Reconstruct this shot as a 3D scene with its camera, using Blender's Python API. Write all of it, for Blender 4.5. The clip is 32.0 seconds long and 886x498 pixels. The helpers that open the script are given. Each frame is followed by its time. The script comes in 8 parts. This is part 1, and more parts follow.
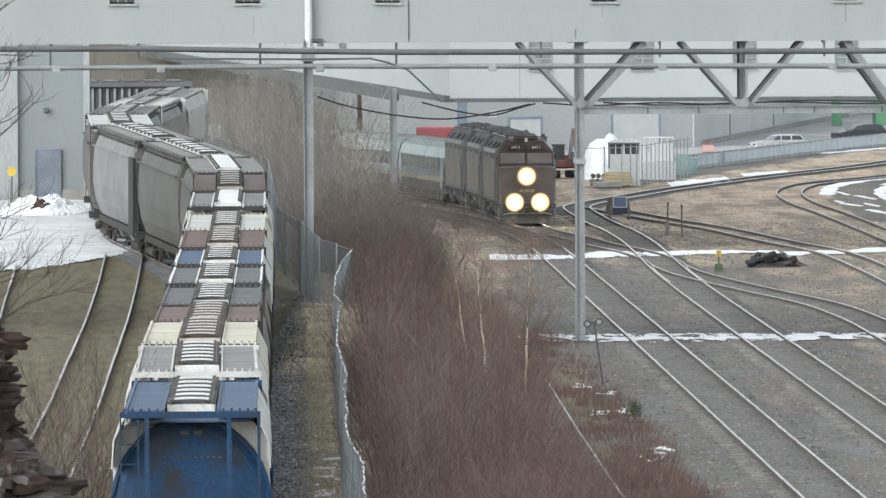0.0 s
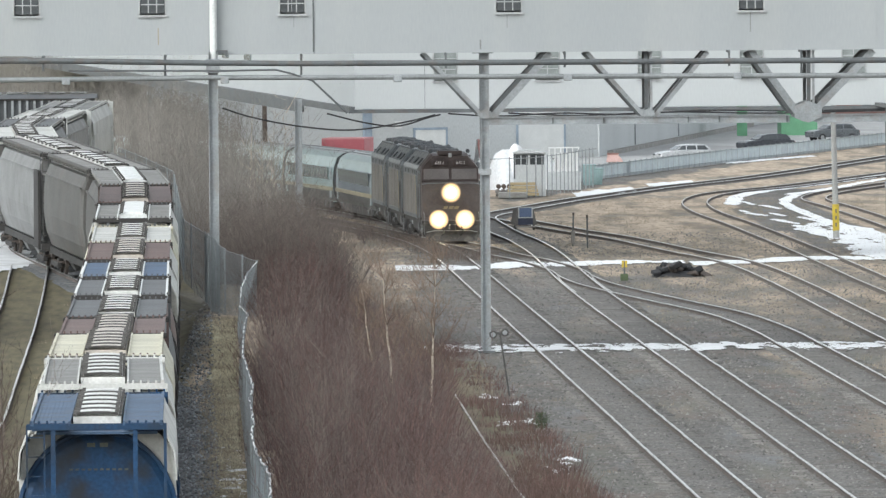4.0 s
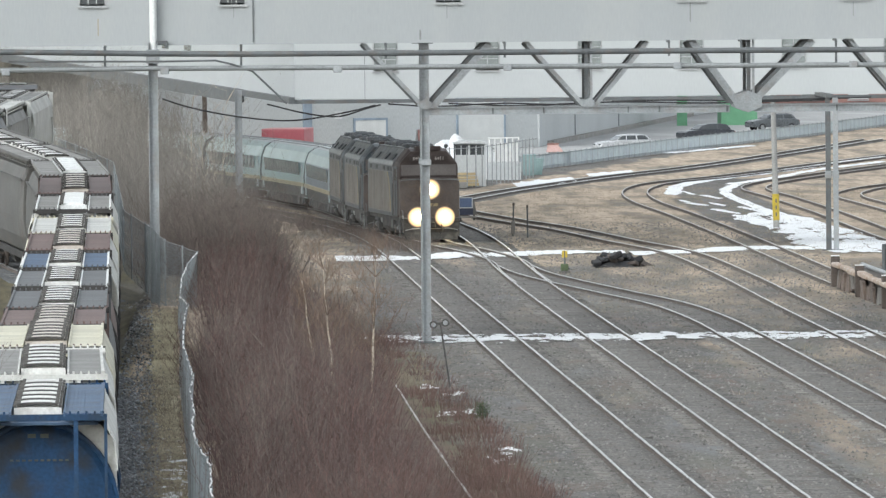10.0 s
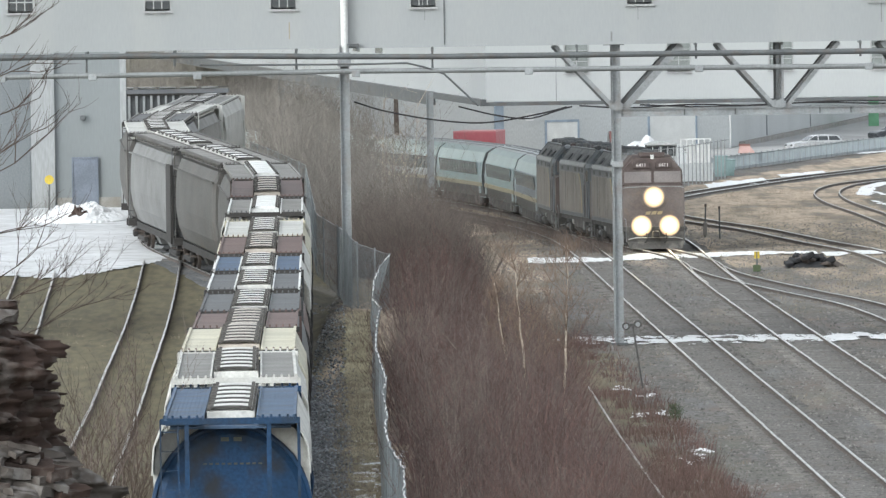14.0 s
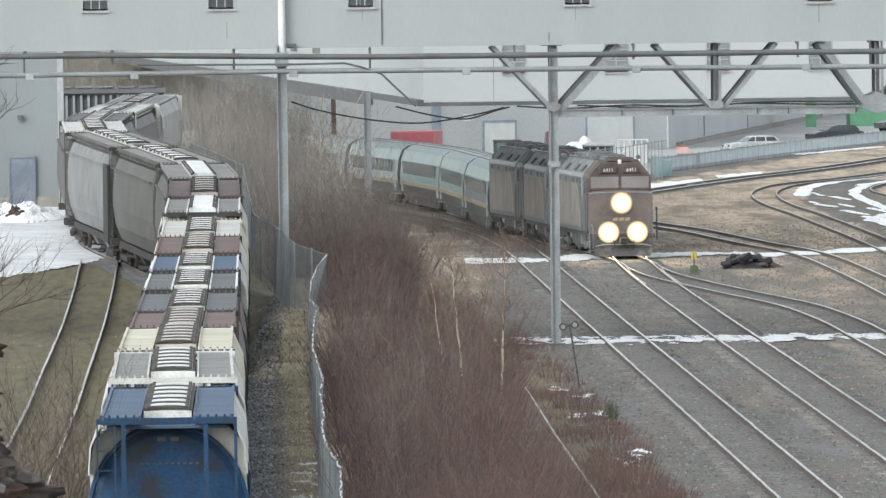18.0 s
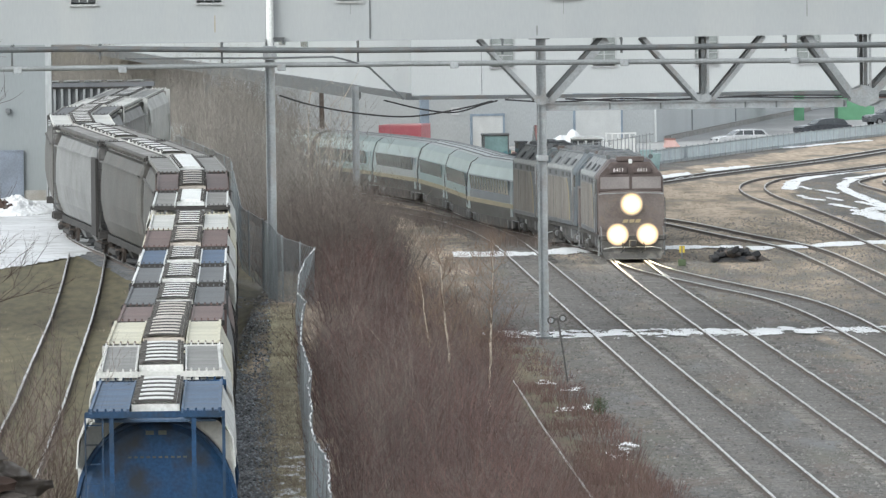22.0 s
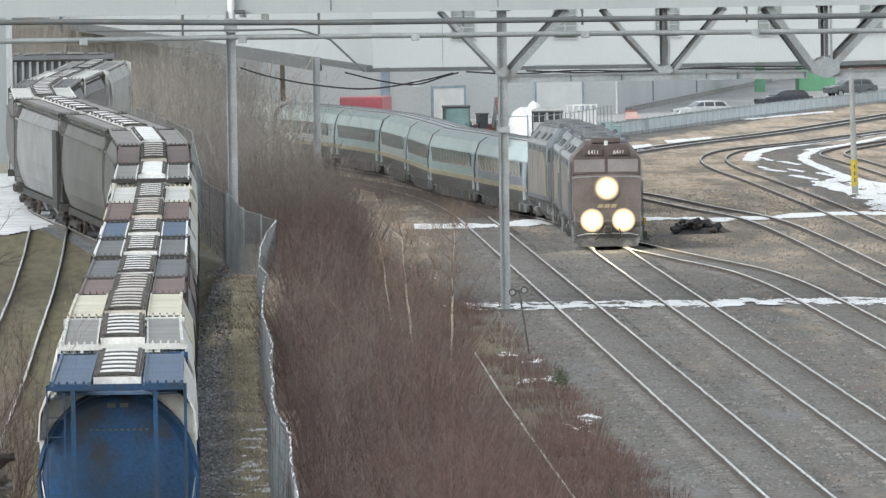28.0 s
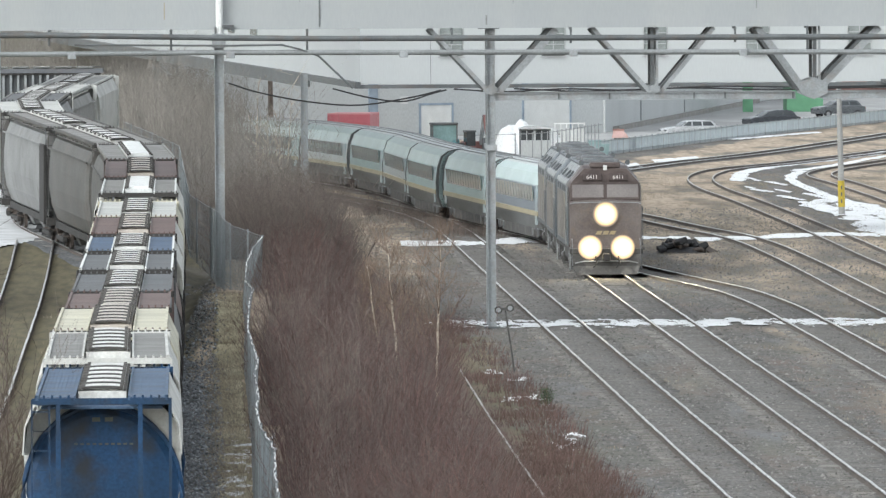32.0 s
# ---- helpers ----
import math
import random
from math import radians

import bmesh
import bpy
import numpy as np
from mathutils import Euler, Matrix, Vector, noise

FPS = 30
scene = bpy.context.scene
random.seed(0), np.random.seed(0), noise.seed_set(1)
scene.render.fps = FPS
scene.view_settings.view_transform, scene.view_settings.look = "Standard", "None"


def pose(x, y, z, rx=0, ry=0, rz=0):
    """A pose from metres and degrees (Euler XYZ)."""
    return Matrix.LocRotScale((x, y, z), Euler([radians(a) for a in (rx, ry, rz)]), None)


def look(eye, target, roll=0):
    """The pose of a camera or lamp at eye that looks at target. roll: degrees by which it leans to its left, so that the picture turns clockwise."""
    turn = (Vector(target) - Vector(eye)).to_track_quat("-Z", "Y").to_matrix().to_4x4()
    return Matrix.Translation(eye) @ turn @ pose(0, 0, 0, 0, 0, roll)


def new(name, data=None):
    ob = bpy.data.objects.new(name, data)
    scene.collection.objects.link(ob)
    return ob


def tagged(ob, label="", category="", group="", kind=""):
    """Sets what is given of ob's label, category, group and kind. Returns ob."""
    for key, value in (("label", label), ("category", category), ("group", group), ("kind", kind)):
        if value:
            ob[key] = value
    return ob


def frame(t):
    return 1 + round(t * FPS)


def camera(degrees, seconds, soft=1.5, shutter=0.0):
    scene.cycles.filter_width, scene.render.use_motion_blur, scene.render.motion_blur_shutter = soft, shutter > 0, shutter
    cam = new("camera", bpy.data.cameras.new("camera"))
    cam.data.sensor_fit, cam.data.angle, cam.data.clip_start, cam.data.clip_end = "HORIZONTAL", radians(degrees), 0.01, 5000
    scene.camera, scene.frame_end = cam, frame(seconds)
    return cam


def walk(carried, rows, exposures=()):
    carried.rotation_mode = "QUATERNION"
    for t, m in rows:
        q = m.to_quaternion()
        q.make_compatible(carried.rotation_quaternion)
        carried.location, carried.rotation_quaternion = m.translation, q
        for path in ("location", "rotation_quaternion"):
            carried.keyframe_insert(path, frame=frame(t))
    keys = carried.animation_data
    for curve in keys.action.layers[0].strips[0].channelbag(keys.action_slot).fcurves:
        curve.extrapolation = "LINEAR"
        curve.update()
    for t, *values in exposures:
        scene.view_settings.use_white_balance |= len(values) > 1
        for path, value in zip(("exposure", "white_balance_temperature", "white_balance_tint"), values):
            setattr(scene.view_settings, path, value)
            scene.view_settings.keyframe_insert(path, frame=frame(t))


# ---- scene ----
cam = camera(4.5488, 32.0, soft=1.35)
EYE_Z = 12.7


def aim(turn, tilt, lean):
    """The camera on the bridge: it turns, tilts down and leans, in degrees."""
    return pose(0, 0, EYE_Z, 0, 0, turn) @ pose(0, 0, 0, 90 - tilt) @ pose(0, 0, 0, 0, 0, lean)


walk(cam, [(t, aim(a, b, c)) for t, a, b, c in (
    (0, -0.1916, 1.3592, -0.271), (0.5, -0.2745, 1.3224, -0.256), (1, -0.3721, 1.2802, -0.410), (1.5, -0.4423, 1.2987, -0.500),
    (2, -0.4948, 1.3256, -0.527), (2.5, -0.5235, 1.3237, -0.421), (4.5, -0.7262, 1.3036, -0.454), (5, -0.7770, 1.3105, -0.399),
    (5.5, -0.8378, 1.2685, -0.442), (6, -0.8741, 1.2676, -0.497), (6.5, -0.8862, 1.2944, -0.510), (7, -0.9139, 1.3207, -0.503),
    (7.5, -0.9358, 1.3194, -0.444), (8, -0.9086, 1.2771, -0.511), (8.5, -0.9386, 1.3062, -0.589), (9, -0.9649, 1.3462, -0.602),
    (9.5, -0.9723, 1.3691, -0.600), (10, -0.9834, 1.3586, -0.558), (10.5, -0.9583, 1.3456, -0.725), (11, -0.8938, 1.3690, -0.764),
    (11.5, -0.7341, 1.4181, -0.906), (12, -0.3116, 1.4227, -0.913), (12.5, -0.1052, 1.3795, -0.899),
    (13, 0.0000, 1.3422, -0.900), (13.5, 0.0264, 1.3287, -0.878), (14, 0.0036, 1.3366, -0.848), (14.5, -0.0330, 1.3467, -0.825),
    (16.5, -0.1667, 1.3653, -0.771), (17, -0.2196, 1.3698, -0.758), (17.5, -0.2657, 1.3596, -0.705),
    (18, -0.3193, 1.3398, -0.740), (18.5, -0.3471, 1.3307, -0.759), (19, -0.3500, 1.3367, -0.778), (19.5, -0.3524, 1.3532, -0.787),
    (20, -0.3599, 1.3659, -0.722), (20.5, -0.3755, 1.3464, -0.777), (21, -0.3685, 1.3414, -0.763), (21.5, -0.3680, 1.3527, -0.738),
    (22, -0.3803, 1.3736, -0.740), (22.5, -0.4071, 1.3688, -0.769), (23, -0.4467, 1.3754, -0.844), (23.5, -0.4625, 1.4034, -0.759),
    (24, -0.4937, 1.4404, -0.803), (24.5, -0.5434, 1.4660, -0.743), (25, -0.5758, 1.4626, -0.813), (25.5, -0.5741, 1.4803, -0.861),
    (27.5, -0.5691, 1.5376, -0.808), (28, -0.5771, 1.5198, -0.847), (28.5, -0.5875, 1.5240, -0.848),
    (29, -0.5979, 1.5339, -0.847), (29.5, -0.6157, 1.5353, -0.775), (30, -0.6445, 1.5224, -0.770), (30.5, -0.6525, 1.5168, -0.819),
    (31, -0.6580, 1.5149, -0.716), (31.5, -0.6773, 1.4922, -0.427), (32, -0.6481, 1.4322, -0.323),
)], exposures=[(0, 0.73, 6300, 6), (32, 0.73, 6300, 6)])

# ---- light ----
world = bpy.data.worlds.new("world")
scene.world = world
world.use_nodes = True
wn = world.node_tree
sky = wn.nodes.new("ShaderNodeTexSky")
sky.sky_type, sky.sun_disc = "NISHITA", False
sky.sun_elevation, sky.sun_rotation = radians(34), radians(225)
sky.air_density, sky.dust_density, sky.ozone_density = 1.0, 2.0, 1.5
pale = wn.nodes.new("ShaderNodeHueSaturation")
pale.inputs["Saturation"].default_value = 0.2
wn.links.new(sky.outputs[0], pale.inputs["Color"])
wn.links.new(pale.outputs[0], wn.nodes["Background"].inputs["Color"])
wn.nodes["Background"].inputs["Strength"].default_value = 0.175
sun = new("sun", bpy.data.lights.new("sun", "SUN"))
sun.data.energy, sun.data.angle, sun.data.color = 1.0, radians(70), (1.0, 0.99, 0.97)
sun.matrix_world = look((0, 0, 40), (41.5, 41.5, 0))


# ---- materials ----
def mat(name, a, b=None, rough=0.7, metal=0.0, scale=6.0, bump=0.15, grain=60.0, stain=None, stain_amount=0.5,
        per_object=0.0, island=0.0, stretch=(1, 1, 1), spec=0.5, grit=0.78):
    """A weathered surface: two colours in large blotches, fine grain, bump, and stains of a third colour."""
    m = bpy.data.materials.new(name)
    m.use_nodes = True
    n, l = m.node_tree.nodes, m.node_tree.links
    p = n["Principled BSDF"]
    p.inputs["Metallic"].default_value = metal
    p.inputs["Specular IOR Level"].default_value = spec
    b = b or tuple(c * 0.72 for c in a)
    co = n.new("ShaderNodeTexCoord")
    mp = n.new("ShaderNodeMapping")
    mp.inputs["Scale"].default_value = stretch
    l.new(co.outputs["Object"], mp.inputs[0])

    def noise_tex(s, detail=4.0):
        t = n.new("ShaderNodeTexNoise")
        t.inputs["Scale"].default_value, t.inputs["Detail"].default_value = s, detail
        l.new(mp.outputs[0], t.inputs["Vector"])
        return t

    def ramp(src, lo, hi):
        r = n.new("ShaderNodeMapRange")
        r.inputs["From Min"].default_value, r.inputs["From Max"].default_value = lo, hi
        l.new(src, r.inputs["Value"])
        return r.outputs[0]

    def mix(f, c1, c2, mode="MIX"):
        x = n.new("ShaderNodeMix")
        x.data_type, x.blend_type = "RGBA", mode
        for sock, v in ((x.inputs[0], f), (x.inputs[6], c1), (x.inputs[7], c2)):
            if isinstance(v, (int, float)):
                sock.default_value = v
            elif isinstance(v, tuple):
                sock.default_value = (*v, 1)
            else:
                l.new(v, sock)
        return x.outputs[2]

    big, small = noise_tex(scale / 6), noise_tex(grain / 4, 6)
    c = mix(ramp(big.outputs["Fac"], 0.35, 0.65), a, b)
    c = mix(ramp(small.outputs["Fac"], 0.3, 0.7), c, mix(1.0, c, (grit, grit, grit), "MULTIPLY"))
    if stain:
        st = noise_tex(scale / 2.3, 7)
        f = n.new("ShaderNodeMath")
        f.operation = "MULTIPLY"
        f.inputs[1].default_value = stain_amount
        l.new(ramp(st.outputs["Fac"], 0.5, 0.68), f.inputs[0])
        c = mix(f.outputs[0], c, stain)
    if per_object or island:
        src = n.new("ShaderNodeObjectInfo").outputs["Random"] if per_object else n.new("ShaderNodeNewGeometry").outputs["Random Per Island"]
        k = per_object or island
        g = n.new("ShaderNodeMapRange")
        g.inputs["To Min"].default_value, g.inputs["To Max"].default_value = 1 - k, 1 + k
        l.new(src, g.inputs["Value"])
        vm = n.new("ShaderNodeVectorMath")
        vm.operation = "SCALE"
        l.new(c, vm.inputs[0])
        l.new(g.outputs[0], vm.inputs["Scale"])
        c = vm.outputs[0]
    l.new(c, p.inputs["Base Color"])
    r = n.new("ShaderNodeMapRange")
    r.inputs["To Min"].default_value, r.inputs["To Max"].default_value = max(0.05, rough - 0.12), min(1, rough + 0.1)
    l.new(small.outputs["Fac"], r.inputs["Value"])
    l.new(r.outputs[0], p.inputs["Roughness"])
    if bump:
        bp = n.new("ShaderNodeBump")
        bp.inputs["Strength"].default_value, bp.inputs["Distance"].default_value = bump, 0.03
        l.new(small.outputs["Fac"], bp.inputs["Height"])
        l.new(bp.outputs[0], p.inputs["Normal"])
    return m


def glow(name, colour, strength):
    m = bpy.data.materials.new(name)
    m.use_nodes = True
    p = m.node_tree.nodes["Principled BSDF"]
    p.inputs["Base Color"].default_value = (*colour, 1)
    p.inputs["Emission Color"].default_value = (*colour, 1)
    p.inputs["Emission Strength"].default_value = strength
    return m


GALLERY = mat("painted corrugated sheet", (0.325, 0.341, 0.346), (0.303, 0.319, 0.324), 0.6, scale=1.2, stretch=(1, 1, 0.2), stain=(0.47, 0.46, 0.43), stain_amount=0.12, bump=0.02, grit=0.95)
GALLERY_B = mat("pale painted sheet", (0.41, 0.428, 0.433), (0.387, 0.404, 0.409), 0.6, scale=1.0, stretch=(1, 1, 0.2), bump=0.02, grit=0.95)
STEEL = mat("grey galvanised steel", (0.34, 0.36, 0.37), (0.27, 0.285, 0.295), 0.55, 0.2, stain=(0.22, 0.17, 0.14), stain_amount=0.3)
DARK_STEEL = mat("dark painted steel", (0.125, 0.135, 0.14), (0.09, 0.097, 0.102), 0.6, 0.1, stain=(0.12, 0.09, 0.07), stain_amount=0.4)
PIPE = mat("grey pipe lagging", (0.27, 0.285, 0.29), (0.21, 0.222, 0.225), 0.55, 0.2)
CONCRETE = mat("weathered concrete", (0.36, 0.35, 0.33), (0.28, 0.27, 0.25), 0.9, scale=4, stain=(0.2, 0.18, 0.15), bump=0.4)
BALLAST_DARK = mat("dark blue-grey crushed stone", (0.165, 0.172, 0.18), (0.105, 0.11, 0.116), 0.95, scale=9, grain=40, bump=0.9, stain=(0.09, 0.085, 0.08), stain_amount=0.6, stretch=(1, 0.22, 1), grit=0.4)
RAIL = mat("worn rail steel", (0.74, 0.73, 0.715), (0.52, 0.51, 0.50), 0.3, 0.85, grain=30)
OLD_RAIL = mat("unused siding rail head", (0.62, 0.61, 0.59), (0.36, 0.345, 0.33), 0.5, 0.3, scale=3, stain=(0.2, 0.16, 0.13), stain_amount=0.7)
DULL_RAIL = mat("dull rusty rail head", (0.26, 0.235, 0.215), (0.19, 0.17, 0.155), 0.55, 0.2)
RUST_RAIL = mat("rusty rail web", (0.11, 0.09, 0.078), (0.075, 0.061, 0.053), 0.85)
TIE = mat("weathered timber tie", (0.215, 0.205, 0.19), (0.155, 0.147, 0.135), 0.9, island=0.3, bump=0.4)
BALLAST = mat("grey crushed stone", (0.2, 0.19, 0.176), (0.146, 0.138, 0.127), 0.95, scale=5, grain=30, bump=1.0, grit=0.34, stain=(0.12, 0.098, 0.08), stain_amount=0.6, stretch=(1, 0.22, 1))
SNOW = mat("old snow", (0.86, 0.87, 0.88), (0.79, 0.80, 0.81), 0.7, scale=3, grain=20, bump=0.5, stain=(0.6, 0.57, 0.53), stain_amount=0.2)
GLASS = mat("dark window glass", (0.05, 0.055, 0.06), (0.10, 0.11, 0.115), 0.12, scale=3, bump=0.0)
FRAME = mat("grey-white window frame", (0.42, 0.43, 0.43), (0.33, 0.34, 0.34), 0.6)
WHITE = mat("white paint", (0.74, 0.75, 0.74), (0.66, 0.67, 0.66), 0.6)
TWIG = mat("red-brown twigs", (0.207, 0.13, 0.114), (0.118, 0.078, 0.069), 0.85, scale=2.4, island=0.35, bump=0.0, spec=0.15)
TWIG_FAR = mat("grey-brown twigs", (0.285, 0.262, 0.235), (0.205, 0.187, 0.166), 0.85, scale=0.5, island=0.3, bump=0.0, spec=0.2)
BIRCH = mat("birch bark", (0.64, 0.56, 0.46), (0.42, 0.35, 0.28), 0.8, scale=34, stain=(0.1, 0.08, 0.068), stain_amount=0.6)
GRASS = mat("dead grass", (0.33, 0.275, 0.20), (0.24, 0.20, 0.145), 0.9, scale=2, island=0.3, bump=0.0)
YELLOW = mat("yellow paint", (0.62, 0.47, 0.05), (0.5, 0.36, 0.05), 0.5)
MID_TWIG = mat("grey-brown stems", (0.21, 0.172, 0.152), (0.14, 0.114, 0.101), 0.85, scale=2, island=0.3, bump=0.0, spec=0.2)
TAN_TWIG = mat("brown birch twigs", (0.25, 0.19, 0.15), (0.15, 0.105, 0.08), 0.85, scale=2, island=0.4, bump=0.0, spec=0.2)
PLUM_TWIG = mat("dark plum-brown twigs", (0.15, 0.102, 0.095), (0.092, 0.065, 0.06), 0.85, scale=2.4, island=0.35, bump=0.0, spec=0.15)
LOW_TWIG = mat("low brown twigs", (0.178, 0.117, 0.1), (0.102, 0.071, 0.061), 0.85, scale=2.0, island=0.4, bump=0.0, spec=0.15)
BANK_TWIG = mat("brown bush twigs", (0.19, 0.158, 0.138), (0.12, 0.10, 0.088), 0.85, scale=1.6, island=0.3, bump=0.0, spec=0.2)
DARK_TWIG = mat("dark wet twigs", (0.10, 0.075, 0.062), (0.06, 0.046, 0.04), 0.85, scale=3, bump=0.0, spec=0.2)
RUBBER = mat("black rubber", (0.03, 0.03, 0.032), None, 0.8)
ROCK = mat("dark brown rock", (0.085, 0.058, 0.048), (0.042, 0.031, 0.027), 0.9, scale=5, grain=18, bump=1.0, stain=(0.20, 0.18, 0.165), stain_amount=0.6, spec=0.15)


def ground_material():
    """Gravel, dead grass and trodden earth, mixed by where the grass grows."""
    m = mat("yard ground", (0.174, 0.164, 0.149), (0.122, 0.114, 0.103), 0.95, scale=0.9, grain=24, bump=0.9, stain=(0.15, 0.11, 0.088), stain_amount=0.6, stretch=(1, 0.25, 1), grit=0.36)
    n, l = m.node_tree.nodes, m.node_tree.links
    p = n["Principled BSDF"]
    gravel = p.inputs["Base Color"].links[0].from_socket
    at = n.new("ShaderNodeAttribute")
    at.attribute_name = "grass"
    co = n.new("ShaderNodeTexCoord")
    ruts = n.new("ShaderNodeMapping")
    ruts.inputs["Scale"].default_value = (1, 0.12, 1)
    l.new(co.outputs["Object"], ruts.inputs[0])
    t1, t2 = n.new("ShaderNodeTexNoise"), n.new("ShaderNodeTexNoise")
    for t, s, d in ((t1, 0.45, 7), (t2, 2.6, 8)):
        t.inputs["Scale"].default_value, t.inputs["Detail"].default_value = s, d
        l.new(ruts.outputs[0], t.inputs["Vector"])
    straw = n.new("ShaderNodeMix")
    straw.data_type = "RGBA"
    straw.inputs[6].default_value, straw.inputs[7].default_value = (0.105, 0.091, 0.05, 1), (0.385, 0.305, 0.228, 1)
    dry = n.new("ShaderNodeAttribute")
    dry.attribute_name = "dry"
    dryness = n.new("ShaderNodeMath")
    dryness.operation = "MULTIPLY_ADD"
    dryness.inputs[1].default_value, dryness.inputs[2].default_value = 2.0, -1.0
    l.new(t1.outputs["Fac"], dryness.inputs[0])
    total = n.new("ShaderNodeMath")
    total.operation, total.use_clamp = "ADD", True
    l.new(dryness.outputs[0], total.inputs[0])
    l.new(dry.outputs["Fac"], total.inputs[1])
    l.new(total.outputs[0], straw.inputs[0])
    straw2 = n.new("ShaderNodeMix")
    straw2.data_type, straw2.blend_type = "RGBA", "OVERLAY"
    straw2.inputs[0].default_value = 0.9
    l.new(straw.outputs[2], straw2.inputs[6])
    l.new(t2.outputs["Fac"], straw2.inputs[7])
    add = n.new("ShaderNodeMath")
    add.operation = "ADD"
    l.new(at.outputs["Fac"], add.inputs[0])
    l.new(t1.outputs["Fac"], add.inputs[1])
    rg = n.new("ShaderNodeMapRange")
    rg.inputs["From Min"].default_value, rg.inputs["From Max"].default_value = 0.85, 1.15
    l.new(add.outputs[0], rg.inputs["Value"])
    mx = n.new("ShaderNodeMix")
    mx.data_type = "RGBA"
    l.new(rg.outputs[0], mx.inputs[0])
    drift = gravel
    for size, lo, hi, tint, where in ((0.33, 0.50, 0.64, (0.128, 0.127, 0.098, 1), 3.0), (0.5, 0.52, 0.66, (0.178, 0.186, 0.192, 1), 41.0), (0.8, 0.56, 0.68, (0.15, 0.112, 0.09, 1), 77.0)):
        shift = n.new("ShaderNodeVectorMath")
        shift.inputs[1].default_value = (where, where, 0)
        l.new(ruts.outputs[0], shift.inputs[0])
        t3 = n.new("ShaderNodeTexNoise")
        t3.inputs["Scale"].default_value, t3.inputs["Detail"].default_value = size, 9
        t3.inputs["Roughness"].default_value = 0.68
        l.new(shift.outputs[0], t3.inputs["Vector"])
        r3 = n.new("ShaderNodeMapRange")
        for key, val in (("From Min", lo), ("From Max", hi), ("To Max", 0.62)):
            r3.inputs[key].default_value = val
        l.new(t3.outputs["Fac"], r3.inputs["Value"])
        x3 = n.new("ShaderNodeMix")
        x3.data_type = "RGBA"
        x3.inputs[7].default_value = tint
        l.new(r3.outputs[0], x3.inputs[0])
        l.new(drift, x3.inputs[6])
        drift = x3.outputs[2]
    l.new(drift, mx.inputs[6])
    l.new(straw2.outputs[2], mx.inputs[7])
    lt = n.new("ShaderNodeAttribute")
    lt.attribute_name = "litter"
    lm = n.new("ShaderNodeMath")
    lm.operation = "ADD"
    l.new(lt.outputs["Fac"], lm.inputs[0])
    l.new(t2.outputs["Fac"], lm.inputs[1])
    lr = n.new("ShaderNodeMapRange")
    lr.inputs["From Min"].default_value, lr.inputs["From Max"].default_value = 0.9, 1.25
    l.new(lm.outputs[0], lr.inputs["Value"])
    lx = n.new("ShaderNodeMix")
    lx.data_type = "RGBA"
    lx.inputs[7].default_value = (0.118, 0.078, 0.062, 1)
    l.new(lr.outputs[0], lx.inputs[0])
    l.new(mx.outputs[2], lx.inputs[6])
    l.new(lx.outputs[2], p.inputs["Base Color"])
    return m


GROUND = ground_material()


# ---- mesh helpers ----
def mesh_of(name, bm, material):
    me = bpy.data.meshes.new(name)
    bm.normal_update()
    bm.to_mesh(me)
    bm.free()
    me.materials.append(material)
    return me


def part(name, bm, material, parent, label=""):
    ob = new(name, mesh_of(name, bm, material))
    ob.parent = parent
    return tagged(ob, label)


def thing(name, label, category, m=None, group="", kind=""):
    ob = new(name)
    ob.empty_display_size = 0.3
    if m is not None:
        ob.matrix_world = m
    return tagged(ob, label, category, group, kind)


def solid(name, bm, material, label, category="", kind="", group=""):
    return tagged(new(name, mesh_of(name, bm, material)), label, category, group, kind)


def box(bm, x0, x1, y0, y1, z0, z1, bevel=0.0):
    vs = [bm.verts.new(c) for c in ((x0, y0, z0), (x1, y0, z0), (x1, y1, z0), (x0, y1, z0), (x0, y0, z1), (x1, y0, z1), (x1, y1, z1), (x0, y1, z1))]
    fs = [bm.faces.new([vs[i] for i in q]) for q in ((3, 2, 1, 0), (4, 5, 6, 7), (0, 1, 5, 4), (1, 2, 6, 5), (2, 3, 7, 6), (3, 0, 4, 7))]
    if bevel:
        es = {e for f in fs for e in f.edges}
        bmesh.ops.bevel(bm, geom=list(es), offset=bevel, segments=1, affect="EDGES")
    return bm


def boxes(*rows, bevel=0.0):
    bm = bmesh.new()
    for r in rows:
        box(bm, *r, bevel=bevel)
    return bm


def beam(bm, a, b, w, h, up=(0, 0, 1)):
    """A bar of w by h from a to b."""
    a, b = Vector(a), Vector(b)
    d = (b - a).normalized()
    s = d.cross(Vector(up))
    s = s.normalized() if s.length > 1e-4 else Vector((1, 0, 0))
    u = s.cross(d)
    ring = [(-w / 2, -h / 2), (w / 2, -h / 2), (w / 2, h / 2), (-w / 2, h / 2)]
    va = [bm.verts.new(a + s * i + u * j) for i, j in ring]
    vb = [bm.verts.new(b + s * i + u * j) for i, j in ring]
    for k in range(4):
        bm.faces.new((va[k], va[(k + 1) % 4], vb[(k + 1) % 4], vb[k]))
    bm.faces.new(va[::-1])
    bm.faces.new(vb)
    return bm


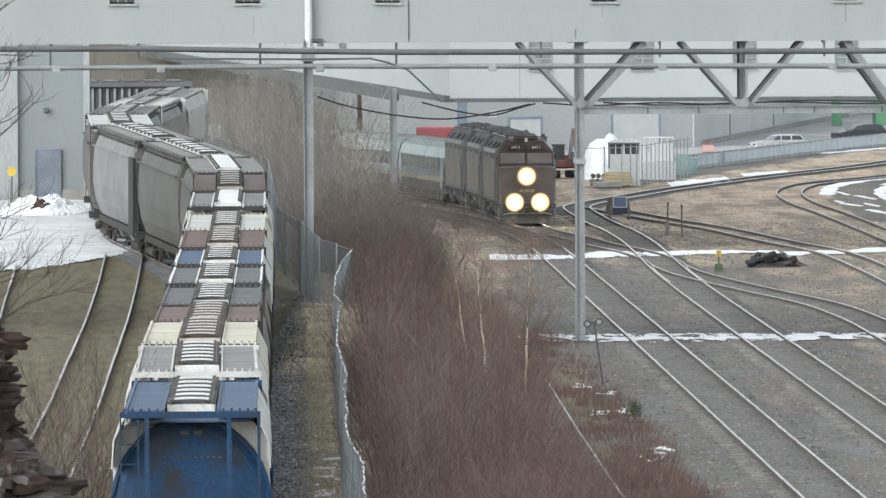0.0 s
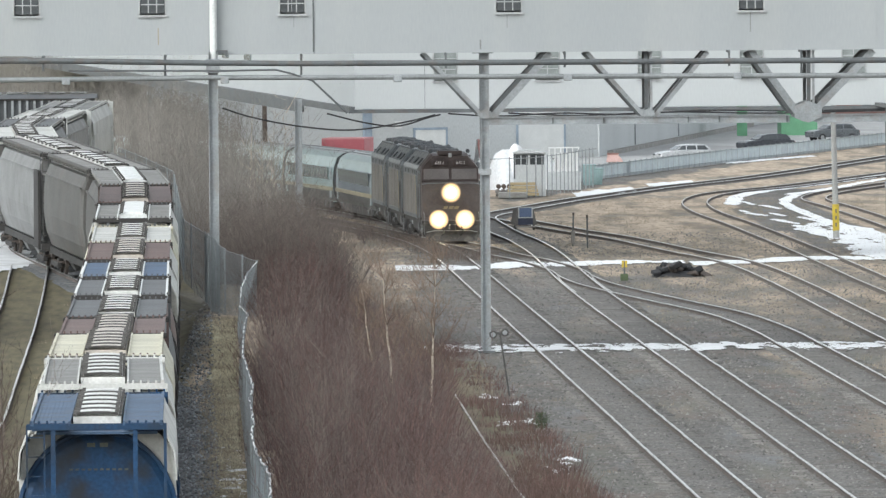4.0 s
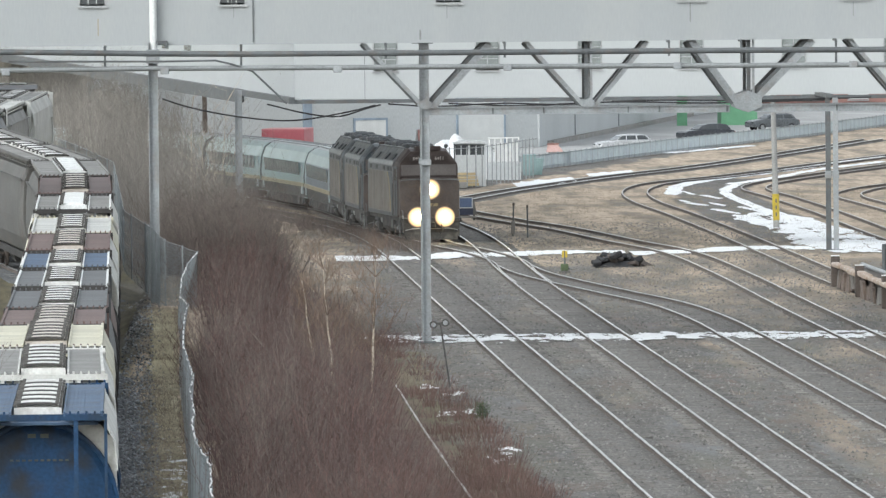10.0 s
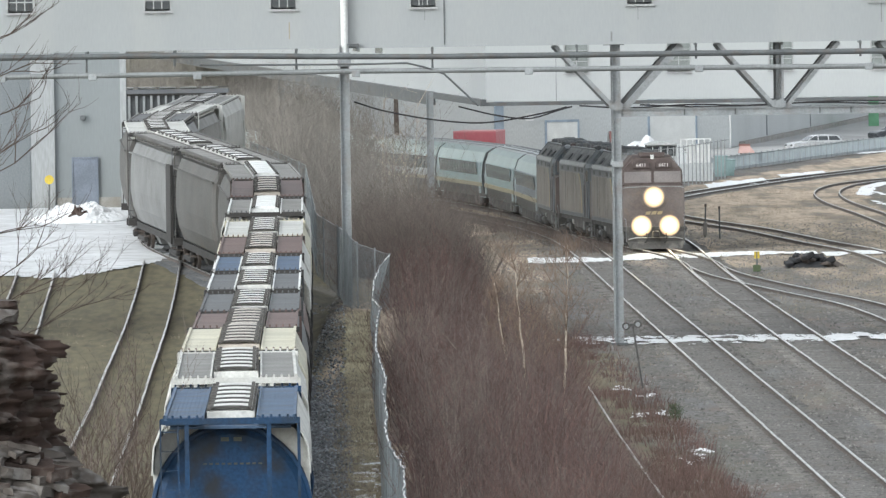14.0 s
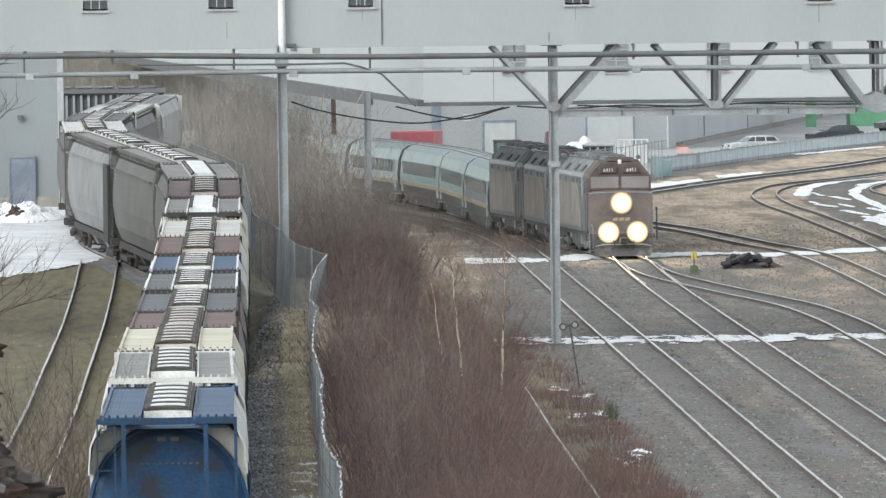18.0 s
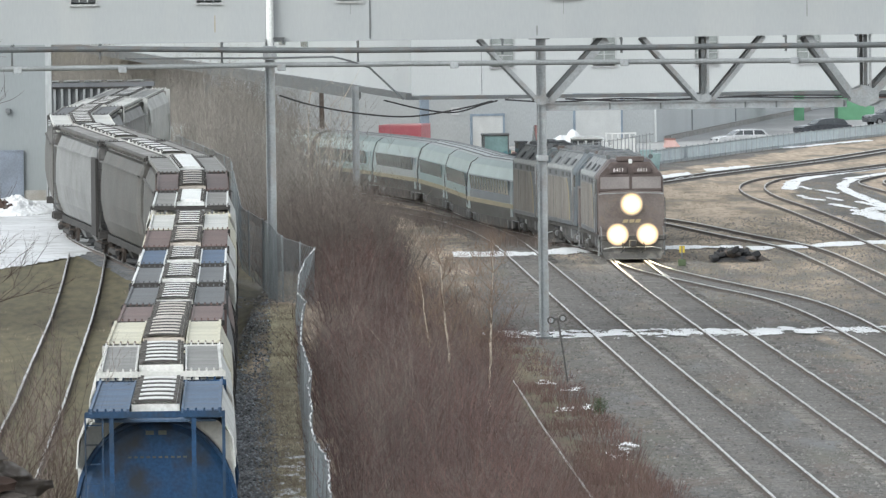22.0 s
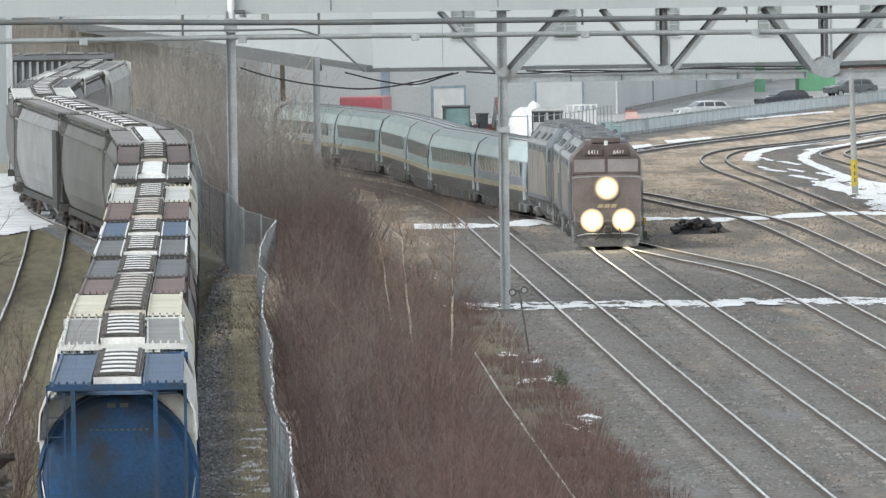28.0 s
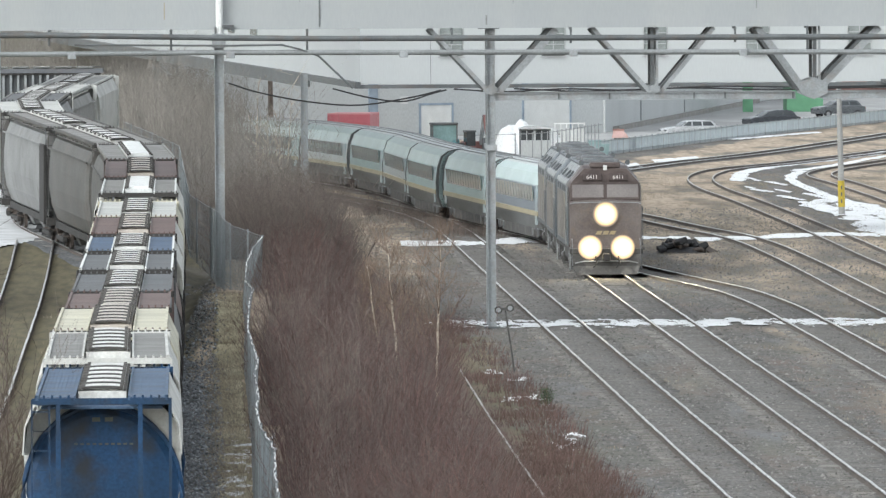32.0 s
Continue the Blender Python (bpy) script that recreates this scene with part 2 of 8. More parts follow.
def ibeam(bm, a, b, w, h, up=(0, 0, 1), t=0.02):
    """An I-section from a to b: two flanges and a web."""
    a, b = Vector(a), Vector(b)
    d = (b - a).normalized()
    s = d.cross(Vector(up)).normalized()
    u = s.cross(d)
    beam(bm, a + u * (h / 2 - t / 2), b + u * (h / 2 - t / 2), w, t, up)
    beam(bm, a - u * (h / 2 - t / 2), b - u * (h / 2 - t / 2), w, t, up)
    beam(bm, a, b, t, h - 2 * t, up)
    return bm


def tube(bm, pts, r, n=8):
    """A round rod along points."""
    pts = [Vector(p) for p in pts]
    rings = []
    for i, p in enumerate(pts):
        d = (pts[min(i + 1, len(pts) - 1)] - pts[max(i - 1, 0)]).normalized()
        s = d.cross(Vector((0.02, 0.03, 1)))
        s = (s if s.length > 1e-3 else d.cross(Vector((0, 1, 0)))).normalized()
        u = s.cross(d)
        rr = r[i] if isinstance(r, (list, tuple)) else r
        rings.append([bm.verts.new(p + (s * math.cos(k * math.tau / n) + u * math.sin(k * math.tau / n)) * rr) for k in range(n)])
    for a, b in zip(rings, rings[1:]):
        for k in range(n):
            bm.faces.new((a[k], a[(k + 1) % n], b[(k + 1) % n], b[k]))
    bm.faces.new(rings[0][::-1])
    bm.faces.new(rings[-1])
    return bm


def disc(bm, c, axis, r, t, n=16):
    a = Vector(axis).normalized() * t / 2
    return tube(bm, [Vector(c) - a, Vector(c) + a], r, n)


def loft(bm, sections, closed=True, caps=True):
    rings = [[bm.verts.new(p) for p in s] for s in sections]
    k = len(rings[0])
    for a, b in zip(rings, rings[1:]):
        for i in range(k if closed else k - 1):
            bm.faces.new((a[i], a[(i + 1) % k], b[(i + 1) % k], b[i]))
    if caps and closed:
        bm.faces.new(rings[0][::-1])
        bm.faces.new(rings[-1])
    return bm


def recalc(bm):
    bmesh.ops.recalc_face_normals(bm, faces=bm.faces)
    return bm


def raw_mesh(name, verts, faces, material):
    """A mesh from arrays; all faces have the same number of corners."""
    me = bpy.data.meshes.new(name)
    n, k = len(faces), faces.shape[1]
    me.vertices.add(len(verts))
    me.vertices.foreach_set("co", verts.astype(np.float32).ravel())
    me.loops.add(n * k)
    me.loops.foreach_set("vertex_index", faces.astype(np.int32).ravel())
    me.polygons.add(n)
    me.polygons.foreach_set("loop_start", (np.arange(n) * k).astype(np.int32))
    me.update(calc_edges=True)
    me.materials.append(material)
    return me


def smooth_path(pts, step=1.0):
    """A smooth line through plan points, in even steps."""
    pts = [np.array(p, float) for p in pts]
    ext = [2 * pts[0] - pts[1], *pts, 2 * pts[-1] - pts[-2]]
    out = []
    for i in range(1, len(ext) - 2):
        p0, p1, p2, p3 = ext[i - 1:i + 3]
        for k in range(24):
            u = k / 24
            out.append(0.5 * (2 * p1 + (p2 - p0) * u + (2 * p0 - 5 * p1 + 4 * p2 - p3) * u * u + (3 * p1 - p0 - 3 * p2 + p3) * u ** 3))
    out.append(pts[-1])
    out = np.array(out)
    s = np.r_[0, np.cumsum(np.hypot(*np.diff(out, axis=0).T))]
    q = np.arange(0, s[-1], step)
    return np.c_[np.interp(q, s, out[:, 0]), np.interp(q, s, out[:, 1])]


# ---- ground ----
def hump(x, y):
    """The low bank on which the far fence and its scrub stand."""
    a = np.clip((y - 352) / 30, 0, 1) * np.clip((470 - y) / 40, 0, 1)
    b = np.clip((x + 5.2) / 1.8, 0, 1) * np.clip((2.4 - x) / 3.0, 0, 1)
    return 1.6 * a * a * (3 - 2 * a) * b * b * (3 - 2 * b)


L1_PLAN = [(-3.95, 150), (-4.21, 217), (-4.71, 254.5), (-5.25, 307), (-5.65, 343), (-6.05, 379), (-6.55, 415), (-7.35, 433), (-9.5, 451), (-11.75, 469), (-12.55, 487), (-12.4, 504), (-11.8, 522), (-11.1, 540), (-10.8, 560), (-10.9, 600)]


def rise(x, y):
    """The left-hand yard climbs towards the silo."""
    up = np.interp(y, [340, 400, 433, 467, 484, 502, 520, 538, 560, 620, 690], [0, 0.5, 1.1, 1.95, 2.25, 2.5, 2.75, 3.1, 3.2, 3.2, 0])
    mid = np.interp(y, [p[1] for p in L1_PLAN], [p[0] for p in L1_PLAN])
    b = np.clip((mid + 5.2 - x) / 3.2, 0, 1)
    return up * b * b * (3 - 2 * b)


def level(x, y):
    """The height of the ground at a place."""
    x, y = np.asarray(x, float), np.asarray(y, float)
    return np.maximum(hump(x, y), rise(x, y))


def ground():
    xs = np.r_[-4000, -1500, -500, -160, -80, np.arange(-40, 62, 0.7), 90, 160, 500, 1500, 4000]
    ys = np.r_[-1500, -300, 0, 100, np.arange(190, 700, 3.0), np.arange(700, 1060, 8.0), 1200, 1600, 2500, 4500]
    gx, gy = np.meshgrid(xs, ys, indexing="ij")
    r = np.random.default_rng(4)
    z = level(gx, gy) + r.normal(0, 0.012, gx.shape) - 0.03
    v = np.c_[gx.ravel(), gy.ravel(), z.ravel()]
    nx, ny = len(xs), len(ys)
    i, j = np.meshgrid(np.arange(nx - 1), np.arange(ny - 1), indexing="ij")
    a = (i * ny + j).ravel()
    f = np.c_[a, a + ny, a + ny + 1, a + 1]
    me = raw_mesh("ground", v, f, GROUND)
    x, y = gx.ravel(), gy.ravel()
    g = np.full(len(x), 0.42)
    g[(x > 12) & (y > 500)] = 0.58
    g[(x > 4) & (y > 545)] = 0.63
    g[(x > 14) & (y > 440) & (y < 515)] = 0.52
    g[(x > 3.5) & (x < 16) & (y < 500)] = 0.26
    g[(x < 4.5)] = 0.6
    g[(x > 2) & (x < np.interp(y, [200, 275, 310, 350, 394, 420], [8.4, 7.2, 6.7, 6.0, 5.4, 3.7])) & (y < 420)] = 0.66
    g[(x < -0.5) & (x > -2.6)] = 0.8
    g[(x < -6.5)] = 0.8
    g[(x > 19.5) & (y < 420)] = 0.38
    g[(x > 12) & (y > 702 + (x - 14.8) * 7.2)] = 0.3
    road = (y > 545) & (y < 720) & (x > np.interp(y, [545, 600, 640, 690, 720], [26, 25, 24.6, 26, 29])) & (x < np.interp(y, [545, 600, 650, 690, 720], [30, 29.6, 29.3, 30.6, 34]))
    g[road] = 0.05
    at = me.attributes.new("grass", "FLOAT", "POINT")
    at.data.foreach_set("value", g.astype(np.float32))
    dry = np.interp(y, [0, 400, 520, 620, 900], [0.35, 0.45, 0.7, 0.85, 0.85])
    dry[x < -4] = -0.3
    dry[(x > 2) & (x < 9) & (y < 425)] = -0.1
    dry[(x > -4) & (x < -0.5) & (y < 400)] = 0.95
    at = me.attributes.new("dry", "FLOAT", "POINT")
    at.data.foreach_set("value", dry.astype(np.float32))
    edge = np.interp(y, [200, 275, 310, 350, 394, 420, 470, 520], [8.6, 7.4, 6.9, 6.2, 5.6, 3.9, 2.4, 0.8])
    litter = np.where((x > np.interp(y, [180, 278, 391, 480], [-0.1, -1.2, -2.2, -3.8])) & (y < 540) & (y > 180), np.clip((edge - x) / 3.0, -0.1, 0.75), 0.0)
    litter[(x > 17) & (x < 24) & (y > 270) & (y < 520)] = 0.3
    litter[(x > 14.5) & (y > 250) & (y < 370)] = 0.42
    litter[(x > 13) & (y > 425) & (y < 520)] = 0.36
    litter[(x > 14) & (y > 540) & (y < 690)] = 0.33
    litter[x < -6.5] = 0.3
    at = me.attributes.new("litter", "FLOAT", "POINT")
    at.data.foreach_set("value", litter.astype(np.float32))
    return tagged(new("ground", me), "grey gravel rail yard with dead straw-coloured grass", "ground", kind="structure")


ground()


# ---- tracks ----
def offset_line(p, d):
    t = np.gradient(p, axis=0)
    t /= np.linalg.norm(t, axis=1)[:, None]
    return p + np.c_[t[:, 1], -t[:, 0]] * d


def strip(p, section, z=0.0):
    """A section (sideways, up) swept along a plan line."""
    k = len(section)
    rows = [np.c_[offset_line(p, s), z + h + level(p[:, 0], p[:, 1])] for s, h in section]
    v = np.stack(rows, axis=1).reshape(-1, 3)
    a = (np.arange(len(p) - 1)[:, None] * k + np.arange(k)[None, :]).ravel()
    b = (np.arange(len(p) - 1)[:, None] * k + (np.arange(k)[None, :] + 1) % k).ravel()
    return v, np.c_[a, b, b + k, a + k]


RAIL_FOOT = [(-0.07, 0.0), (0.07, 0.0), (0.07, 0.02), (0.012, 0.04), (0.012, 0.13), (-0.012, 0.13), (-0.012, 0.04), (-0.07, 0.02)]
RAIL_HEAD = [(-0.038, 0.142), (0.038, 0.142), (0.038, 0.165), (0.03, 0.172), (-0.03, 0.172), (-0.038, 0.165)]


def track(label, pts, ties=True, bed=True, step=1.5, wide=1.7):
    p = smooth_path(pts, step)
    r = np.random.default_rng(len(pts) * 7 + int(abs(pts[0][0]) * 10))
    p = p + r.normal(0, 0.006, p.shape)
    root = thing("railway_track", label, "railway track", group="yard tracks")
    if bed:
        out = 0.95 if wide > 2 else 0.0
        v, f = strip(p, [(-wide, -0.3), (-wide + 0.6, -0.02), (wide - 0.6 + out, -0.012), (wide + out, -0.3)], 0.005)
        for k in (2, 3):
            v[k::4, 0] -= out * np.clip((p[:, 1] - 325) / 25, 0, 1)
            v[k::4, 0] += 0.12 * np.sin(p[:, 1] * 0.9) + 0.1 * np.sin(p[:, 1] * 0.37 + 1) + r.normal(0, 0.05, len(p))
        ob = new("ballast_bed", raw_mesh("ballast_bed", v, f, BALLAST_DARK if wide > 2 else BALLAST))
        ob.parent = root
    for side in (-0.7525, 0.7525):
        v, f = strip(offset_line(p, side), RAIL_FOOT, -0.035)
        ob = new("rail", raw_mesh("rail", v, f, RUST_RAIL))
        ob.parent = root
        v, f = strip(offset_line(p, side), RAIL_HEAD, -0.035)
        hd = new("rail_head", raw_mesh("rail_head", v, f, DULL_RAIL if pts is TRACK_A2 else OLD_RAIL if pts in (TRACK_X, TRACK_L3, TRACK_F, TRACK_G, TRACK_H) else RAIL))
        hd.parent = ob
        tagged(hd, "dull brown rail head" if pts is TRACK_A2 else "shiny worn rail head")
    if ties:
        q = smooth_path(pts, 0.55)
        t = np.gradient(q, axis=0)
        t /= np.linalg.norm(t, axis=1)[:, None]
        nrm = np.c_[t[:, 1], -t[:, 0]]
        vs = []
        for a, b, z in ((-1.3, -0.11, -0.05), (1.3, -0.11, -0.05), (1.3, 0.11, -0.05), (-1.3, 0.11, -0.05), (-1.3, -0.11, -0.016), (1.3, -0.11, -0.016), (1.3, 0.11, -0.016), (-1.3, 0.11, -0.016)):
            vs.append(np.c_[q + nrm * (a + r.normal(0, 0.04, (len(q), 1))) + t * b, z + level(q[:, 0], q[:, 1]) + r.normal(0, 0.009, len(q))])
        v = np.stack(vs, axis=1).reshape(-1, 3)
        cube = np.array([(4, 5, 6, 7), (0, 1, 5, 4), (1, 2, 6, 5), (2, 3, 7, 6), (3, 0, 4, 7)])
        f = (np.arange(len(q))[:, None, None] * 8 + cube[None]).reshape(-1, 4)
        ob = new("tie_bed", raw_mesh("tie_bed", v, f, TIE))
        ob.parent = root
        tagged(ob, "tarred timber ties", kind="stuff")
    return root


TRACK_A = [(11.58, 190), (10.5, 267.5), (9.25, 357), (8.02, 445), (7.22, 503), (6.75, 533)]
TRACK_A2 = [(6.8, 530), (6.68, 537), (5.9, 562), (4.6, 585), (2.6, 608), (-0.4, 636), (-4.5, 664), (-10, 692), (-18, 725)]
TRACK_B = [(15.3, 190), (14.24, 273.7), (13.12, 362), (12.0, 450), (11.62, 490), (11.5, 520), (11.35, 545), (10.9, 570), (10.3, 588), (9.85, 610), (9.65, 628), (10.2, 638), (11.5, 648), (13.6, 664), (16.2, 683), (20.6, 710), (23.7, 728), (31, 766), (40, 823), (49.5, 886)]
TRACK_X = [(11.89, 470), (11.7, 487), (11.73, 503), (11.34, 515), (10.58, 527), (9.38, 540), (8.37, 555), (7.03, 570), (6.15, 590), (5.3, 610), (4.15, 630), (2.23, 650), (-0.19, 670), (-3.88, 690), (-9.7, 715), (-18.37, 742), (-30.91, 770), (-52.45, 800), (-120.0, 845)]
TRACK_C = [(20.1, 190), (19.1, 270), (18.2, 340), (17.5, 395), (17.1, 418), (16.3, 437), (14.7, 455), (13.2, 472), (12.2, 486), (11.7, 500)]
TRACK_D = [(24.2, 190), (22.75, 300), (21.78, 377), (21.2, 428), (20.75, 482), (20.0, 520), (18.1, 545), (16.0, 574), (14.0, 593), (12.3, 612), (10.8, 630)]
TRACK_F = [(24.85, 464.5), (24.6, 487), (24.2, 540), (23.4, 605), (22.75, 640), (23.0, 668), (24.3, 690), (26.5, 706), (31.4, 727), (43, 787), (62, 880)]
TRACK_G = [(32.6, 420), (31.8, 520), (31.5, 560), (31.45, 606), (31.0, 652), (30.6, 677), (31.8, 694), (34.8, 714), (42.5, 755), (60, 840)]
TRACK_H = [(36.5, 480), (35.6, 600), (35.2, 630), (35.0, 651), (36.2, 668), (40, 690), (52, 740)]
TRACK_L1 = L1_PLAN
TRACK_L2 = [(-7.6, 150), (-8.4, 245), (-9.27, 281), (-10.15, 346), (-10.65, 389), (-11.0, 420), (-11.5, 456)]
TRACK_L3 = [(-12.6, 190), (-14.2, 330), (-15.3, 395), (-15.85, 421), (-16.4, 449)]
for where, pts in (("worn main yard track on grey ballast", TRACK_A), ("yard track on grey ballast, curving away beyond the switch", TRACK_B),
                   ("dull rusty track curving away behind the scrub", TRACK_A2), ("crossover track that leads away in a long curve", TRACK_X), ("branching yard track on gravel", TRACK_C), ("siding across dead grass", TRACK_D),
                   ("curved siding beside snow patches", TRACK_F), ("curved loop track in dead grass", TRACK_G), ("far loop track in dead grass", TRACK_H),
                   ("storage track under the grain hoppers", TRACK_L1), ("rusty siding in dead grass", TRACK_L2), ("overgrown siding beside the silo", TRACK_L3)):
    track(where, pts, ties=pts not in (TRACK_D, TRACK_L2, TRACK_L3, TRACK_F, TRACK_G, TRACK_H),
          bed=pts not in (TRACK_D, TRACK_L2, TRACK_L3, TRACK_X, TRACK_A2, TRACK_F, TRACK_G, TRACK_H), wide=2.25 if pts is TRACK_L1 else 1.6)


# ---- conveyor galleries ----
def window_unit(name, parent, m, w, h, cols, rows, pane_mat=None):
    """A framed window with its panes, facing -y in its own space."""
    root = part(name, boxes((-w / 2 - 0.05, -w / 2, -0.04, 0.06, -0.05, h + 0.05), (w / 2, w / 2 + 0.05, -0.04, 0.06, -0.05, h + 0.05),
                            (-w / 2, w / 2, -0.04, 0.06, h, h + 0.05), (-w / 2 - 0.09, w / 2 + 0.09, -0.10, 0.06, -0.12, -0.05)), FRAME, parent, "white framed window")
    root.matrix_local = m
    for i in range(cols):
        for j in range(rows):
            x0, x1, z0, z1 = -w / 2 + w * i / cols, -w / 2 + w * (i + 1) / cols, h * j / rows, h * (j + 1) / rows
            part("pane", boxes((x0 + 0.02, x1 - 0.02, 0.02, 0.035, z0 + 0.02, z1 - 0.02)), pane_mat or GLASS, root)
    for i in range(1, cols):
        part("glazing_bar", boxes((-w / 2 + w * i / cols - 0.018, -w / 2 + w * i / cols + 0.018, -0.005, 0.045, 0, h)), FRAME, root)
    for j in range(1, rows):
        part("glazing_bar", boxes((-w / 2, w / 2, -0.003, 0.043, h * j / rows - 0.018, h * j / rows + 0.018)), FRAME, root)
    return root


def wall_with_windows(name, parent, x0, x1, z0, z1, xs, w, zb, zt, material, thick=0.12):
    bm = boxes((x0, x1, 0, thick, z0, zb), (x0, x1, 0, thick, zt, z1))
    edges = [x0] + [e for x in sorted(xs) for e in (x - w / 2 - 0.05, x + w / 2 + 0.05)] + [x1]
    for a, b in zip(edges[::2], edges[1::2]):
        box(bm, a, b, 0, thick, zb, zt)
    return part(name, bm, material, parent)


GAL_Y, GAL_Z = 395.0, 10.66


def front_gallery():
    g = thing("conveyor_gallery", "long pale grey sheet-metal conveyor gallery on steel trusses", "conveyor bridge", pose(0, GAL_Y, 0))
    xs = [-38, -33, -28.5, -24, -19.4, -14.85, -10.0, -5.55, -0.6, 7.06, 15.65, 21.45, 26.5, 31.5, 36, 41]
    wall_with_windows("wall", g, -70, 70, GAL_Z, 15.4, xs, 0.88, 12.06, 13.16, GALLERY)
    for x in xs:
        window_unit("window", g, pose(x, 0.02, 12.1), 0.88, 1.0, 3, 3)
    part("back_wall", boxes((-70, 70, 3.6, 3.72, GAL_Z, 15.4)), GALLERY, g)
    part("roof", boxes((-70.3, 70.3, -0.25, 4.0, 15.4, 15.55)), GALLERY, g)
    part("floor_deck", boxes((-70, 70, 0.12, 3.6, GAL_Z + 0.02, GAL_Z + 0.14)), CONCRETE, g)
    for x in np.arange(-69, 70, 6.9):
        part("sheet_seam", boxes((x - 0.628, x - 0.612, -0.01, -0.001, GAL_Z + 0.06, 15.4)), GALLERY, g)
    part("sheet_seam", boxes((0.115, 0.16, -0.03, -0.001, GAL_Z + 0.06, 15.4)), DARK_STEEL, g, "dark vertical sheet seam")
    rust, grime = mat("rust streak", (0.36, 0.32, 0.25), None, 0.8), mat("grime streak", (0.25, 0.26, 0.26), None, 0.8)
    for x, z0, z1, w, m in ((-5.35, 11.0, 11.6, 0.022, rust), (15.62, 11.3, 12.0, 0.02, grime), (6.05, 10.75, 11.1, 0.03, grime), (7.0, 11.5, 11.96, 0.012, grime), (21.4, 11.45, 11.96, 0.012, grime), (-0.55, 11.6, 11.96, 0.012, grime)):
        part("streak", boxes((x - w, x + w, -0.004, -0.001, z0, z1)), m, g, "thin run of rust" if m is rust else "thin run of grime")
    part("bottom_flashing", boxes((-70, 70, -0.03, -0.003, GAL_Z - 0.02, GAL_Z + 0.05)), GALLERY, g)
    # truss in two planes under the gallery
    for y, name in ((0.25, "front"), (3.3, "rear")):
        bm = bmesh.new()
        zc = 8.24
        for a, b in ((6.35, 17.0), (17.9, 28.5), (28.5, 60)):
            prof = [(-0.09, -0.17), (0.09, -0.17), (0.09, -0.14), (0.015, -0.14), (0.015, 0.07), (0.09, 0.07), (0.09, 0.1), (-0.09, 0.1), (-0.09, 0.07), (-0.015, 0.07), (-0.015, -0.14), (-0.09, -0.14)]
            recalc(loft(bm, [[(x, y + p, zc + q) for p, q in prof] for x in (a, b)]))
            part("bottom_chord", bm, STEEL, g)
            bm = bmesh.new()
        for x in (8.6, 12.0 - 1.6, 13.4, 14.5, 16.9, 20.8, 23.0, 26.0):
            part("stiffener", boxes((x - 0.025, x + 0.025, y - 0.088, y + 0.088, zc - 0.139, zc + 0.069)), DARK_STEEL, g)
        # each diagonal is a pale channel and, set back, a strip darkened as its shaded web
        for xa, za, xb, w in ((5.98, 8.55, 4.0, 0.2), (6.45, 8.45, 8.5, 0.34), (11.8, 8.4, 9.78, 0.2), (12.2, 8.4, 14.1, 0.2), (17.2, 8.5, 15.62, 0.34), (17.95, 8.65, 19.95, 0.34),
                              (23.25, 8.35, 21.25, 0.2), (23.55, 8.35, 25.5, 0.2), (28.2, 8.5, 26.4, 0.34), (28.9, 8.5, 31, 0.34)):
            u = Vector((xb - xa, 0, GAL_Z - za)).normalized()
            off = Vector((u.z, 0, -u.x)) * w / 4
            p0, p1 = Vector((xa, y, za - 0.05)), Vector((xb, y, GAL_Z - 0.03))
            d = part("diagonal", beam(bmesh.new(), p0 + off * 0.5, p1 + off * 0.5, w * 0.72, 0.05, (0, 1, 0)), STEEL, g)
            part("rear_channel", beam(bmesh.new(), p0 - off * 1.5 + Vector((0, 0.08, 0)), p1 - off * 1.5 + Vector((0, 0.08, 0)), w * 0.4, 0.05, (0, 1, 0)), DARK_STEEL, d, "dark strip for the shaded web")
        for x in (12.0, 17.75, 23.4, 28.5):
            # verticals likewise: a pale angle, its shaded side put into a dark strip
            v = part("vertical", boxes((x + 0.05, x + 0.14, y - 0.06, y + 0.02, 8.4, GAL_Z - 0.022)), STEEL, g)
            part("rear_angle", boxes((x - 0.14, x - 0.02, y + 0.02, y + 0.1, 8.4, GAL_Z - 0.022)), DARK_STEEL, v, "dark strip for the shaded side")
        for x, s in ((6.2, 0.26), (12.0, 0.24), (17.65, 0.56), (23.4, 0.24), (28.5, 0.5)):
            bm = bmesh.new()
            bmesh.ops.create_circle(bm, cap_ends=True, segments=6, radius=s)
            bmesh.ops.scale(bm, verts=bm.verts, vec=(1, 0.7, 1))
            ex = bmesh.ops.extrude_face_region(bm, geom=bm.faces[:])
            bmesh.ops.translate(bm, verts=[v for v in ex["geom"] if isinstance(v, bmesh.types.BMVert)], vec=(0, 0, 0.03))
            bmesh.ops.transform(bm, matrix=pose(x, y - 0.1, 8.45, 90), verts=bm.verts)
            part("gusset_plate", recalc(bm), STEEL, g)
    # columns
    for x, z0 in ((6.2, 0.0), (28.5, 0.0), (51, 0)):
        for y in (0.25, 3.3):
            bm = ibeam(bmesh.new(), (x, y, z0), (x, y, GAL_Z + 0.03), 0.3, 0.3, (1, 0, 0), 0.03)
            col = part("column", bm, STEEL, g, "grey steel column with a bolted collar")
            part("collar", boxes((x - 0.2, x + 0.2, y - 0.2, y + 0.2, 6.3, 6.5), bevel=0.01), STEEL, col)
            part("base_plate", boxes((x - 0.28, x + 0.28, y - 0.28, y + 0.28, z0, z0 + 0.06)), DARK_STEEL, col)
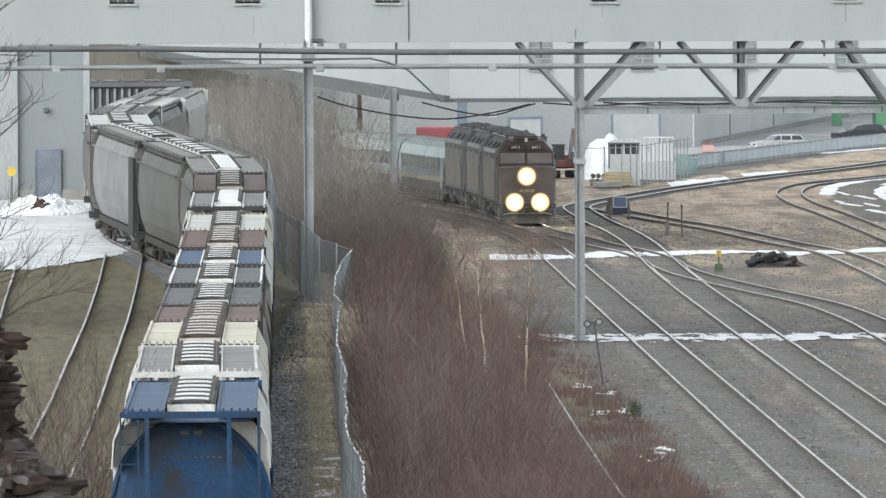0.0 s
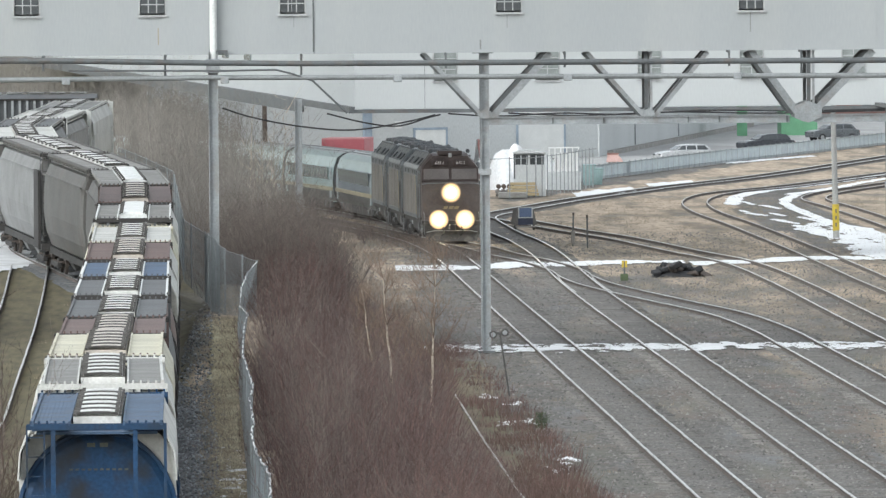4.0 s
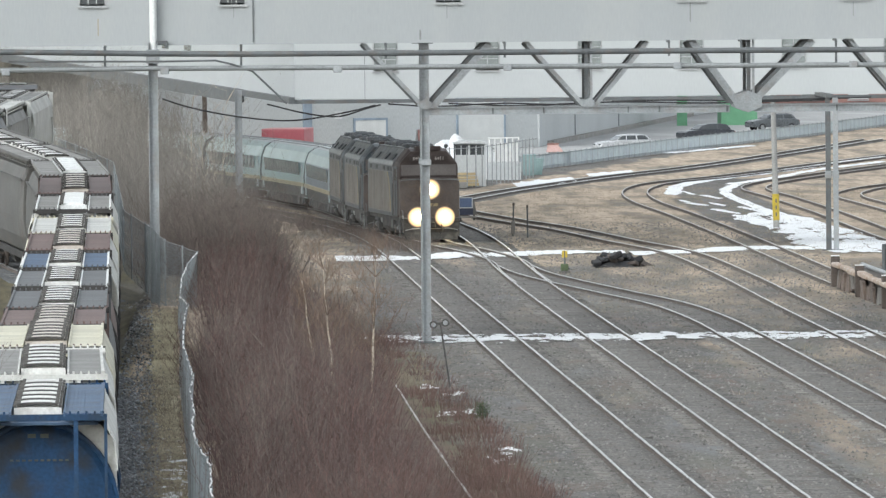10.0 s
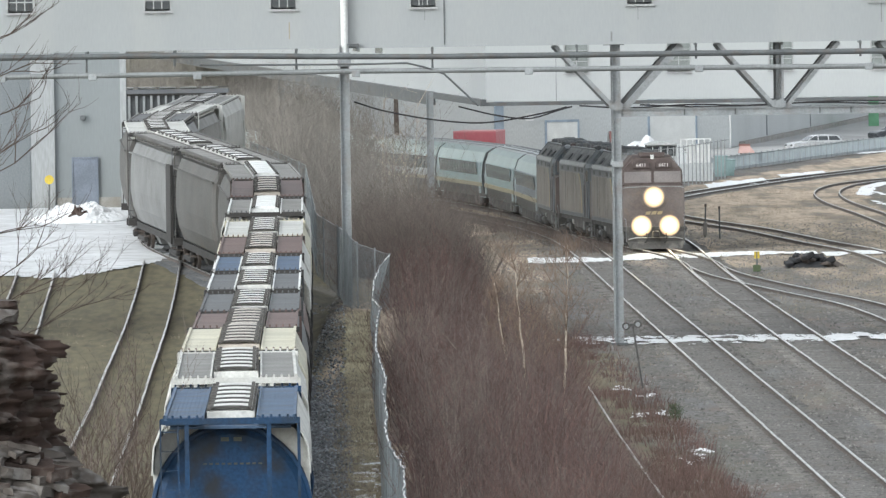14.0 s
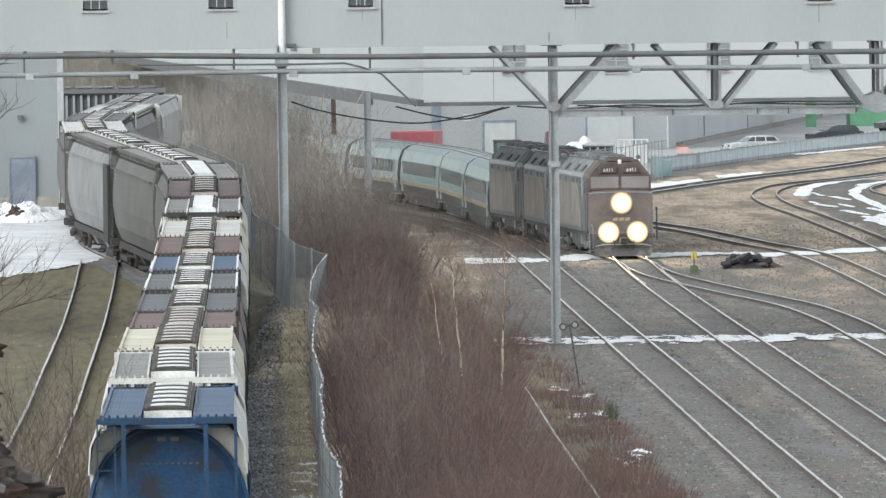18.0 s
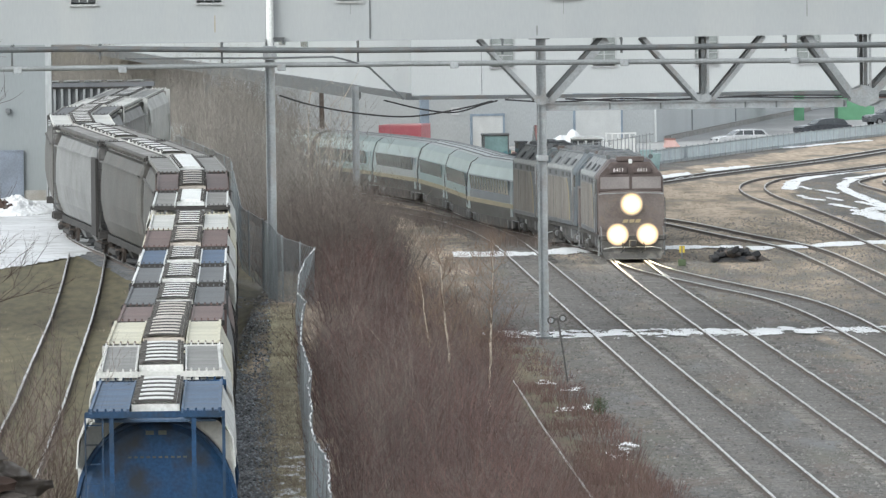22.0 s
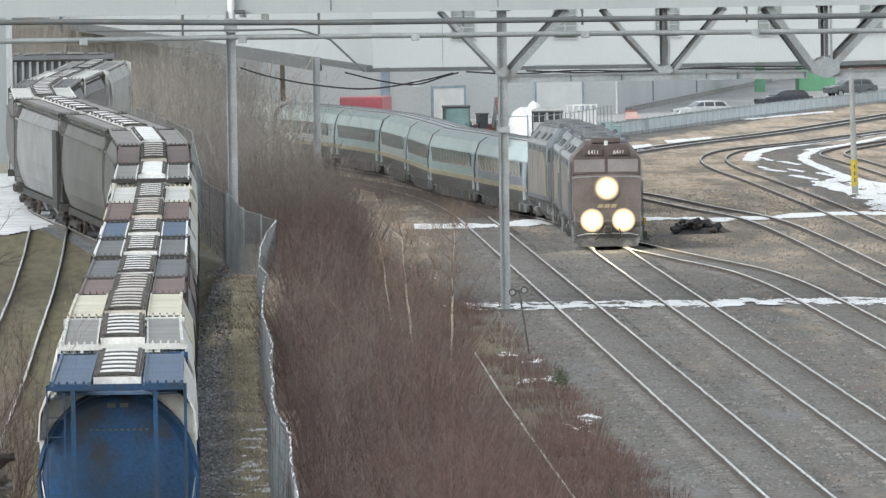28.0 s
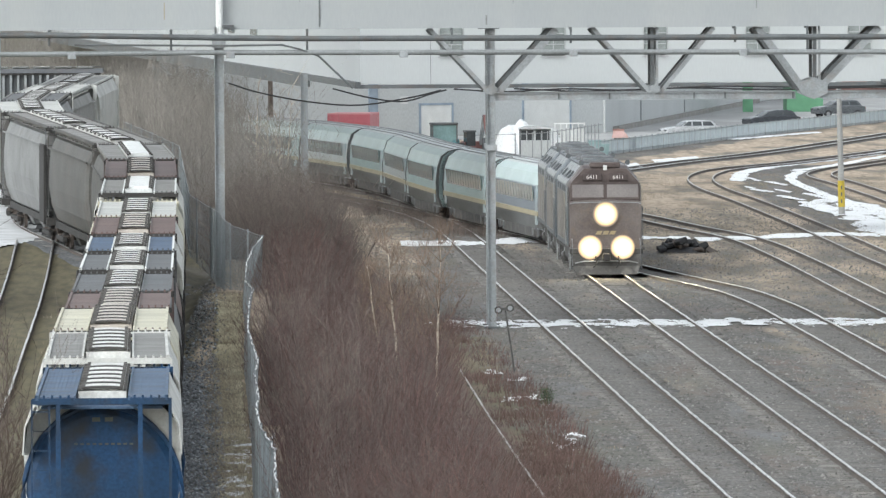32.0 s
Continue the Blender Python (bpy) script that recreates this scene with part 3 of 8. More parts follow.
    part("cap_plate", boxes((5.75, 6.5, -0.06, 0.4, GAL_Z - 0.05, GAL_Z - 0.021)), DARK_STEEL, g)
    part("vent_pipe", tube(bmesh.new(), [(-3.4, -0.25, 10.4), (-3.4, -0.25, 15.0)], 0.13, 10), WHITE, g, "white vent pipe on the wall")
    bm = ibeam(bmesh.new(), (-3.42, -0.3, 0.6), (-3.42, -0.3, 10.75), 0.36, 0.34, (1, 0, 0), 0.03)
    col = part("column", bm, STEEL, g, "slender grey steel column on the bank")
    part("head_plate", boxes((-3.66, -3.18, -0.52, -0.08, 10.0, 10.5), bevel=0.01), STEEL, col)
    part("bracket", boxes((-3.3, -2.9, -0.4, 0.0, 10.68, 10.8), (-2.98, -2.9, -0.4, 0.0, 10.55, 10.68)), DARK_STEEL, g)
    return g


front_gallery()


def pipe_run():
    y = 393.5
    g = thing("pipe_run", "two grey pipes hung under the conveyor gallery", "pipes")
    r = [0.105] * 9
    part("upper_pipe", tube(bmesh.new(), [(x, y, z) for x, z in ((-70, 10.45), (-25, 10.5), (-9.2, 10.48), (-3.6, 10.36), (0, 10.31), (8.4, 10.29), (16, 10.28), (21.7, 10.26), (70, 10.2))], r, 10), DARK_STEEL, g, "dark upper pipe")
    part("lower_pipe", tube(bmesh.new(), [(x, y, z) for x, z in ((-70, 9.8), (-25, 9.8), (-8.4, 9.82), (-3.6, 9.84), (0, 9.82), (8.4, 9.79), (16, 9.75), (21.7, 9.72), (70, 9.6))], [0.095] * 9, 10), PIPE, g)
    for x in (-22, -15.5, -12.3, -8.6, -3.0, 3.1, 9.1, 15.1, 21.3, 27.3):
        part("pipe_shoe", boxes((x - 0.15, x + 0.15, y - 0.125, y + 0.125, 9.63, 9.87), bevel=0.02), STEEL, g)
    for x in (-24, -17, -12.5, -9.4, -5.1, -0.3, 4.8, 9.0, 14.8, 17.35, 20.7, 26.8):
        part("hanger", tube(bmesh.new(), [(x, GAL_Y + 0.2, GAL_Z - 0.04), (x, y + 0.02, GAL_Z - 0.04), (x, y + 0.02, 9.75 if int(x * 10) % 2 else 10.1)], 0.05, 6), DARK_STEEL, g)
    part("conduit", tube(bmesh.new(), [(-8.5, y - 0.15, 10.13), (-3, y - 0.15, 10.08), (-1.2, y - 0.15, 10.1), (-0.6, y - 0.1, 9.95), (0.1, y, 9.7), (1.3, y, 8.55)], 0.04, 6), DARK_STEEL, g)


pipe_run()


PALE_GLASS = mat("dusty window glass", (0.27, 0.295, 0.29), (0.19, 0.21, 0.205), 0.2, scale=8, bump=0.0)


def back_gallery():
    """The second gallery: one wing across, one wing leading away from its corner."""
    y0 = 535.0
    corner = Vector((2.15, y0, 0))
    far = Vector((-53.15, 1485, 0))
    g = thing("conveyor_gallery", "white sheet-metal conveyor gallery with a dark sill beam", "conveyor bridge", pose(2.15, y0, 0))
    xs = [-0.55 + 4.9 * k for k in range(1, 12)]
    wall_with_windows("wall", g, 0, 70, 7.25, 13.0, xs, 1.1, 8.55, 10.2, GALLERY_B)
    for x in xs:
        window_unit("window", g, pose(x, 0.02, 8.6), 1.1, 1.55, 2, 3, PALE_GLASS)
    part("back_wall", boxes((0, 70, 4.0, 4.12, 7.25, 13)), GALLERY_B, g)
    part("roof", boxes((0, 70.3, -0.2, 4.3, 13.0, 13.15)), GALLERY_B, g)
    part("sill_beam", boxes((-0.3, 70, -0.1, 0.25, 7.04, 7.22)), DARK_STEEL, g, "dark sill beam")
    part("seam", boxes((3.35, 3.37, -0.015, -0.001, 7.25, 13)), DARK_STEEL, g)
    d = far - corner
    ang = math.degrees(math.atan2(d.y, d.x))
    wing = part("far_wing", boxes((0, d.length, -4.0, 0, 7.3, 13.0)), GALLERY_B, g, "white wing that leads away")
    wing.matrix_local = pose(-0.02, 0, 0, 0, 0, ang)
    part("far_beam", boxes((42, d.length, 0.0, 0.3, 6.7, 7.38)), DARK_STEEL, wing, "dark sill beam")
    part("near_beam", boxes((-0.3, 41.99, 0.0, 0.28, 7.06, 7.36)), DARK_STEEL, wing, "dark sill beam")
    for x in (93, 118):
        part("far_window", boxes((x, x + 7, 0.0, 0.06, 9.1, 10.6)), PALE_GLASS, wing)
    # columns
    for x, y, s in ((-0.56, y0 - 0.2, 0.17), (-11, 770, 0.2)):
        part("column", ibeam(bmesh.new(), (x - 2.15, y - y0, 0), (x - 2.15, y - y0, 7.1 if y > 600 else 7.75), s * 2, s * 2, (1, 0, 0), 0.03), STEEL, g)
    for dx, dy in ((0.0, 0.0), (0.32, -0.6)):
        bm = beam(bmesh.new(), (25.05 + dx, -10 + dy, 0), (25.05 + dx, -10 + dy, 7.2), 0.24, 0.24)
        col = part("column", bm, STEEL if dx else DARK_STEEL, g, "twin steel column")
        part("splice_plate", boxes((24.9 + dx, 25.2 + dx, -10.2 + dy, -9.8 + dy, 3.4, 3.75), bevel=0.01), STEEL, col)
        part("base_plate", boxes((24.75 + dx, 25.35 + dx, -10.4 + dy, -9.6 + dy, 0, 0.05)), DARK_STEEL, col)
    part("cross_beam", boxes((24.95, 25.3, -10.4, 0.2, 7.2, 7.36)), DARK_STEEL, g)
    # slack cables along the sill
    for pts in (((-4.2, 7.35), (-2.8, 6.9), (-0.5, 6.45), (2.0, 6.25), (4.5, 6.6), (6.2, 7.0)), ((0.8, 7.05), (2.6, 6.6), (4.2, 6.42), (5.6, 6.8), (6.6, 7.05)),
                ((6.6, 7.0), (9, 6.86), (12, 6.98), (15, 6.9), (19, 7.05), (24, 7.0), (30, 7.1)), ((9.5, 7.0), (13, 6.86), (17.5, 6.99), (22, 6.9), (28, 7.0))):
        fine = smooth_path([(a, b) for a, b in pts], 0.4)
        part("cable", tube(bmesh.new(), [(a - 2.15, -0.45, b) for a, b in fine], 0.04, 5), RUBBER, g, "slack black cable")


back_gallery()


# ---- buildings ----
WARE = mat("grey warehouse cladding", (0.56, 0.58, 0.585), (0.49, 0.51, 0.515), 0.7, scale=0.5, stretch=(1, 1, 0.3), bump=0.05)
SILO = mat("pale silo wall", (0.216, 0.234, 0.241), (0.195, 0.212, 0.219), 0.7, scale=0.8, stretch=(1, 1, 0.15), stain=(0.36, 0.35, 0.33), stain_amount=0.2, bump=0.05, grit=0.94)
SILO_STRIP = mat("off-white silo paint", (0.36, 0.375, 0.38), (0.32, 0.333, 0.338), 0.7, scale=0.8, stretch=(1, 1, 0.15), stain=(0.3, 0.29, 0.27), stain_amount=0.3)
SILO_GREY = mat("grey silo bay", (0.205, 0.222, 0.235), (0.17, 0.187, 0.197), 0.7, scale=0.8)
BLUE_TRIM = mat("blue trim", (0.33, 0.40, 0.48), None, 0.6)
GREEN = mat("green cladding", (0.16, 0.38, 0.22), (0.13, 0.32, 0.18), 0.6)
BRICK = mat("red brick", (0.34, 0.19, 0.165), (0.28, 0.155, 0.135), 0.9, scale=3)
RED = mat("red container paint", (0.52, 0.14, 0.165), (0.45, 0.115, 0.14), 0.6, scale=3, stain=(0.6, 0.3, 0.3), stain_amount=0.2)
DOOR_BLUE = mat("grey-blue door", (0.19, 0.22, 0.27), None, 0.6)


def wall_run(parent, a, b, z1, material, thick=0.4, name="wall"):
    a, b = Vector((*a, 0)), Vector((*b, 0))
    d = b - a
    ob = part(name, boxes((0, d.length, 0, thick, 0, z1)), material, parent)
    ob.matrix_local = pose(a.x, a.y, 0, 0, 0, math.degrees(math.atan2(d.y, d.x)))
    return ob


def warehouse():
    g = thing("warehouse", "long grey metal-clad warehouse with white loading doors", "warehouse")
    pts = [(-12, 837), (-6, 842), (22.3, 866), (42, 1060), (66, 1240)]
    walls = [wall_run(g, a, b, 9.0, WARE) for a, b in zip(pts, pts[1:])]
    part("roof", loft(bmesh.new(), [[(*p, z) for p in pts] + [(66, 1290, z), (-12, 1290, z)] for z in (9.0, 9.3)]), WARE, g)
    w = walls[1]
    for x, wd, h, z in ((31.2, 4.7, 3.9, 0.0), (19.9, 3.1, 2.35, 0.0)):
        dr = part("loading_door", boxes((x - wd / 2, x + wd / 2, -0.06, -0.004, z, z + h)), WHITE, w, "white roller door")
        part("door_frame", boxes((x - wd / 2 - 0.18, x - wd / 2, -0.1, -0.004, z, z + h + 0.18), (x + wd / 2, x + wd / 2 + 0.18, -0.1, -0.004, z, z + h + 0.18), (x - wd / 2, x + wd / 2, -0.1, -0.004, z + h, z + h + 0.18)), BLUE_TRIM, dr)
    part("downpipe", boxes((13.1, 13.9, -0.2, -0.004, 0, 9.0)), BLUE_TRIM, w, "blue-grey downpipe")
    part("vent", boxes((16.3, 17.0, -0.08, -0.004, 2.5, 3.0), (16.2, 17.1, -0.1, -0.005, 3.0, 3.06)), WHITE, w)
    for x in (40, 92):
        part("wall_pilaster", boxes((x - 0.12, x + 0.12, -0.1, -0.004, 0.4, 2.3)), STEEL, walls[2])
    part("base_kerb", boxes((10, 190, -0.5, -0.004, 0, 0.35)), CONCRETE, walls[2])
    bm = boxes((-0.05, 0.3, -0.15, -0.004, 0, 9))
    part("corner_trim", bm, WARE, walls[2])


warehouse()


def parking_lot():
    """A paved lot between the fence and the warehouse."""
    line = [(15.9, 741), (22.6, 780), (31.5, 834), (46.6, 917), (62, 1013)]
    back = [(90, 1240), (66, 1238), (42, 1058), (24.2, 904), (22.4, 864), (10, 852)]
    bm = bmesh.new()
    loft(bm, [[(a, b, z) for a, b in line + back] for z in (-0.2, 0.02)])
    solid("pavement", recalc(bm), mat("pale salted paving", (0.40, 0.40, 0.395), (0.33, 0.33, 0.325), 0.85, scale=0.6, stretch=(1, 0.2, 1), stain=(0.55, 0.55, 0.55), stain_amount=0.4), "pale salt-stained paved parking lot", "pavement", kind="structure")


parking_lot()


def green_shed():
    g = thing("shed", "green metal-clad shed beside the parking lot", "shed", pose(43.2, 985, 0))
    part("wall", boxes((-1.6, 1.6, 0, 8, 0, 5.0)), GREEN, g)
    part("roof", boxes((-1.8, 1.8, -0.2, 8.2, 5.0, 5.2)), GREEN, g)
    part("side_column", boxes((-5.5, -4.6, 0, 0.6, 0, 7)), GREEN, g)


green_shed()


def brick_building():
    g = thing("brick_building", "low red brick building with tall pale windows", "building", pose(44, 1105, 0))
    part("wall", boxes((0, 40, 0, 12, 0, 7.0)), BRICK, g)
    part("roof", boxes((-0.3, 40.3, -0.3, 12.3, 7, 7.3)), CONCRETE, g)
    for k in range(8):
        x = 2.5 + 4.6 * k
        window_unit("window", g, pose(x, -0.08, 0.9), 2.0, 3.6, 2, 3, WHITE if k % 2 else GLASS)


brick_building()


def silo_building():
    g = thing("silo_building", "tall pale concrete elevator building with a grey steel door", "building", pose(0, 520, 2.62))
    part("wall", boxes((-60, -14.75, 0, 2.5, -2.2, 16)), SILO, g)
    part("corner_strip", boxes((-14.98, -14.7, -0.1, -0.004, 0, 16)), SILO_STRIP, g)
    part("buttress", boxes((-19.15, -18.05, -0.25, -0.004, 0, 16)), SILO_STRIP, g, "white vertical strip")
    part("darker_bay", boxes((-60, -19.2, -0.06, -0.003, 0, 16)), SILO_GREY, g)
    part("plinth", boxes((-18.0, -15.0, -0.12, -0.004, 0, 0.6)), CONCRETE, g)
    dr = part("door", boxes((-17.2, -16.12, -0.16, -0.125, 0, 2.4)), DOOR_BLUE, g, "grey steel door")
    part("door_frame", boxes((-17.28, -17.21, -0.2, -0.01, 0, 2.48), (-16.11, -16.04, -0.2, -0.01, 0, 2.48), (-17.21, -16.11, -0.2, -0.01, 2.41, 2.48)), DOOR_BLUE, dr)
    part("wall_lamp", boxes((-16.85, -16.6, -0.3, -0.004, 4.2, 4.42), bevel=0.03), DARK_STEEL, g)
    part("small_hatch", boxes((-14.9, -14.76, -0.14, -0.105, 2.4, 3.6)), DARK_STEEL, g)


silo_building()


PALISADE = mat("pale blue-grey fence paint", (0.36, 0.41, 0.43), (0.30, 0.34, 0.36), 0.6)


def palisade():
    """A pale fence along the parking lot, with a taller mesh stretch."""
    g = thing("palisade_fence", "pale grey metal fence beside the parking lot", "fence")
    p = smooth_path([(15.6, 738), (22.3, 777), (31.15, 831), (46.3, 914), (62, 1010)], 3.0)
    for a, b in zip(p, p[1:]):
        part("post", boxes((a[0] - 0.05, a[0] + 0.05, a[1] - 0.05, a[1] + 0.05, 0, 1.08)), STEEL, g)
        bm = bmesh.new()
        for k in range(12):
            q = a + (b - a) * (k + 0.5) / 12
            box(bm, q[0] - 0.02, q[0] + 0.02, q[1] - 0.02, q[1] + 0.02, 0.1, 1.0)
        beam(bm, (*a, 0.98), (*b, 0.98), 0.04, 0.06)
        beam(bm, (*a, 0.14), (*b, 0.14), 0.04, 0.16)
        part("panel", bm, PALISADE, g)
    p = smooth_path([(10.5, 690), (14.2, 697), (19, 735)], 2.5)
    for a, b in zip(p, p[1:]):
        part("tall_post", tube(bmesh.new(), [(*a, 0), (*a, 2.6)], 0.04, 6), STEEL, g)
        part("tall_rail", beam(bmesh.new(), (*a, 2.5), (*b, 2.5), 0.04, 0.04), STEEL, g)


palisade()


def ribbed_car():
    """A rib-sided car standing across the view behind the silo; only its side and roof show."""
    g = thing("hopper_car", "grey rib-sided hopper car standing behind the silo", "hopper car", pose(-15.6, 576, float(level(-14, 576)) - 0.3), group="grain hopper cars")
    part("body", boxes((-6, 4.4, 0, 3, 0.4, 4.6)), mat("grey ribbed car side", (0.10, 0.108, 0.115), (0.075, 0.08, 0.086), 0.7, scale=4), g)
    for k in range(27):
        part("rib", boxes((-5.9 + k * 0.38, -5.78 + k * 0.38, -0.14, -0.004, 0.4, 4.5)), STEEL, g)
    part("roof", recalc(loft(bmesh.new(), [[(x, -0.2, 4.604), (x, 3.2, 4.604), (x, 2.4, 4.82), (x, 0.6, 4.82)] for x in (-6.1, 4.6)])), H_GREY, g)
    for k in range(9):
        part("hatch_cover", boxes((-5.6 + k * 1.1, -4.75 + k * 1.1, 0.9, 2.1, 4.824, 4.93), bevel=0.04), HATCH, g)
    part("running_board", boxes((-6, 4.5, 0.62, 0.86, 4.9, 4.93)), H_GREY, g)
    part("eave_beam", boxes((-6.05, 4.5, -0.17, -0.01, 4.5, 4.6)), HOP_DARK, g)
    truck(g, 1.5)


def sign_post():
    x, y = -17.85, 506
    g = thing("warning_sign", "yellow round warning sign on a short post", "sign", pose(x, y, float(level(x, y))))
    part("post", tube(bmesh.new(), [(0, 0, 0), (0, 0, 1.7)], 0.04, 6), DARK_STEEL, g)
    part("sign_plate", disc(bmesh.new(), (0, -0.06, 1.75), (0, 1, 0), 0.22, 0.03, 8), YELLOW, g, "yellow plate")


sign_post()


# ---- grain hopper cars ----
HOP_DARK = mat("black underframe", (0.045, 0.042, 0.04), (0.03, 0.028, 0.027), 0.8)
HATCH = mat("weathered pale hatch covers", (0.76, 0.76, 0.73), (0.58, 0.575, 0.55), 0.5, 0.0, scale=8, stain=(0.28, 0.26, 0.24), stain_amount=0.45)


HATCH_TAN = mat("dusty tan hatch covers", (0.60, 0.55, 0.49), (0.46, 0.41, 0.36), 0.6, scale=8, stain=(0.24, 0.2, 0.17), stain_amount=0.45)
# for the latch teeth, and for the shade painted between hatch covers
LATCH_GAP = mat("dark worn steel and gap shade", (0.11, 0.105, 0.10), (0.07, 0.066, 0.062), 0.7, spec=0.2)


def hopper_colours(name, a, stain=(0.12, 0.10, 0.09), amount=0.45):
    return mat(name, a, tuple(c * 0.75 for c in a), 0.6, scale=2.5, stain=stain, stain_amount=amount, spec=0.2)


H_BLUE = hopper_colours("blue hopper paint", (0.095, 0.15, 0.24))
H_BLUE_END = mat("deep blue hopper paint", (0.013, 0.06, 0.15), (0.015, 0.03, 0.05), 0.55, scale=2.6, stain=(0.024, 0.028, 0.034), stain_amount=0.95, spec=0.3, grit=0.65)
H_WHITE = hopper_colours("off-white hopper paint", (0.66, 0.66, 0.63), (0.42, 0.40, 0.36), 0.4)
H_CREAM = hopper_colours("cream hopper paint", (0.66, 0.63, 0.50), (0.42, 0.38, 0.28), 0.4)
H_BROWN = hopper_colours("oxide brown hopper paint", (0.175, 0.12, 0.108))
H_GREY = hopper_colours("grey hopper paint", (0.14, 0.146, 0.152))
H_SILVER = hopper_colours("weathered aluminium hopper paint", (0.30, 0.295, 0.28), (0.15, 0.14, 0.13), 0.7)
H_TAUPE = hopper_colours("dull grey-brown hopper paint", (0.136, 0.134, 0.127))
H_STEEL = hopper_colours("smooth grey steel hopper paint", (0.25, 0.252, 0.25), (0.12, 0.115, 0.11), 0.5)


def hopper_section(y, bulge=1.0, top=4.15):
    """The body's outline across: bowed sides, flat shoulders."""
    w = 1.53 * bulge
    pts = [(0.75, 1.0), (1.25, 1.25), (1.46, 1.8), (1.53, 2.4), (1.50, 3.0), (1.40, 3.55), (1.25, 3.92), (1.05, top), (0.5, top + 0.06)]
    right = [(x * w / 1.53, y, z) for x, z in pts]
    return right + [(-x, yy, z) for x, yy, z in right[::-1]]


WHEELS = []


def truck(parent, y, wheel_r=0.46, frame_mat=None, axle=0.88):
    t = part("bogie", boxes((-1.15, -0.95, y - 1.3, y + 1.3, 0.42, 0.62), (0.95, 1.15, y - 1.3, y + 1.3, 0.42, 0.62), (-1.0, 1.0, y - 0.2, y + 0.2, 0.45, 0.75), bevel=0.03), frame_mat or HOP_DARK, parent)
    for dy in (-axle, axle):
        bm = bmesh.new()
        for x in (-0.75, 0.75):
            disc(bm, (x, 0, 0), (1, 0, 0), wheel_r, 0.12, 20)
        disc(bm, (0, 0, 0), (1, 0, 0), 0.08, 2.2, 8)
        w = part("wheelset", bm, RUST_RAIL, t)
        w.matrix_local = pose(0, y + dy, wheel_r + 0.135)
        WHEELS.append((w, parent, y + dy, wheel_r))
    return t


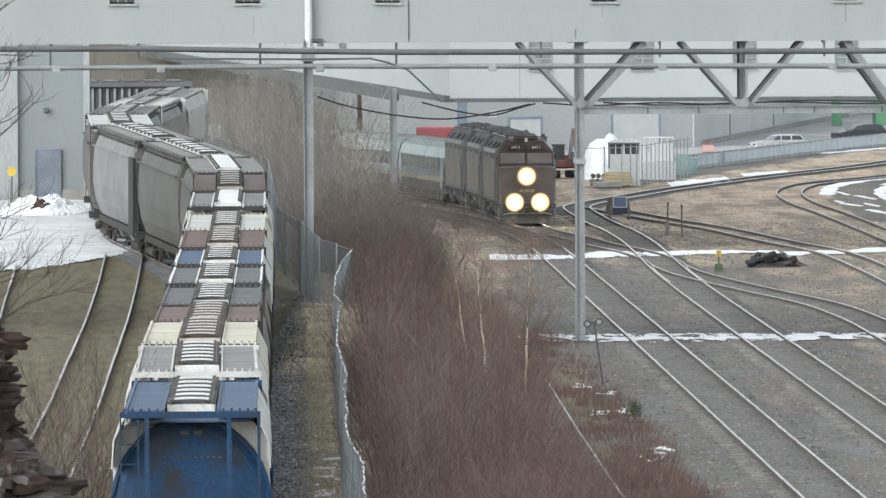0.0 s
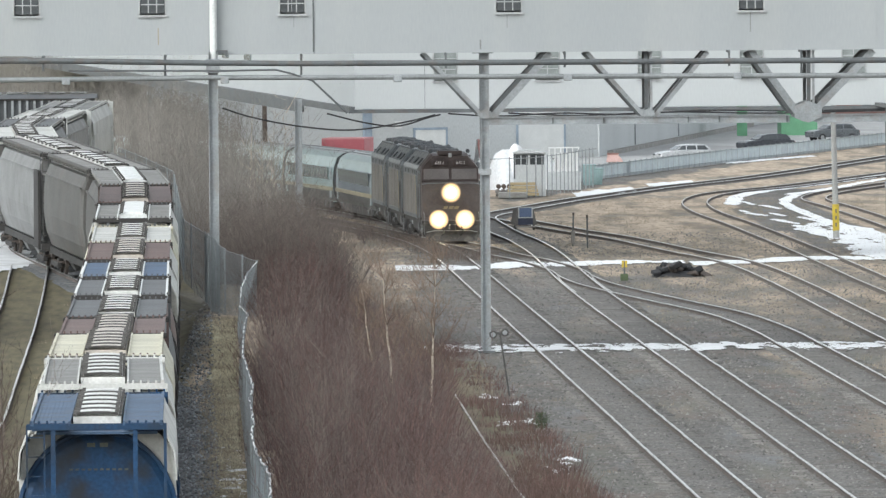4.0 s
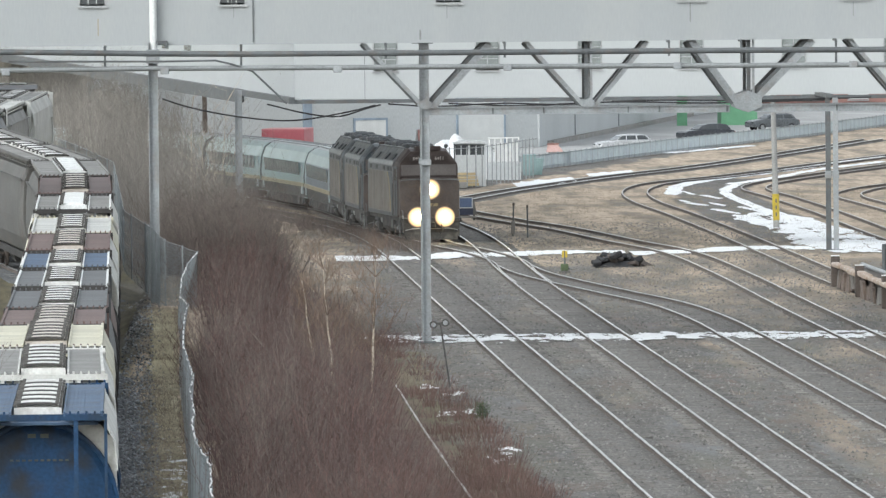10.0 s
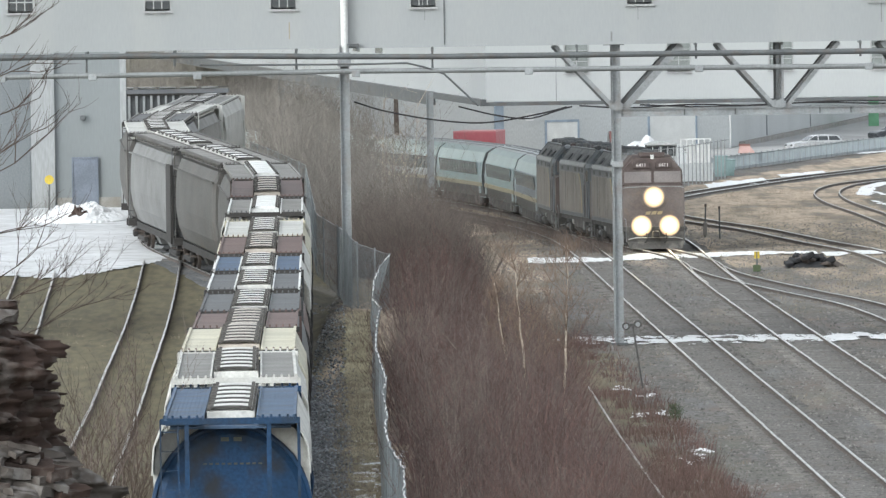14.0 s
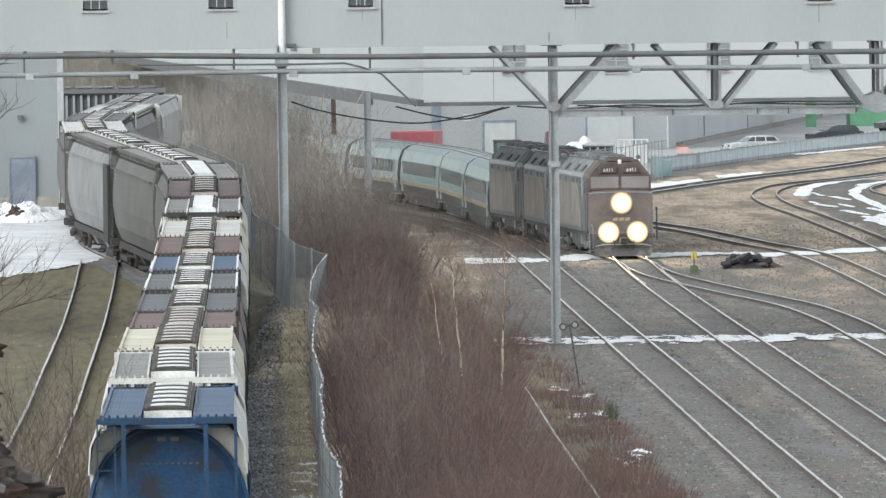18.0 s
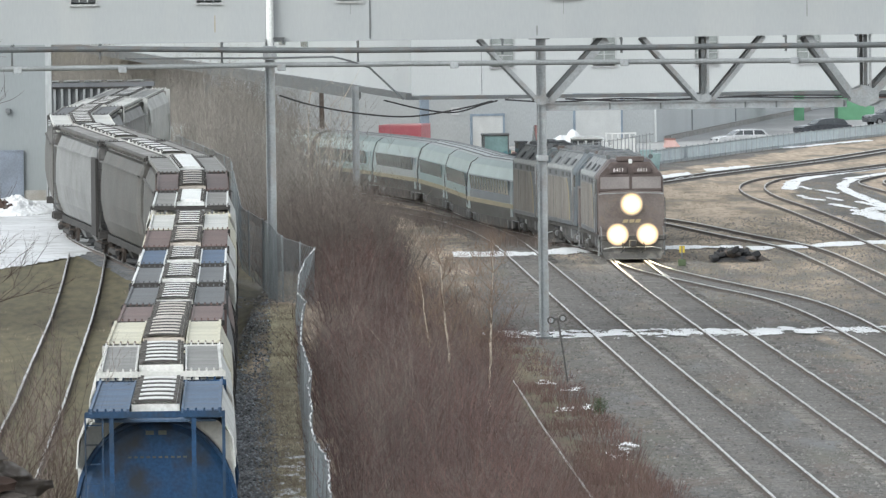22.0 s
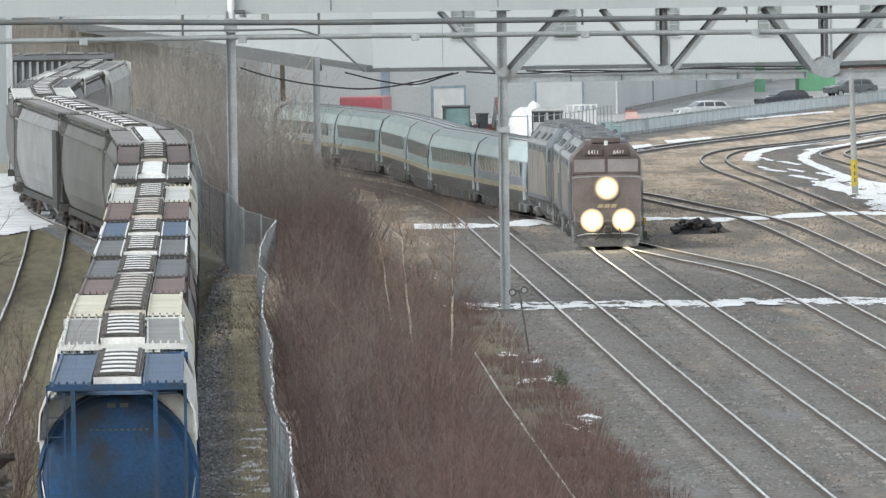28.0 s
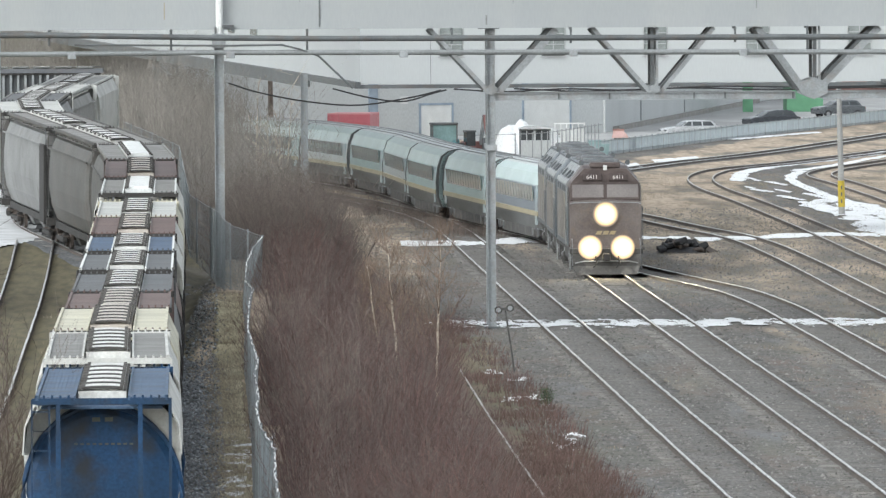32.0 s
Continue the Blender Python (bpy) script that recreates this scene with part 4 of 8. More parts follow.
def hopper_car(s_front, body, top, hatch_mat, label, board=None, end_mat=None, style=0):
    """A cylindrical-sided covered hopper, 17.2 m long; its near end is at y = 0 and it reaches along +y."""
    L = 17.2
    g = thing("hopper_car", label, "hopper car", group="grain hopper cars")
    board = board or top
    end_mat = end_mat or body
    boxy = style == 2
    if boxy:
        cut = [(0.85, 1.05), (1.2, 1.25), (1.42, 1.75), (1.53, 2.4), (1.52, 3.1), (1.46, 3.7), (1.25, 4.12), (0.5, 4.19)]
        secs = [[(sx * x * k, y, z) for sx in (1, -1) for x, z in (cut if sx > 0 else cut[::-1])] for y, k in ((1.3, 0.9), (1.6, 0.97), (2.2, 1.0), (L - 2.2, 1.0), (L - 1.6, 0.97), (L - 1.3, 0.9))]
        part("roof_lip", boxes((-1.5, -1.44, 1.2, L - 1.2, 3.72, 3.77), (1.44, 1.5, 1.2, L - 1.2, 3.72, 3.77)), body, g)
    else:
        secs = [hopper_section(1.5, 0.93, 3.9), hopper_section(1.9, 0.99), hopper_section(3.2, 1.0), hopper_section(L - 3.2, 1.0), hopper_section(L - 1.9, 0.99), hopper_section(L - 1.5, 0.93, 3.9)]
    part("body", recalc(loft(bmesh.new(), secs)), body, g)
    # round-headed end sheets
    for y, s in () if boxy else ((1.25, -1), (L - 1.25, 1)):
        bm = bmesh.new()
        ring = [(1.5 * math.cos(a), y, 2.55 + 1.78 * math.sin(a)) for a in [math.pi * k / 18 for k in range(19)]]
        low = [(-1.3, y, 1.3), (1.3, y, 1.3)]
        front = ring + low
        back = [(p[0], y - s * 0.4, p[2]) for p in front]
        loft(bm, [front, back])
        part("end_sheet", recalc(bm), end_mat, g)
        bm = bmesh.new()
        tube(bm, [(1.55 * math.cos(a), y, 2.5 + 1.72 * math.sin(a)) for a in [math.pi * k / 18 for k in range(-2, 21)]], 0.055, 5)
        part("end_flange", bm, HOP_DARK if end_mat not in (H_BLUE_END, H_WHITE) else end_mat, g)
        part("end_dome", recalc(loft(bmesh.new(), [[(r * 1.5 * math.cos(a), y + s * b, 2.62 + r * 1.6 * math.sin(a)) for a in [math.tau * k / 28 for k in range(28)]] for r, b in ((0.98, 0.003), (0.9, 0.05), (0.6, 0.1), (0.2, 0.125))])), end_mat, g)
        part("centre_post", boxes((-0.035, 0.035, min(y - s * 1.2, y - s * 1.13), max(y - s * 1.2, y - s * 1.13), 3.55, 4.3)), end_mat, g)
    if boxy and end_mat is H_GREY:
        # black sheets added to show the shaded gap to the next car
        for sx in (-1, 1):
            part("end_bracket", boxes((sx * 1.42 - 0.06, sx * 1.42 + 0.06, -0.25, 1.5, 1.0, 3.8)), HOP_DARK, g, "black sheet for the dark gap between cars")
    part("roof_sheet", boxes((-1.18, 1.18, 0.55, L - 1.7, 4.19, 4.24)), top, g)
    # running boards of long slats on both sides of the hatches
    for sx in (-1, 1):
        bm = bmesh.new()
        if board in (H_BLUE, H_SILVER, H_WHITE):
            for k in range(9):
                x = sx * (0.56 + k * 0.078)
                box(bm, x - 0.034, x + 0.034, 0.1, L - 1.5, 4.43, 4.438)
        else:
            box(bm, sx * 0.89 - 0.36, sx * 0.89 + 0.36, 0.1, L - 1.5, 4.43, 4.438)
        box(bm, sx * 0.87 - 0.35, sx * 0.87 + 0.35, 0.1, L - 1.5, 4.40, 4.428)
        for y in np.arange(0.3, L - 1.5, 1.5):
            box(bm, sx * 0.9 - 0.36, sx * 0.9 + 0.36, y - 0.03, y + 0.03, 4.27, 4.397)
        part("running_board", bm, board, g)
        part("board_edge", boxes((sx * 1.255 - 0.03, sx * 1.255 + 0.03, 0.0, L - 1.5, 4.38, 4.48), (sx * 0.53 - 0.02, sx * 0.53 + 0.02, 0.0, L - 1.5, 4.38, 4.47)), top if style != 1 else WHITE, g)
    if body is H_WHITE or body is H_CREAM:
        for sx in (-1, 1):
            part("shoulder_sheet", recalc(loft(bmesh.new(), [[(sx * 1.29, yy, 4.34), (sx * 1.52, yy, 3.85), (sx * 1.56, yy, 3.3), (sx * 1.53, yy, 3.3), (sx * 1.49, yy, 3.84), (sx * 1.27, yy, 4.31)] for yy in (0.35, L - 1.6)])), body, g)
        for y, q in ((1.34, 0.04), (L - 1.38, 0.04)):
            part("end_frame_sheet", recalc(loft(bmesh.new(), [[(-1.5, w, 2.5), (1.5, w, 2.5), (1.54, w, 3.3), (1.45, w, 3.9), (1.22, w, 4.17), (-1.22, w, 4.17), (-1.45, w, 3.9), (-1.54, w, 3.3)] for w in (y, y + q)])), body, g)
    # solid dark slab added at the far end, as shade in the gap
    part("end_walkway", boxes((-1.25, 1.25, L - 1.46, L - 0.15, 4.345, 4.375)), HOP_DARK, g, "dark slab for the shaded gap between cars")
    # dark plate added over the joint, as shade between the hatch rows
    if top in (H_GREY, H_BROWN, H_TAUPE):
        part("crossover_board", boxes((-0.46, 0.46, L - 1.5, L + 0.3, 4.5, 4.53)), HOP_DARK, g, "dark plate for the black gap between cars")
    # end platforms with studded rails
    for y, s in ((0.0, 1), (L, -1)):
        bm = boxes((-1.36, 1.36, min(y, y + s * 0.12), max(y, y + s * 0.12), 4.3, 4.42))
        # dark on most cars: the joint's shadow line put into the beam colour
        part("end_beam", bm, end_mat if end_mat in (H_BLUE_END, H_WHITE, H_CREAM) else HOP_DARK, g)
        bm = bmesh.new()
        for k in range(17):
            x = -1.28 + k * 0.16
            if abs(x) > 0.5:
                box(bm, x - 0.02, x + 0.02, y + s * 0.02 - 0.02, y + s * 0.02 + 0.02, 4.42, 4.48)
        tagged(part("stud_strip", bm, end_mat, g), kind="stuff")
        for x in (-0.85, 0.75):
            part("end_post", boxes((x - 0.045, x + 0.045, min(y + s * 0.02, y + s * 0.12), max(y + s * 0.02, y + s * 0.12), 1.2, 4.3)), end_mat, g)
        bm = bmesh.new()
        for x in (-1.36, -1.02):
            box(bm, x - 0.016, x + 0.016, y + s * 0.05 - 0.016, y + s * 0.05 + 0.016, 1.2, 4.4)
        for z in np.arange(1.5, 4.3, 0.38):
            box(bm, -1.36, -1.02, y + s * 0.05 - 0.012, y + s * 0.05 + 0.012, z - 0.012, z + 0.012)
        part("ladder", bm, end_mat, g)
        part("corner_post", boxes((1.3, 1.36, y + s * 0.06 - 0.03, y + s * 0.06 + 0.03, 1.2, 4.4)), end_mat, g)
        part("end_sill", boxes((-1.45, 1.45, min(y, y + s * 0.3), max(y, y + s * 0.3), 0.95, 1.2)), HOP_DARK, g)
        part("coupler", boxes((-0.15, 0.15, y - s * 0.45 - 0.1, y - s * 0.45 + 0.35, 0.75, 1.0), bevel=0.04), HOP_DARK, g)
    # hatch trough with its row of covers; a raised dark strip paints the gap before each
    part("hatch_coaming", boxes((-0.47, 0.47, 1.7, L - 1.7, 4.24, 4.5)), hatch_mat, g)
    n = 6
    ln = (L - 3.4) / n
    for k in range(n):
        y0 = 1.7 + ln * k + 0.2
        y1 = y0 + ln - 0.4
        bm = bmesh.new()
        prof = [(-0.41, 4.5), (-0.40, 4.55), (-0.22, 4.568), (0.0, 4.574), (0.22, 4.568), (0.40, 4.55), (0.41, 4.5)]
        loft(bm, [[(x, y0, z) for x, z in prof], [(x, y1, z) for x, z in prof]])
        c = part("hatch_cover", recalc(bm), hatch_mat, g)
        pr = [(x * 1.03, z + 0.02) for x, z in prof[1:-1]] + [(x, z - 0.02) for x, z in prof[1:-1]][::-1]
        if hatch_mat is not WHITE:
            part("batten", recalc(loft(bmesh.new(), [[(x, yb, z) for x, z in pr] for yb in (y0 - 0.2, y0 + 0.1)])), LATCH_GAP, c, "dark strip for the shaded gap")
    bm = bmesh.new()
    for y in np.arange(1.8, L - 1.7, 1.5):
        for sx in (-1, 1):
            box(bm, sx * 0.445 - 0.03, sx * 0.445 + 0.03, y - 0.14, y + 0.14, 4.503, 4.555)
    for y in np.arange(1.75, L - 1.75, 0.9):
        for sx in (-1, 1):
            box(bm, sx * 0.375 - 0.035, sx * 0.375 + 0.035, y - 0.11, y + 0.11, 4.53, 4.588)
    tagged(part("latch_strip", bm, LATCH_GAP, g), kind="stuff")
    e = 1.05 if boxy else 1.38
    part("side_sill", boxes((-e - 0.12, -e, 1.0, L - 1.0, 0.9, 1.15), (e, e + 0.12, 1.0, L - 1.0, 0.9, 1.15)), HOP_DARK, g)
    for y in (4.2, 8.6, 13.0):
        bm = loft(bmesh.new(), [[(-1.2, y - 1.9, 1.6), (1.2, y - 1.9, 1.6), (1.2, y + 1.9, 1.6), (-1.2, y + 1.9, 1.6)], [(-0.5, y - 0.5, 0.35), (0.5, y - 0.5, 0.35), (0.5, y + 0.5, 0.35), (-0.5, y + 0.5, 0.35)]])
        part("hopper_chute", recalc(bm), body, g)
    for y in (2.3, L - 2.3):
        truck(g, y)
    return g


L1_LINE = smooth_path(TRACK_L1, 0.5)
L1_S = np.r_[0, np.cumsum(np.hypot(*np.diff(L1_LINE, axis=0).T))]


def on_line(line, s_of, s):
    return np.array([np.interp(s, s_of, line[:, 0]), np.interp(s, s_of, line[:, 1])])


def place_on(line, s_of, s0, length, back=True):
    """The pose of a car whose near end is at s0 and whose far end lies further along the line."""
    a, b = on_line(line, s_of, s0 + 2.3), on_line(line, s_of, s0 + length - 2.3)
    d = (b - a) / np.linalg.norm(b - a)
    o = a - d * 2.3
    za, zb = float(level(*a)), float(level(*b))
    slope = (zb - za) / (length - 4.6)
    return pose(o[0], o[1], za - slope * 2.3, 0, 0, math.degrees(math.atan2(d[1], d[0])) - 90) @ pose(0, 0, 0, math.degrees(math.atan(slope)))


HOPPERS = ((H_WHITE, H_BLUE, "blue-topped grain hopper car with a deep blue round end", H_BLUE, H_BLUE_END, 0),
           (H_WHITE, H_WHITE, "white grain hopper car with grey slatted roof boards", H_SILVER, H_WHITE, 0),
           (H_CREAM, H_CREAM, "cream grain hopper car with rusty ends", H_CREAM, H_BROWN, 0),
           (H_BROWN, H_BROWN, "oxide brown grain hopper car", H_BROWN, H_BROWN, 0),
           (H_GREY, H_GREY, "dark grey grain hopper car", H_GREY, H_GREY, 0),
           (H_BROWN, H_GREY, "brown-sided grain hopper car with a grey roof", H_GREY, H_GREY, 1),
           (H_WHITE, H_BLUE, "white-sided grain hopper car with blue roof boards", H_BLUE, H_GREY, 1),
           (H_WHITE, H_BROWN, "white-sided grain hopper car with a brown roof", H_BROWN, H_BROWN, 0),
           (H_CREAM, H_WHITE, "off-white grain hopper car", H_WHITE, H_CREAM, 0),
           (H_WHITE, H_SILVER, "grey-roofed grain hopper car", H_SILVER, H_GREY, 1),
           (H_BROWN, H_BROWN, "brown-roofed grain hopper car", H_BROWN, H_BROWN, 0),
           (H_TAUPE, H_SILVER, "dull grey-brown grain hopper car with a pale roof", H_SILVER, H_TAUPE, 2),
           (H_TAUPE, H_TAUPE, "grey-brown grain hopper car on the curve", H_SILVER, H_TAUPE, 2),
           (H_STEEL, H_TAUPE, "weathered silver grain hopper car on the curve", H_SILVER, H_GREY, 2),
           (H_TAUPE, H_WHITE, "grey grain hopper car with pale roof boards behind the curve", H_WHITE, HOP_DARK, 2),
           (H_STEEL, H_SILVER, "grey grain hopper car beside the silo", H_GREY, H_TAUPE, 2),
           (H_SILVER, H_WHITE, "pale grain hopper car with a white roof beside the silo", H_WHITE, H_WHITE, 2),
           (H_WHITE, H_WHITE, "white-ended grain hopper car beside the silo", H_SILVER, H_WHITE, 2))


CAR_LETTER = mat("faded yellow lettering", (0.11, 0.115, 0.09), (0.06, 0.07, 0.07), 0.7)


def raise_body(car, dz):
    """A taller build of car: all that stands above the sill is drawn up by dz at the roof."""
    for ob in [*car.children, *[q for c in car.children for q in c.children]]:
        if "bogie" in ob.name or "wheelset" in ob.name:
            continue
        for v in ob.data.vertices:
            v.co.z += dz * max(0.0, v.co.z - 1.0) / 3.4


TALLER = (0, 0.15, 0.15, 0, 0, 0.08, 0.15, 0.19, 0.18, 0.43, 0.5, 0.5, 0.45, 0.42, 0.38, 0.28, 0.2, 0.12)


def hopper_string():
    s = float(np.interp(216.7, L1_LINE[:, 1], L1_S))
    for (body, top, label, board, end, style), dz in zip(HOPPERS, TALLER):
        car = hopper_car(round(s), body, top, WHITE if label in ("grey-roofed grain hopper car", "dull grey-brown grain hopper car with a pale roof") else HATCH_TAN if top in (H_BROWN, H_CREAM) else HATCH, label, board, end, style)
        car.matrix_world = place_on(L1_LINE, L1_S, s, 17.2)
        if body is H_WHITE and end is H_BLUE_END:
            for k in range(10):
                part("lettering_bar", boxes((-0.55 + k * 0.12, -0.48 + k * 0.12, 1.12, 1.24, 3.465, 3.5)), CAR_LETTER, car, "illegible faded lettering")
            for x in (-0.2, 0.05):
                part("lettering_bar", boxes((x, x + 0.16, 1.16, 1.246, 3.92, 4.0)), CAR_LETTER, car, "illegible yellow figures")
        if end is H_WHITE and style == 2:
            part("end_column", boxes((1.34, 1.5, 16.85, 17.1, 1.0, 4.4)), H_WHITE, car, "white end column")
        raise_body(car, dz)
        s += 18.1


hopper_string()
ribbed_car()


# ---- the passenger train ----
def lamp_halo():
    """A disc added round each lamp: painted bloom, hot at heart, fading warm outward."""
    m = glow("painted lamp halo", (1.0, 0.62, 0.26), 1.0)
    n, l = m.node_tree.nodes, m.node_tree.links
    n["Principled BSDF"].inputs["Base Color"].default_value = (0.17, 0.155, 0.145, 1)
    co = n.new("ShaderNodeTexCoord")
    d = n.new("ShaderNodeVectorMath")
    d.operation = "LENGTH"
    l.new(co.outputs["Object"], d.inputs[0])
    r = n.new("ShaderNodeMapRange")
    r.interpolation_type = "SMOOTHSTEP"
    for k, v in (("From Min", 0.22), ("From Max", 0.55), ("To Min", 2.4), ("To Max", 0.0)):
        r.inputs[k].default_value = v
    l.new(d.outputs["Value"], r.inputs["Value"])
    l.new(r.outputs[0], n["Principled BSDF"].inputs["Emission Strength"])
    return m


LOCO_GREY = mat("dark blue-grey locomotive paint", (0.16, 0.178, 0.195), (0.105, 0.118, 0.13), 0.45, 0.1, scale=4, stain=(0.19, 0.17, 0.15), stain_amount=0.5)
LOCO_SIDE = mat("dusty taupe side panel", (0.276, 0.26, 0.236), (0.204, 0.192, 0.174), 0.5, 0.0, scale=5, stretch=(1, 1, 0.6), stain=(0.15, 0.122, 0.10), stain_amount=0.75)
LOCO_ROOF = mat("pale grey hood", (0.281, 0.292, 0.3), (0.176, 0.184, 0.191), 0.4, 0.1, scale=8, stain=(0.11, 0.11, 0.11), stain_amount=0.6)
LOCO_FRONT = mat("grimy brown-grey nose paint", (0.185, 0.158, 0.147), (0.125, 0.103, 0.095), 0.5, 0.0, scale=6, stain=(0.18, 0.14, 0.108), stain_amount=0.55, spec=0.3)
LOCO_BROW = mat("dark brown brow paint", (0.118, 0.092, 0.085), (0.082, 0.064, 0.06), 0.5, 0.0, scale=5, stain=(0.16, 0.13, 0.12), stain_amount=0.5, spec=0.3)
LOCO_EDGE = mat("pale worn trim and painted highlights", (0.38, 0.39, 0.39), (0.25, 0.26, 0.26), 0.4, 0.2, scale=6, stain=(0.15, 0.14, 0.13), stain_amount=0.5)
LOCO_OCHRE = mat("faded ochre sweep", (0.4, 0.32, 0.176), (0.336, 0.272, 0.16), 0.5, scale=4, stain=(0.3, 0.26, 0.2), stain_amount=0.5)
LOCO_GEAR = mat("dusty grey roof gear", (0.20, 0.205, 0.21), (0.14, 0.145, 0.15), 0.6, stain=(0.09, 0.085, 0.08), stain_amount=0.5)
LOCO_TEAL = mat("dusty slate-blue panel", (0.105, 0.13, 0.15), (0.07, 0.088, 0.10), 0.45, scale=5, stain=(0.17, 0.155, 0.14), stain_amount=0.5)
CAR_SILVER = mat("fluted silver car side", (0.52, 0.565, 0.58), (0.45, 0.49, 0.505), 0.4, 0.1, scale=2, stretch=(1, 0.3, 1))
CAR_TEAL = mat("pale teal car side", (0.42, 0.54, 0.55), (0.36, 0.465, 0.475), 0.4, 0.2, scale=2)
CAR_ROOF = mat("ribbed grey car roof", (0.64, 0.67, 0.68), (0.55, 0.58, 0.59), 0.5, 0.3)
CAR_PALE = mat("pale teal-white shoulder paint", (0.52, 0.62, 0.615), (0.45, 0.545, 0.54), 0.4, scale=2)
# pale blotches in the glass colour stand for reflections
CAR_GLASS = mat("grey-green glass with painted reflections", (0.085, 0.105, 0.115), (0.42, 0.46, 0.46), 0.1, scale=9, bump=0.0)
CAR_DARK = mat("dark blotchy lower side", (0.165, 0.17, 0.168), (0.105, 0.107, 0.105), 0.6, 0.0, scale=3, stretch=(1, 0.3, 1), stain=(0.09, 0.087, 0.083), stain_amount=0.6)
CAR_BLUE = mat("dull blue-grey car side", (0.45, 0.53, 0.55), (0.39, 0.46, 0.48), 0.4, 0.1)
CAR_RIB = mat("grey roof rib", (0.30, 0.31, 0.32), (0.24, 0.25, 0.26), 0.5)
CAR_SLATE = mat("slate blue-grey car side", (0.27, 0.31, 0.355), (0.22, 0.255, 0.295), 0.4, 0.1, scale=2)
CAR_YELLOW = mat("ochre stripe", (0.43, 0.38, 0.26), (0.36, 0.315, 0.21), 0.45)
BOGIE = mat("dusty black running gear", (0.085, 0.082, 0.078), (0.055, 0.053, 0.05), 0.8, scale=6, stain=(0.2, 0.19, 0.175), stain_amount=0.5)
# the sky's reflection is put into the screen's pale base colour
SKY_SCREEN = mat("sky-pale windscreen", (0.29, 0.265, 0.255), (0.215, 0.195, 0.19), 0.12, scale=3, bump=0.0)
LOCO_BOARD = mat("dark number board", (0.10, 0.075, 0.07), None, 0.5)
HEADLAMP = glow("headlamp", (1.0, 0.80, 0.48), 90.0)
LAMP_HALO = lamp_halo()
# pale figures with a little emission of their own
NUMBER_WHITE = glow("number figures with slight emission", (0.62, 0.58, 0.55), 0.06)


def loco_section(y, w=1.5, top=4.62, chamfer=0.62, base=1.25):
    return [(w, y, base), (w, y, 3.75), (w - 0.08, y, 3.95), (w - chamfer, y, top), (-w + chamfer, y, top), (-w + 0.08, y, 3.95), (-w, y, 3.75), (-w, y, base)]


def loco_bogie(g, y):
    """A two-axle power bogie: cranked side frames, axle boxes, coil springs, brake cylinder."""
    t = truck(g, y, 0.5, axle=1.37)
    for sx in (-1, 1):
        ring = [(-1.95, 0.62), (-1.7, 0.5), (-1.0, 0.5), (-0.7, 0.36), (0.7, 0.36), (1.0, 0.5), (1.7, 0.5), (1.95, 0.62), (1.95, 0.84), (0.9, 0.88), (0.6, 0.74), (-0.6, 0.74), (-0.9, 0.88), (-1.95, 0.84)]
        part("side_frame", recalc(loft(bmesh.new(), [[(sx * x, y + a, b) for a, b in ring] for x in (1.08, 1.22)])), BOGIE, t)
        for dy in (-1.37, 1.37):
            part("axle_box", boxes((sx * 1.3 - 0.1, sx * 1.3 + 0.1, y + dy - 0.2, y + dy + 0.2, 0.42, 0.82), bevel=0.04), BOGIE, t)
            for k in (-0.34, 0.34):
                part("coil_spring", tube(bmesh.new(), [(sx * 1.2, y + dy + k, 0.86), (sx * 1.2, y + dy + k, 1.08)], 0.09, 8), LOCO_GEAR, t)
        part("brake_cylinder", tube(bmesh.new(), [(sx * 1.3, y - 0.35, 0.68), (sx * 1.3, y + 0.35, 0.68)], 0.13, 10), LOCO_GEAR, t)
        part("sand_pipe", tube(bmesh.new(), [(sx * 1.25, y - 1.9, 1.1), (sx * 1.2, y - 2.0, 0.6), (sx * 0.9, y - 1.95, 0.25)], 0.03, 6), LOCO_EDGE, t)


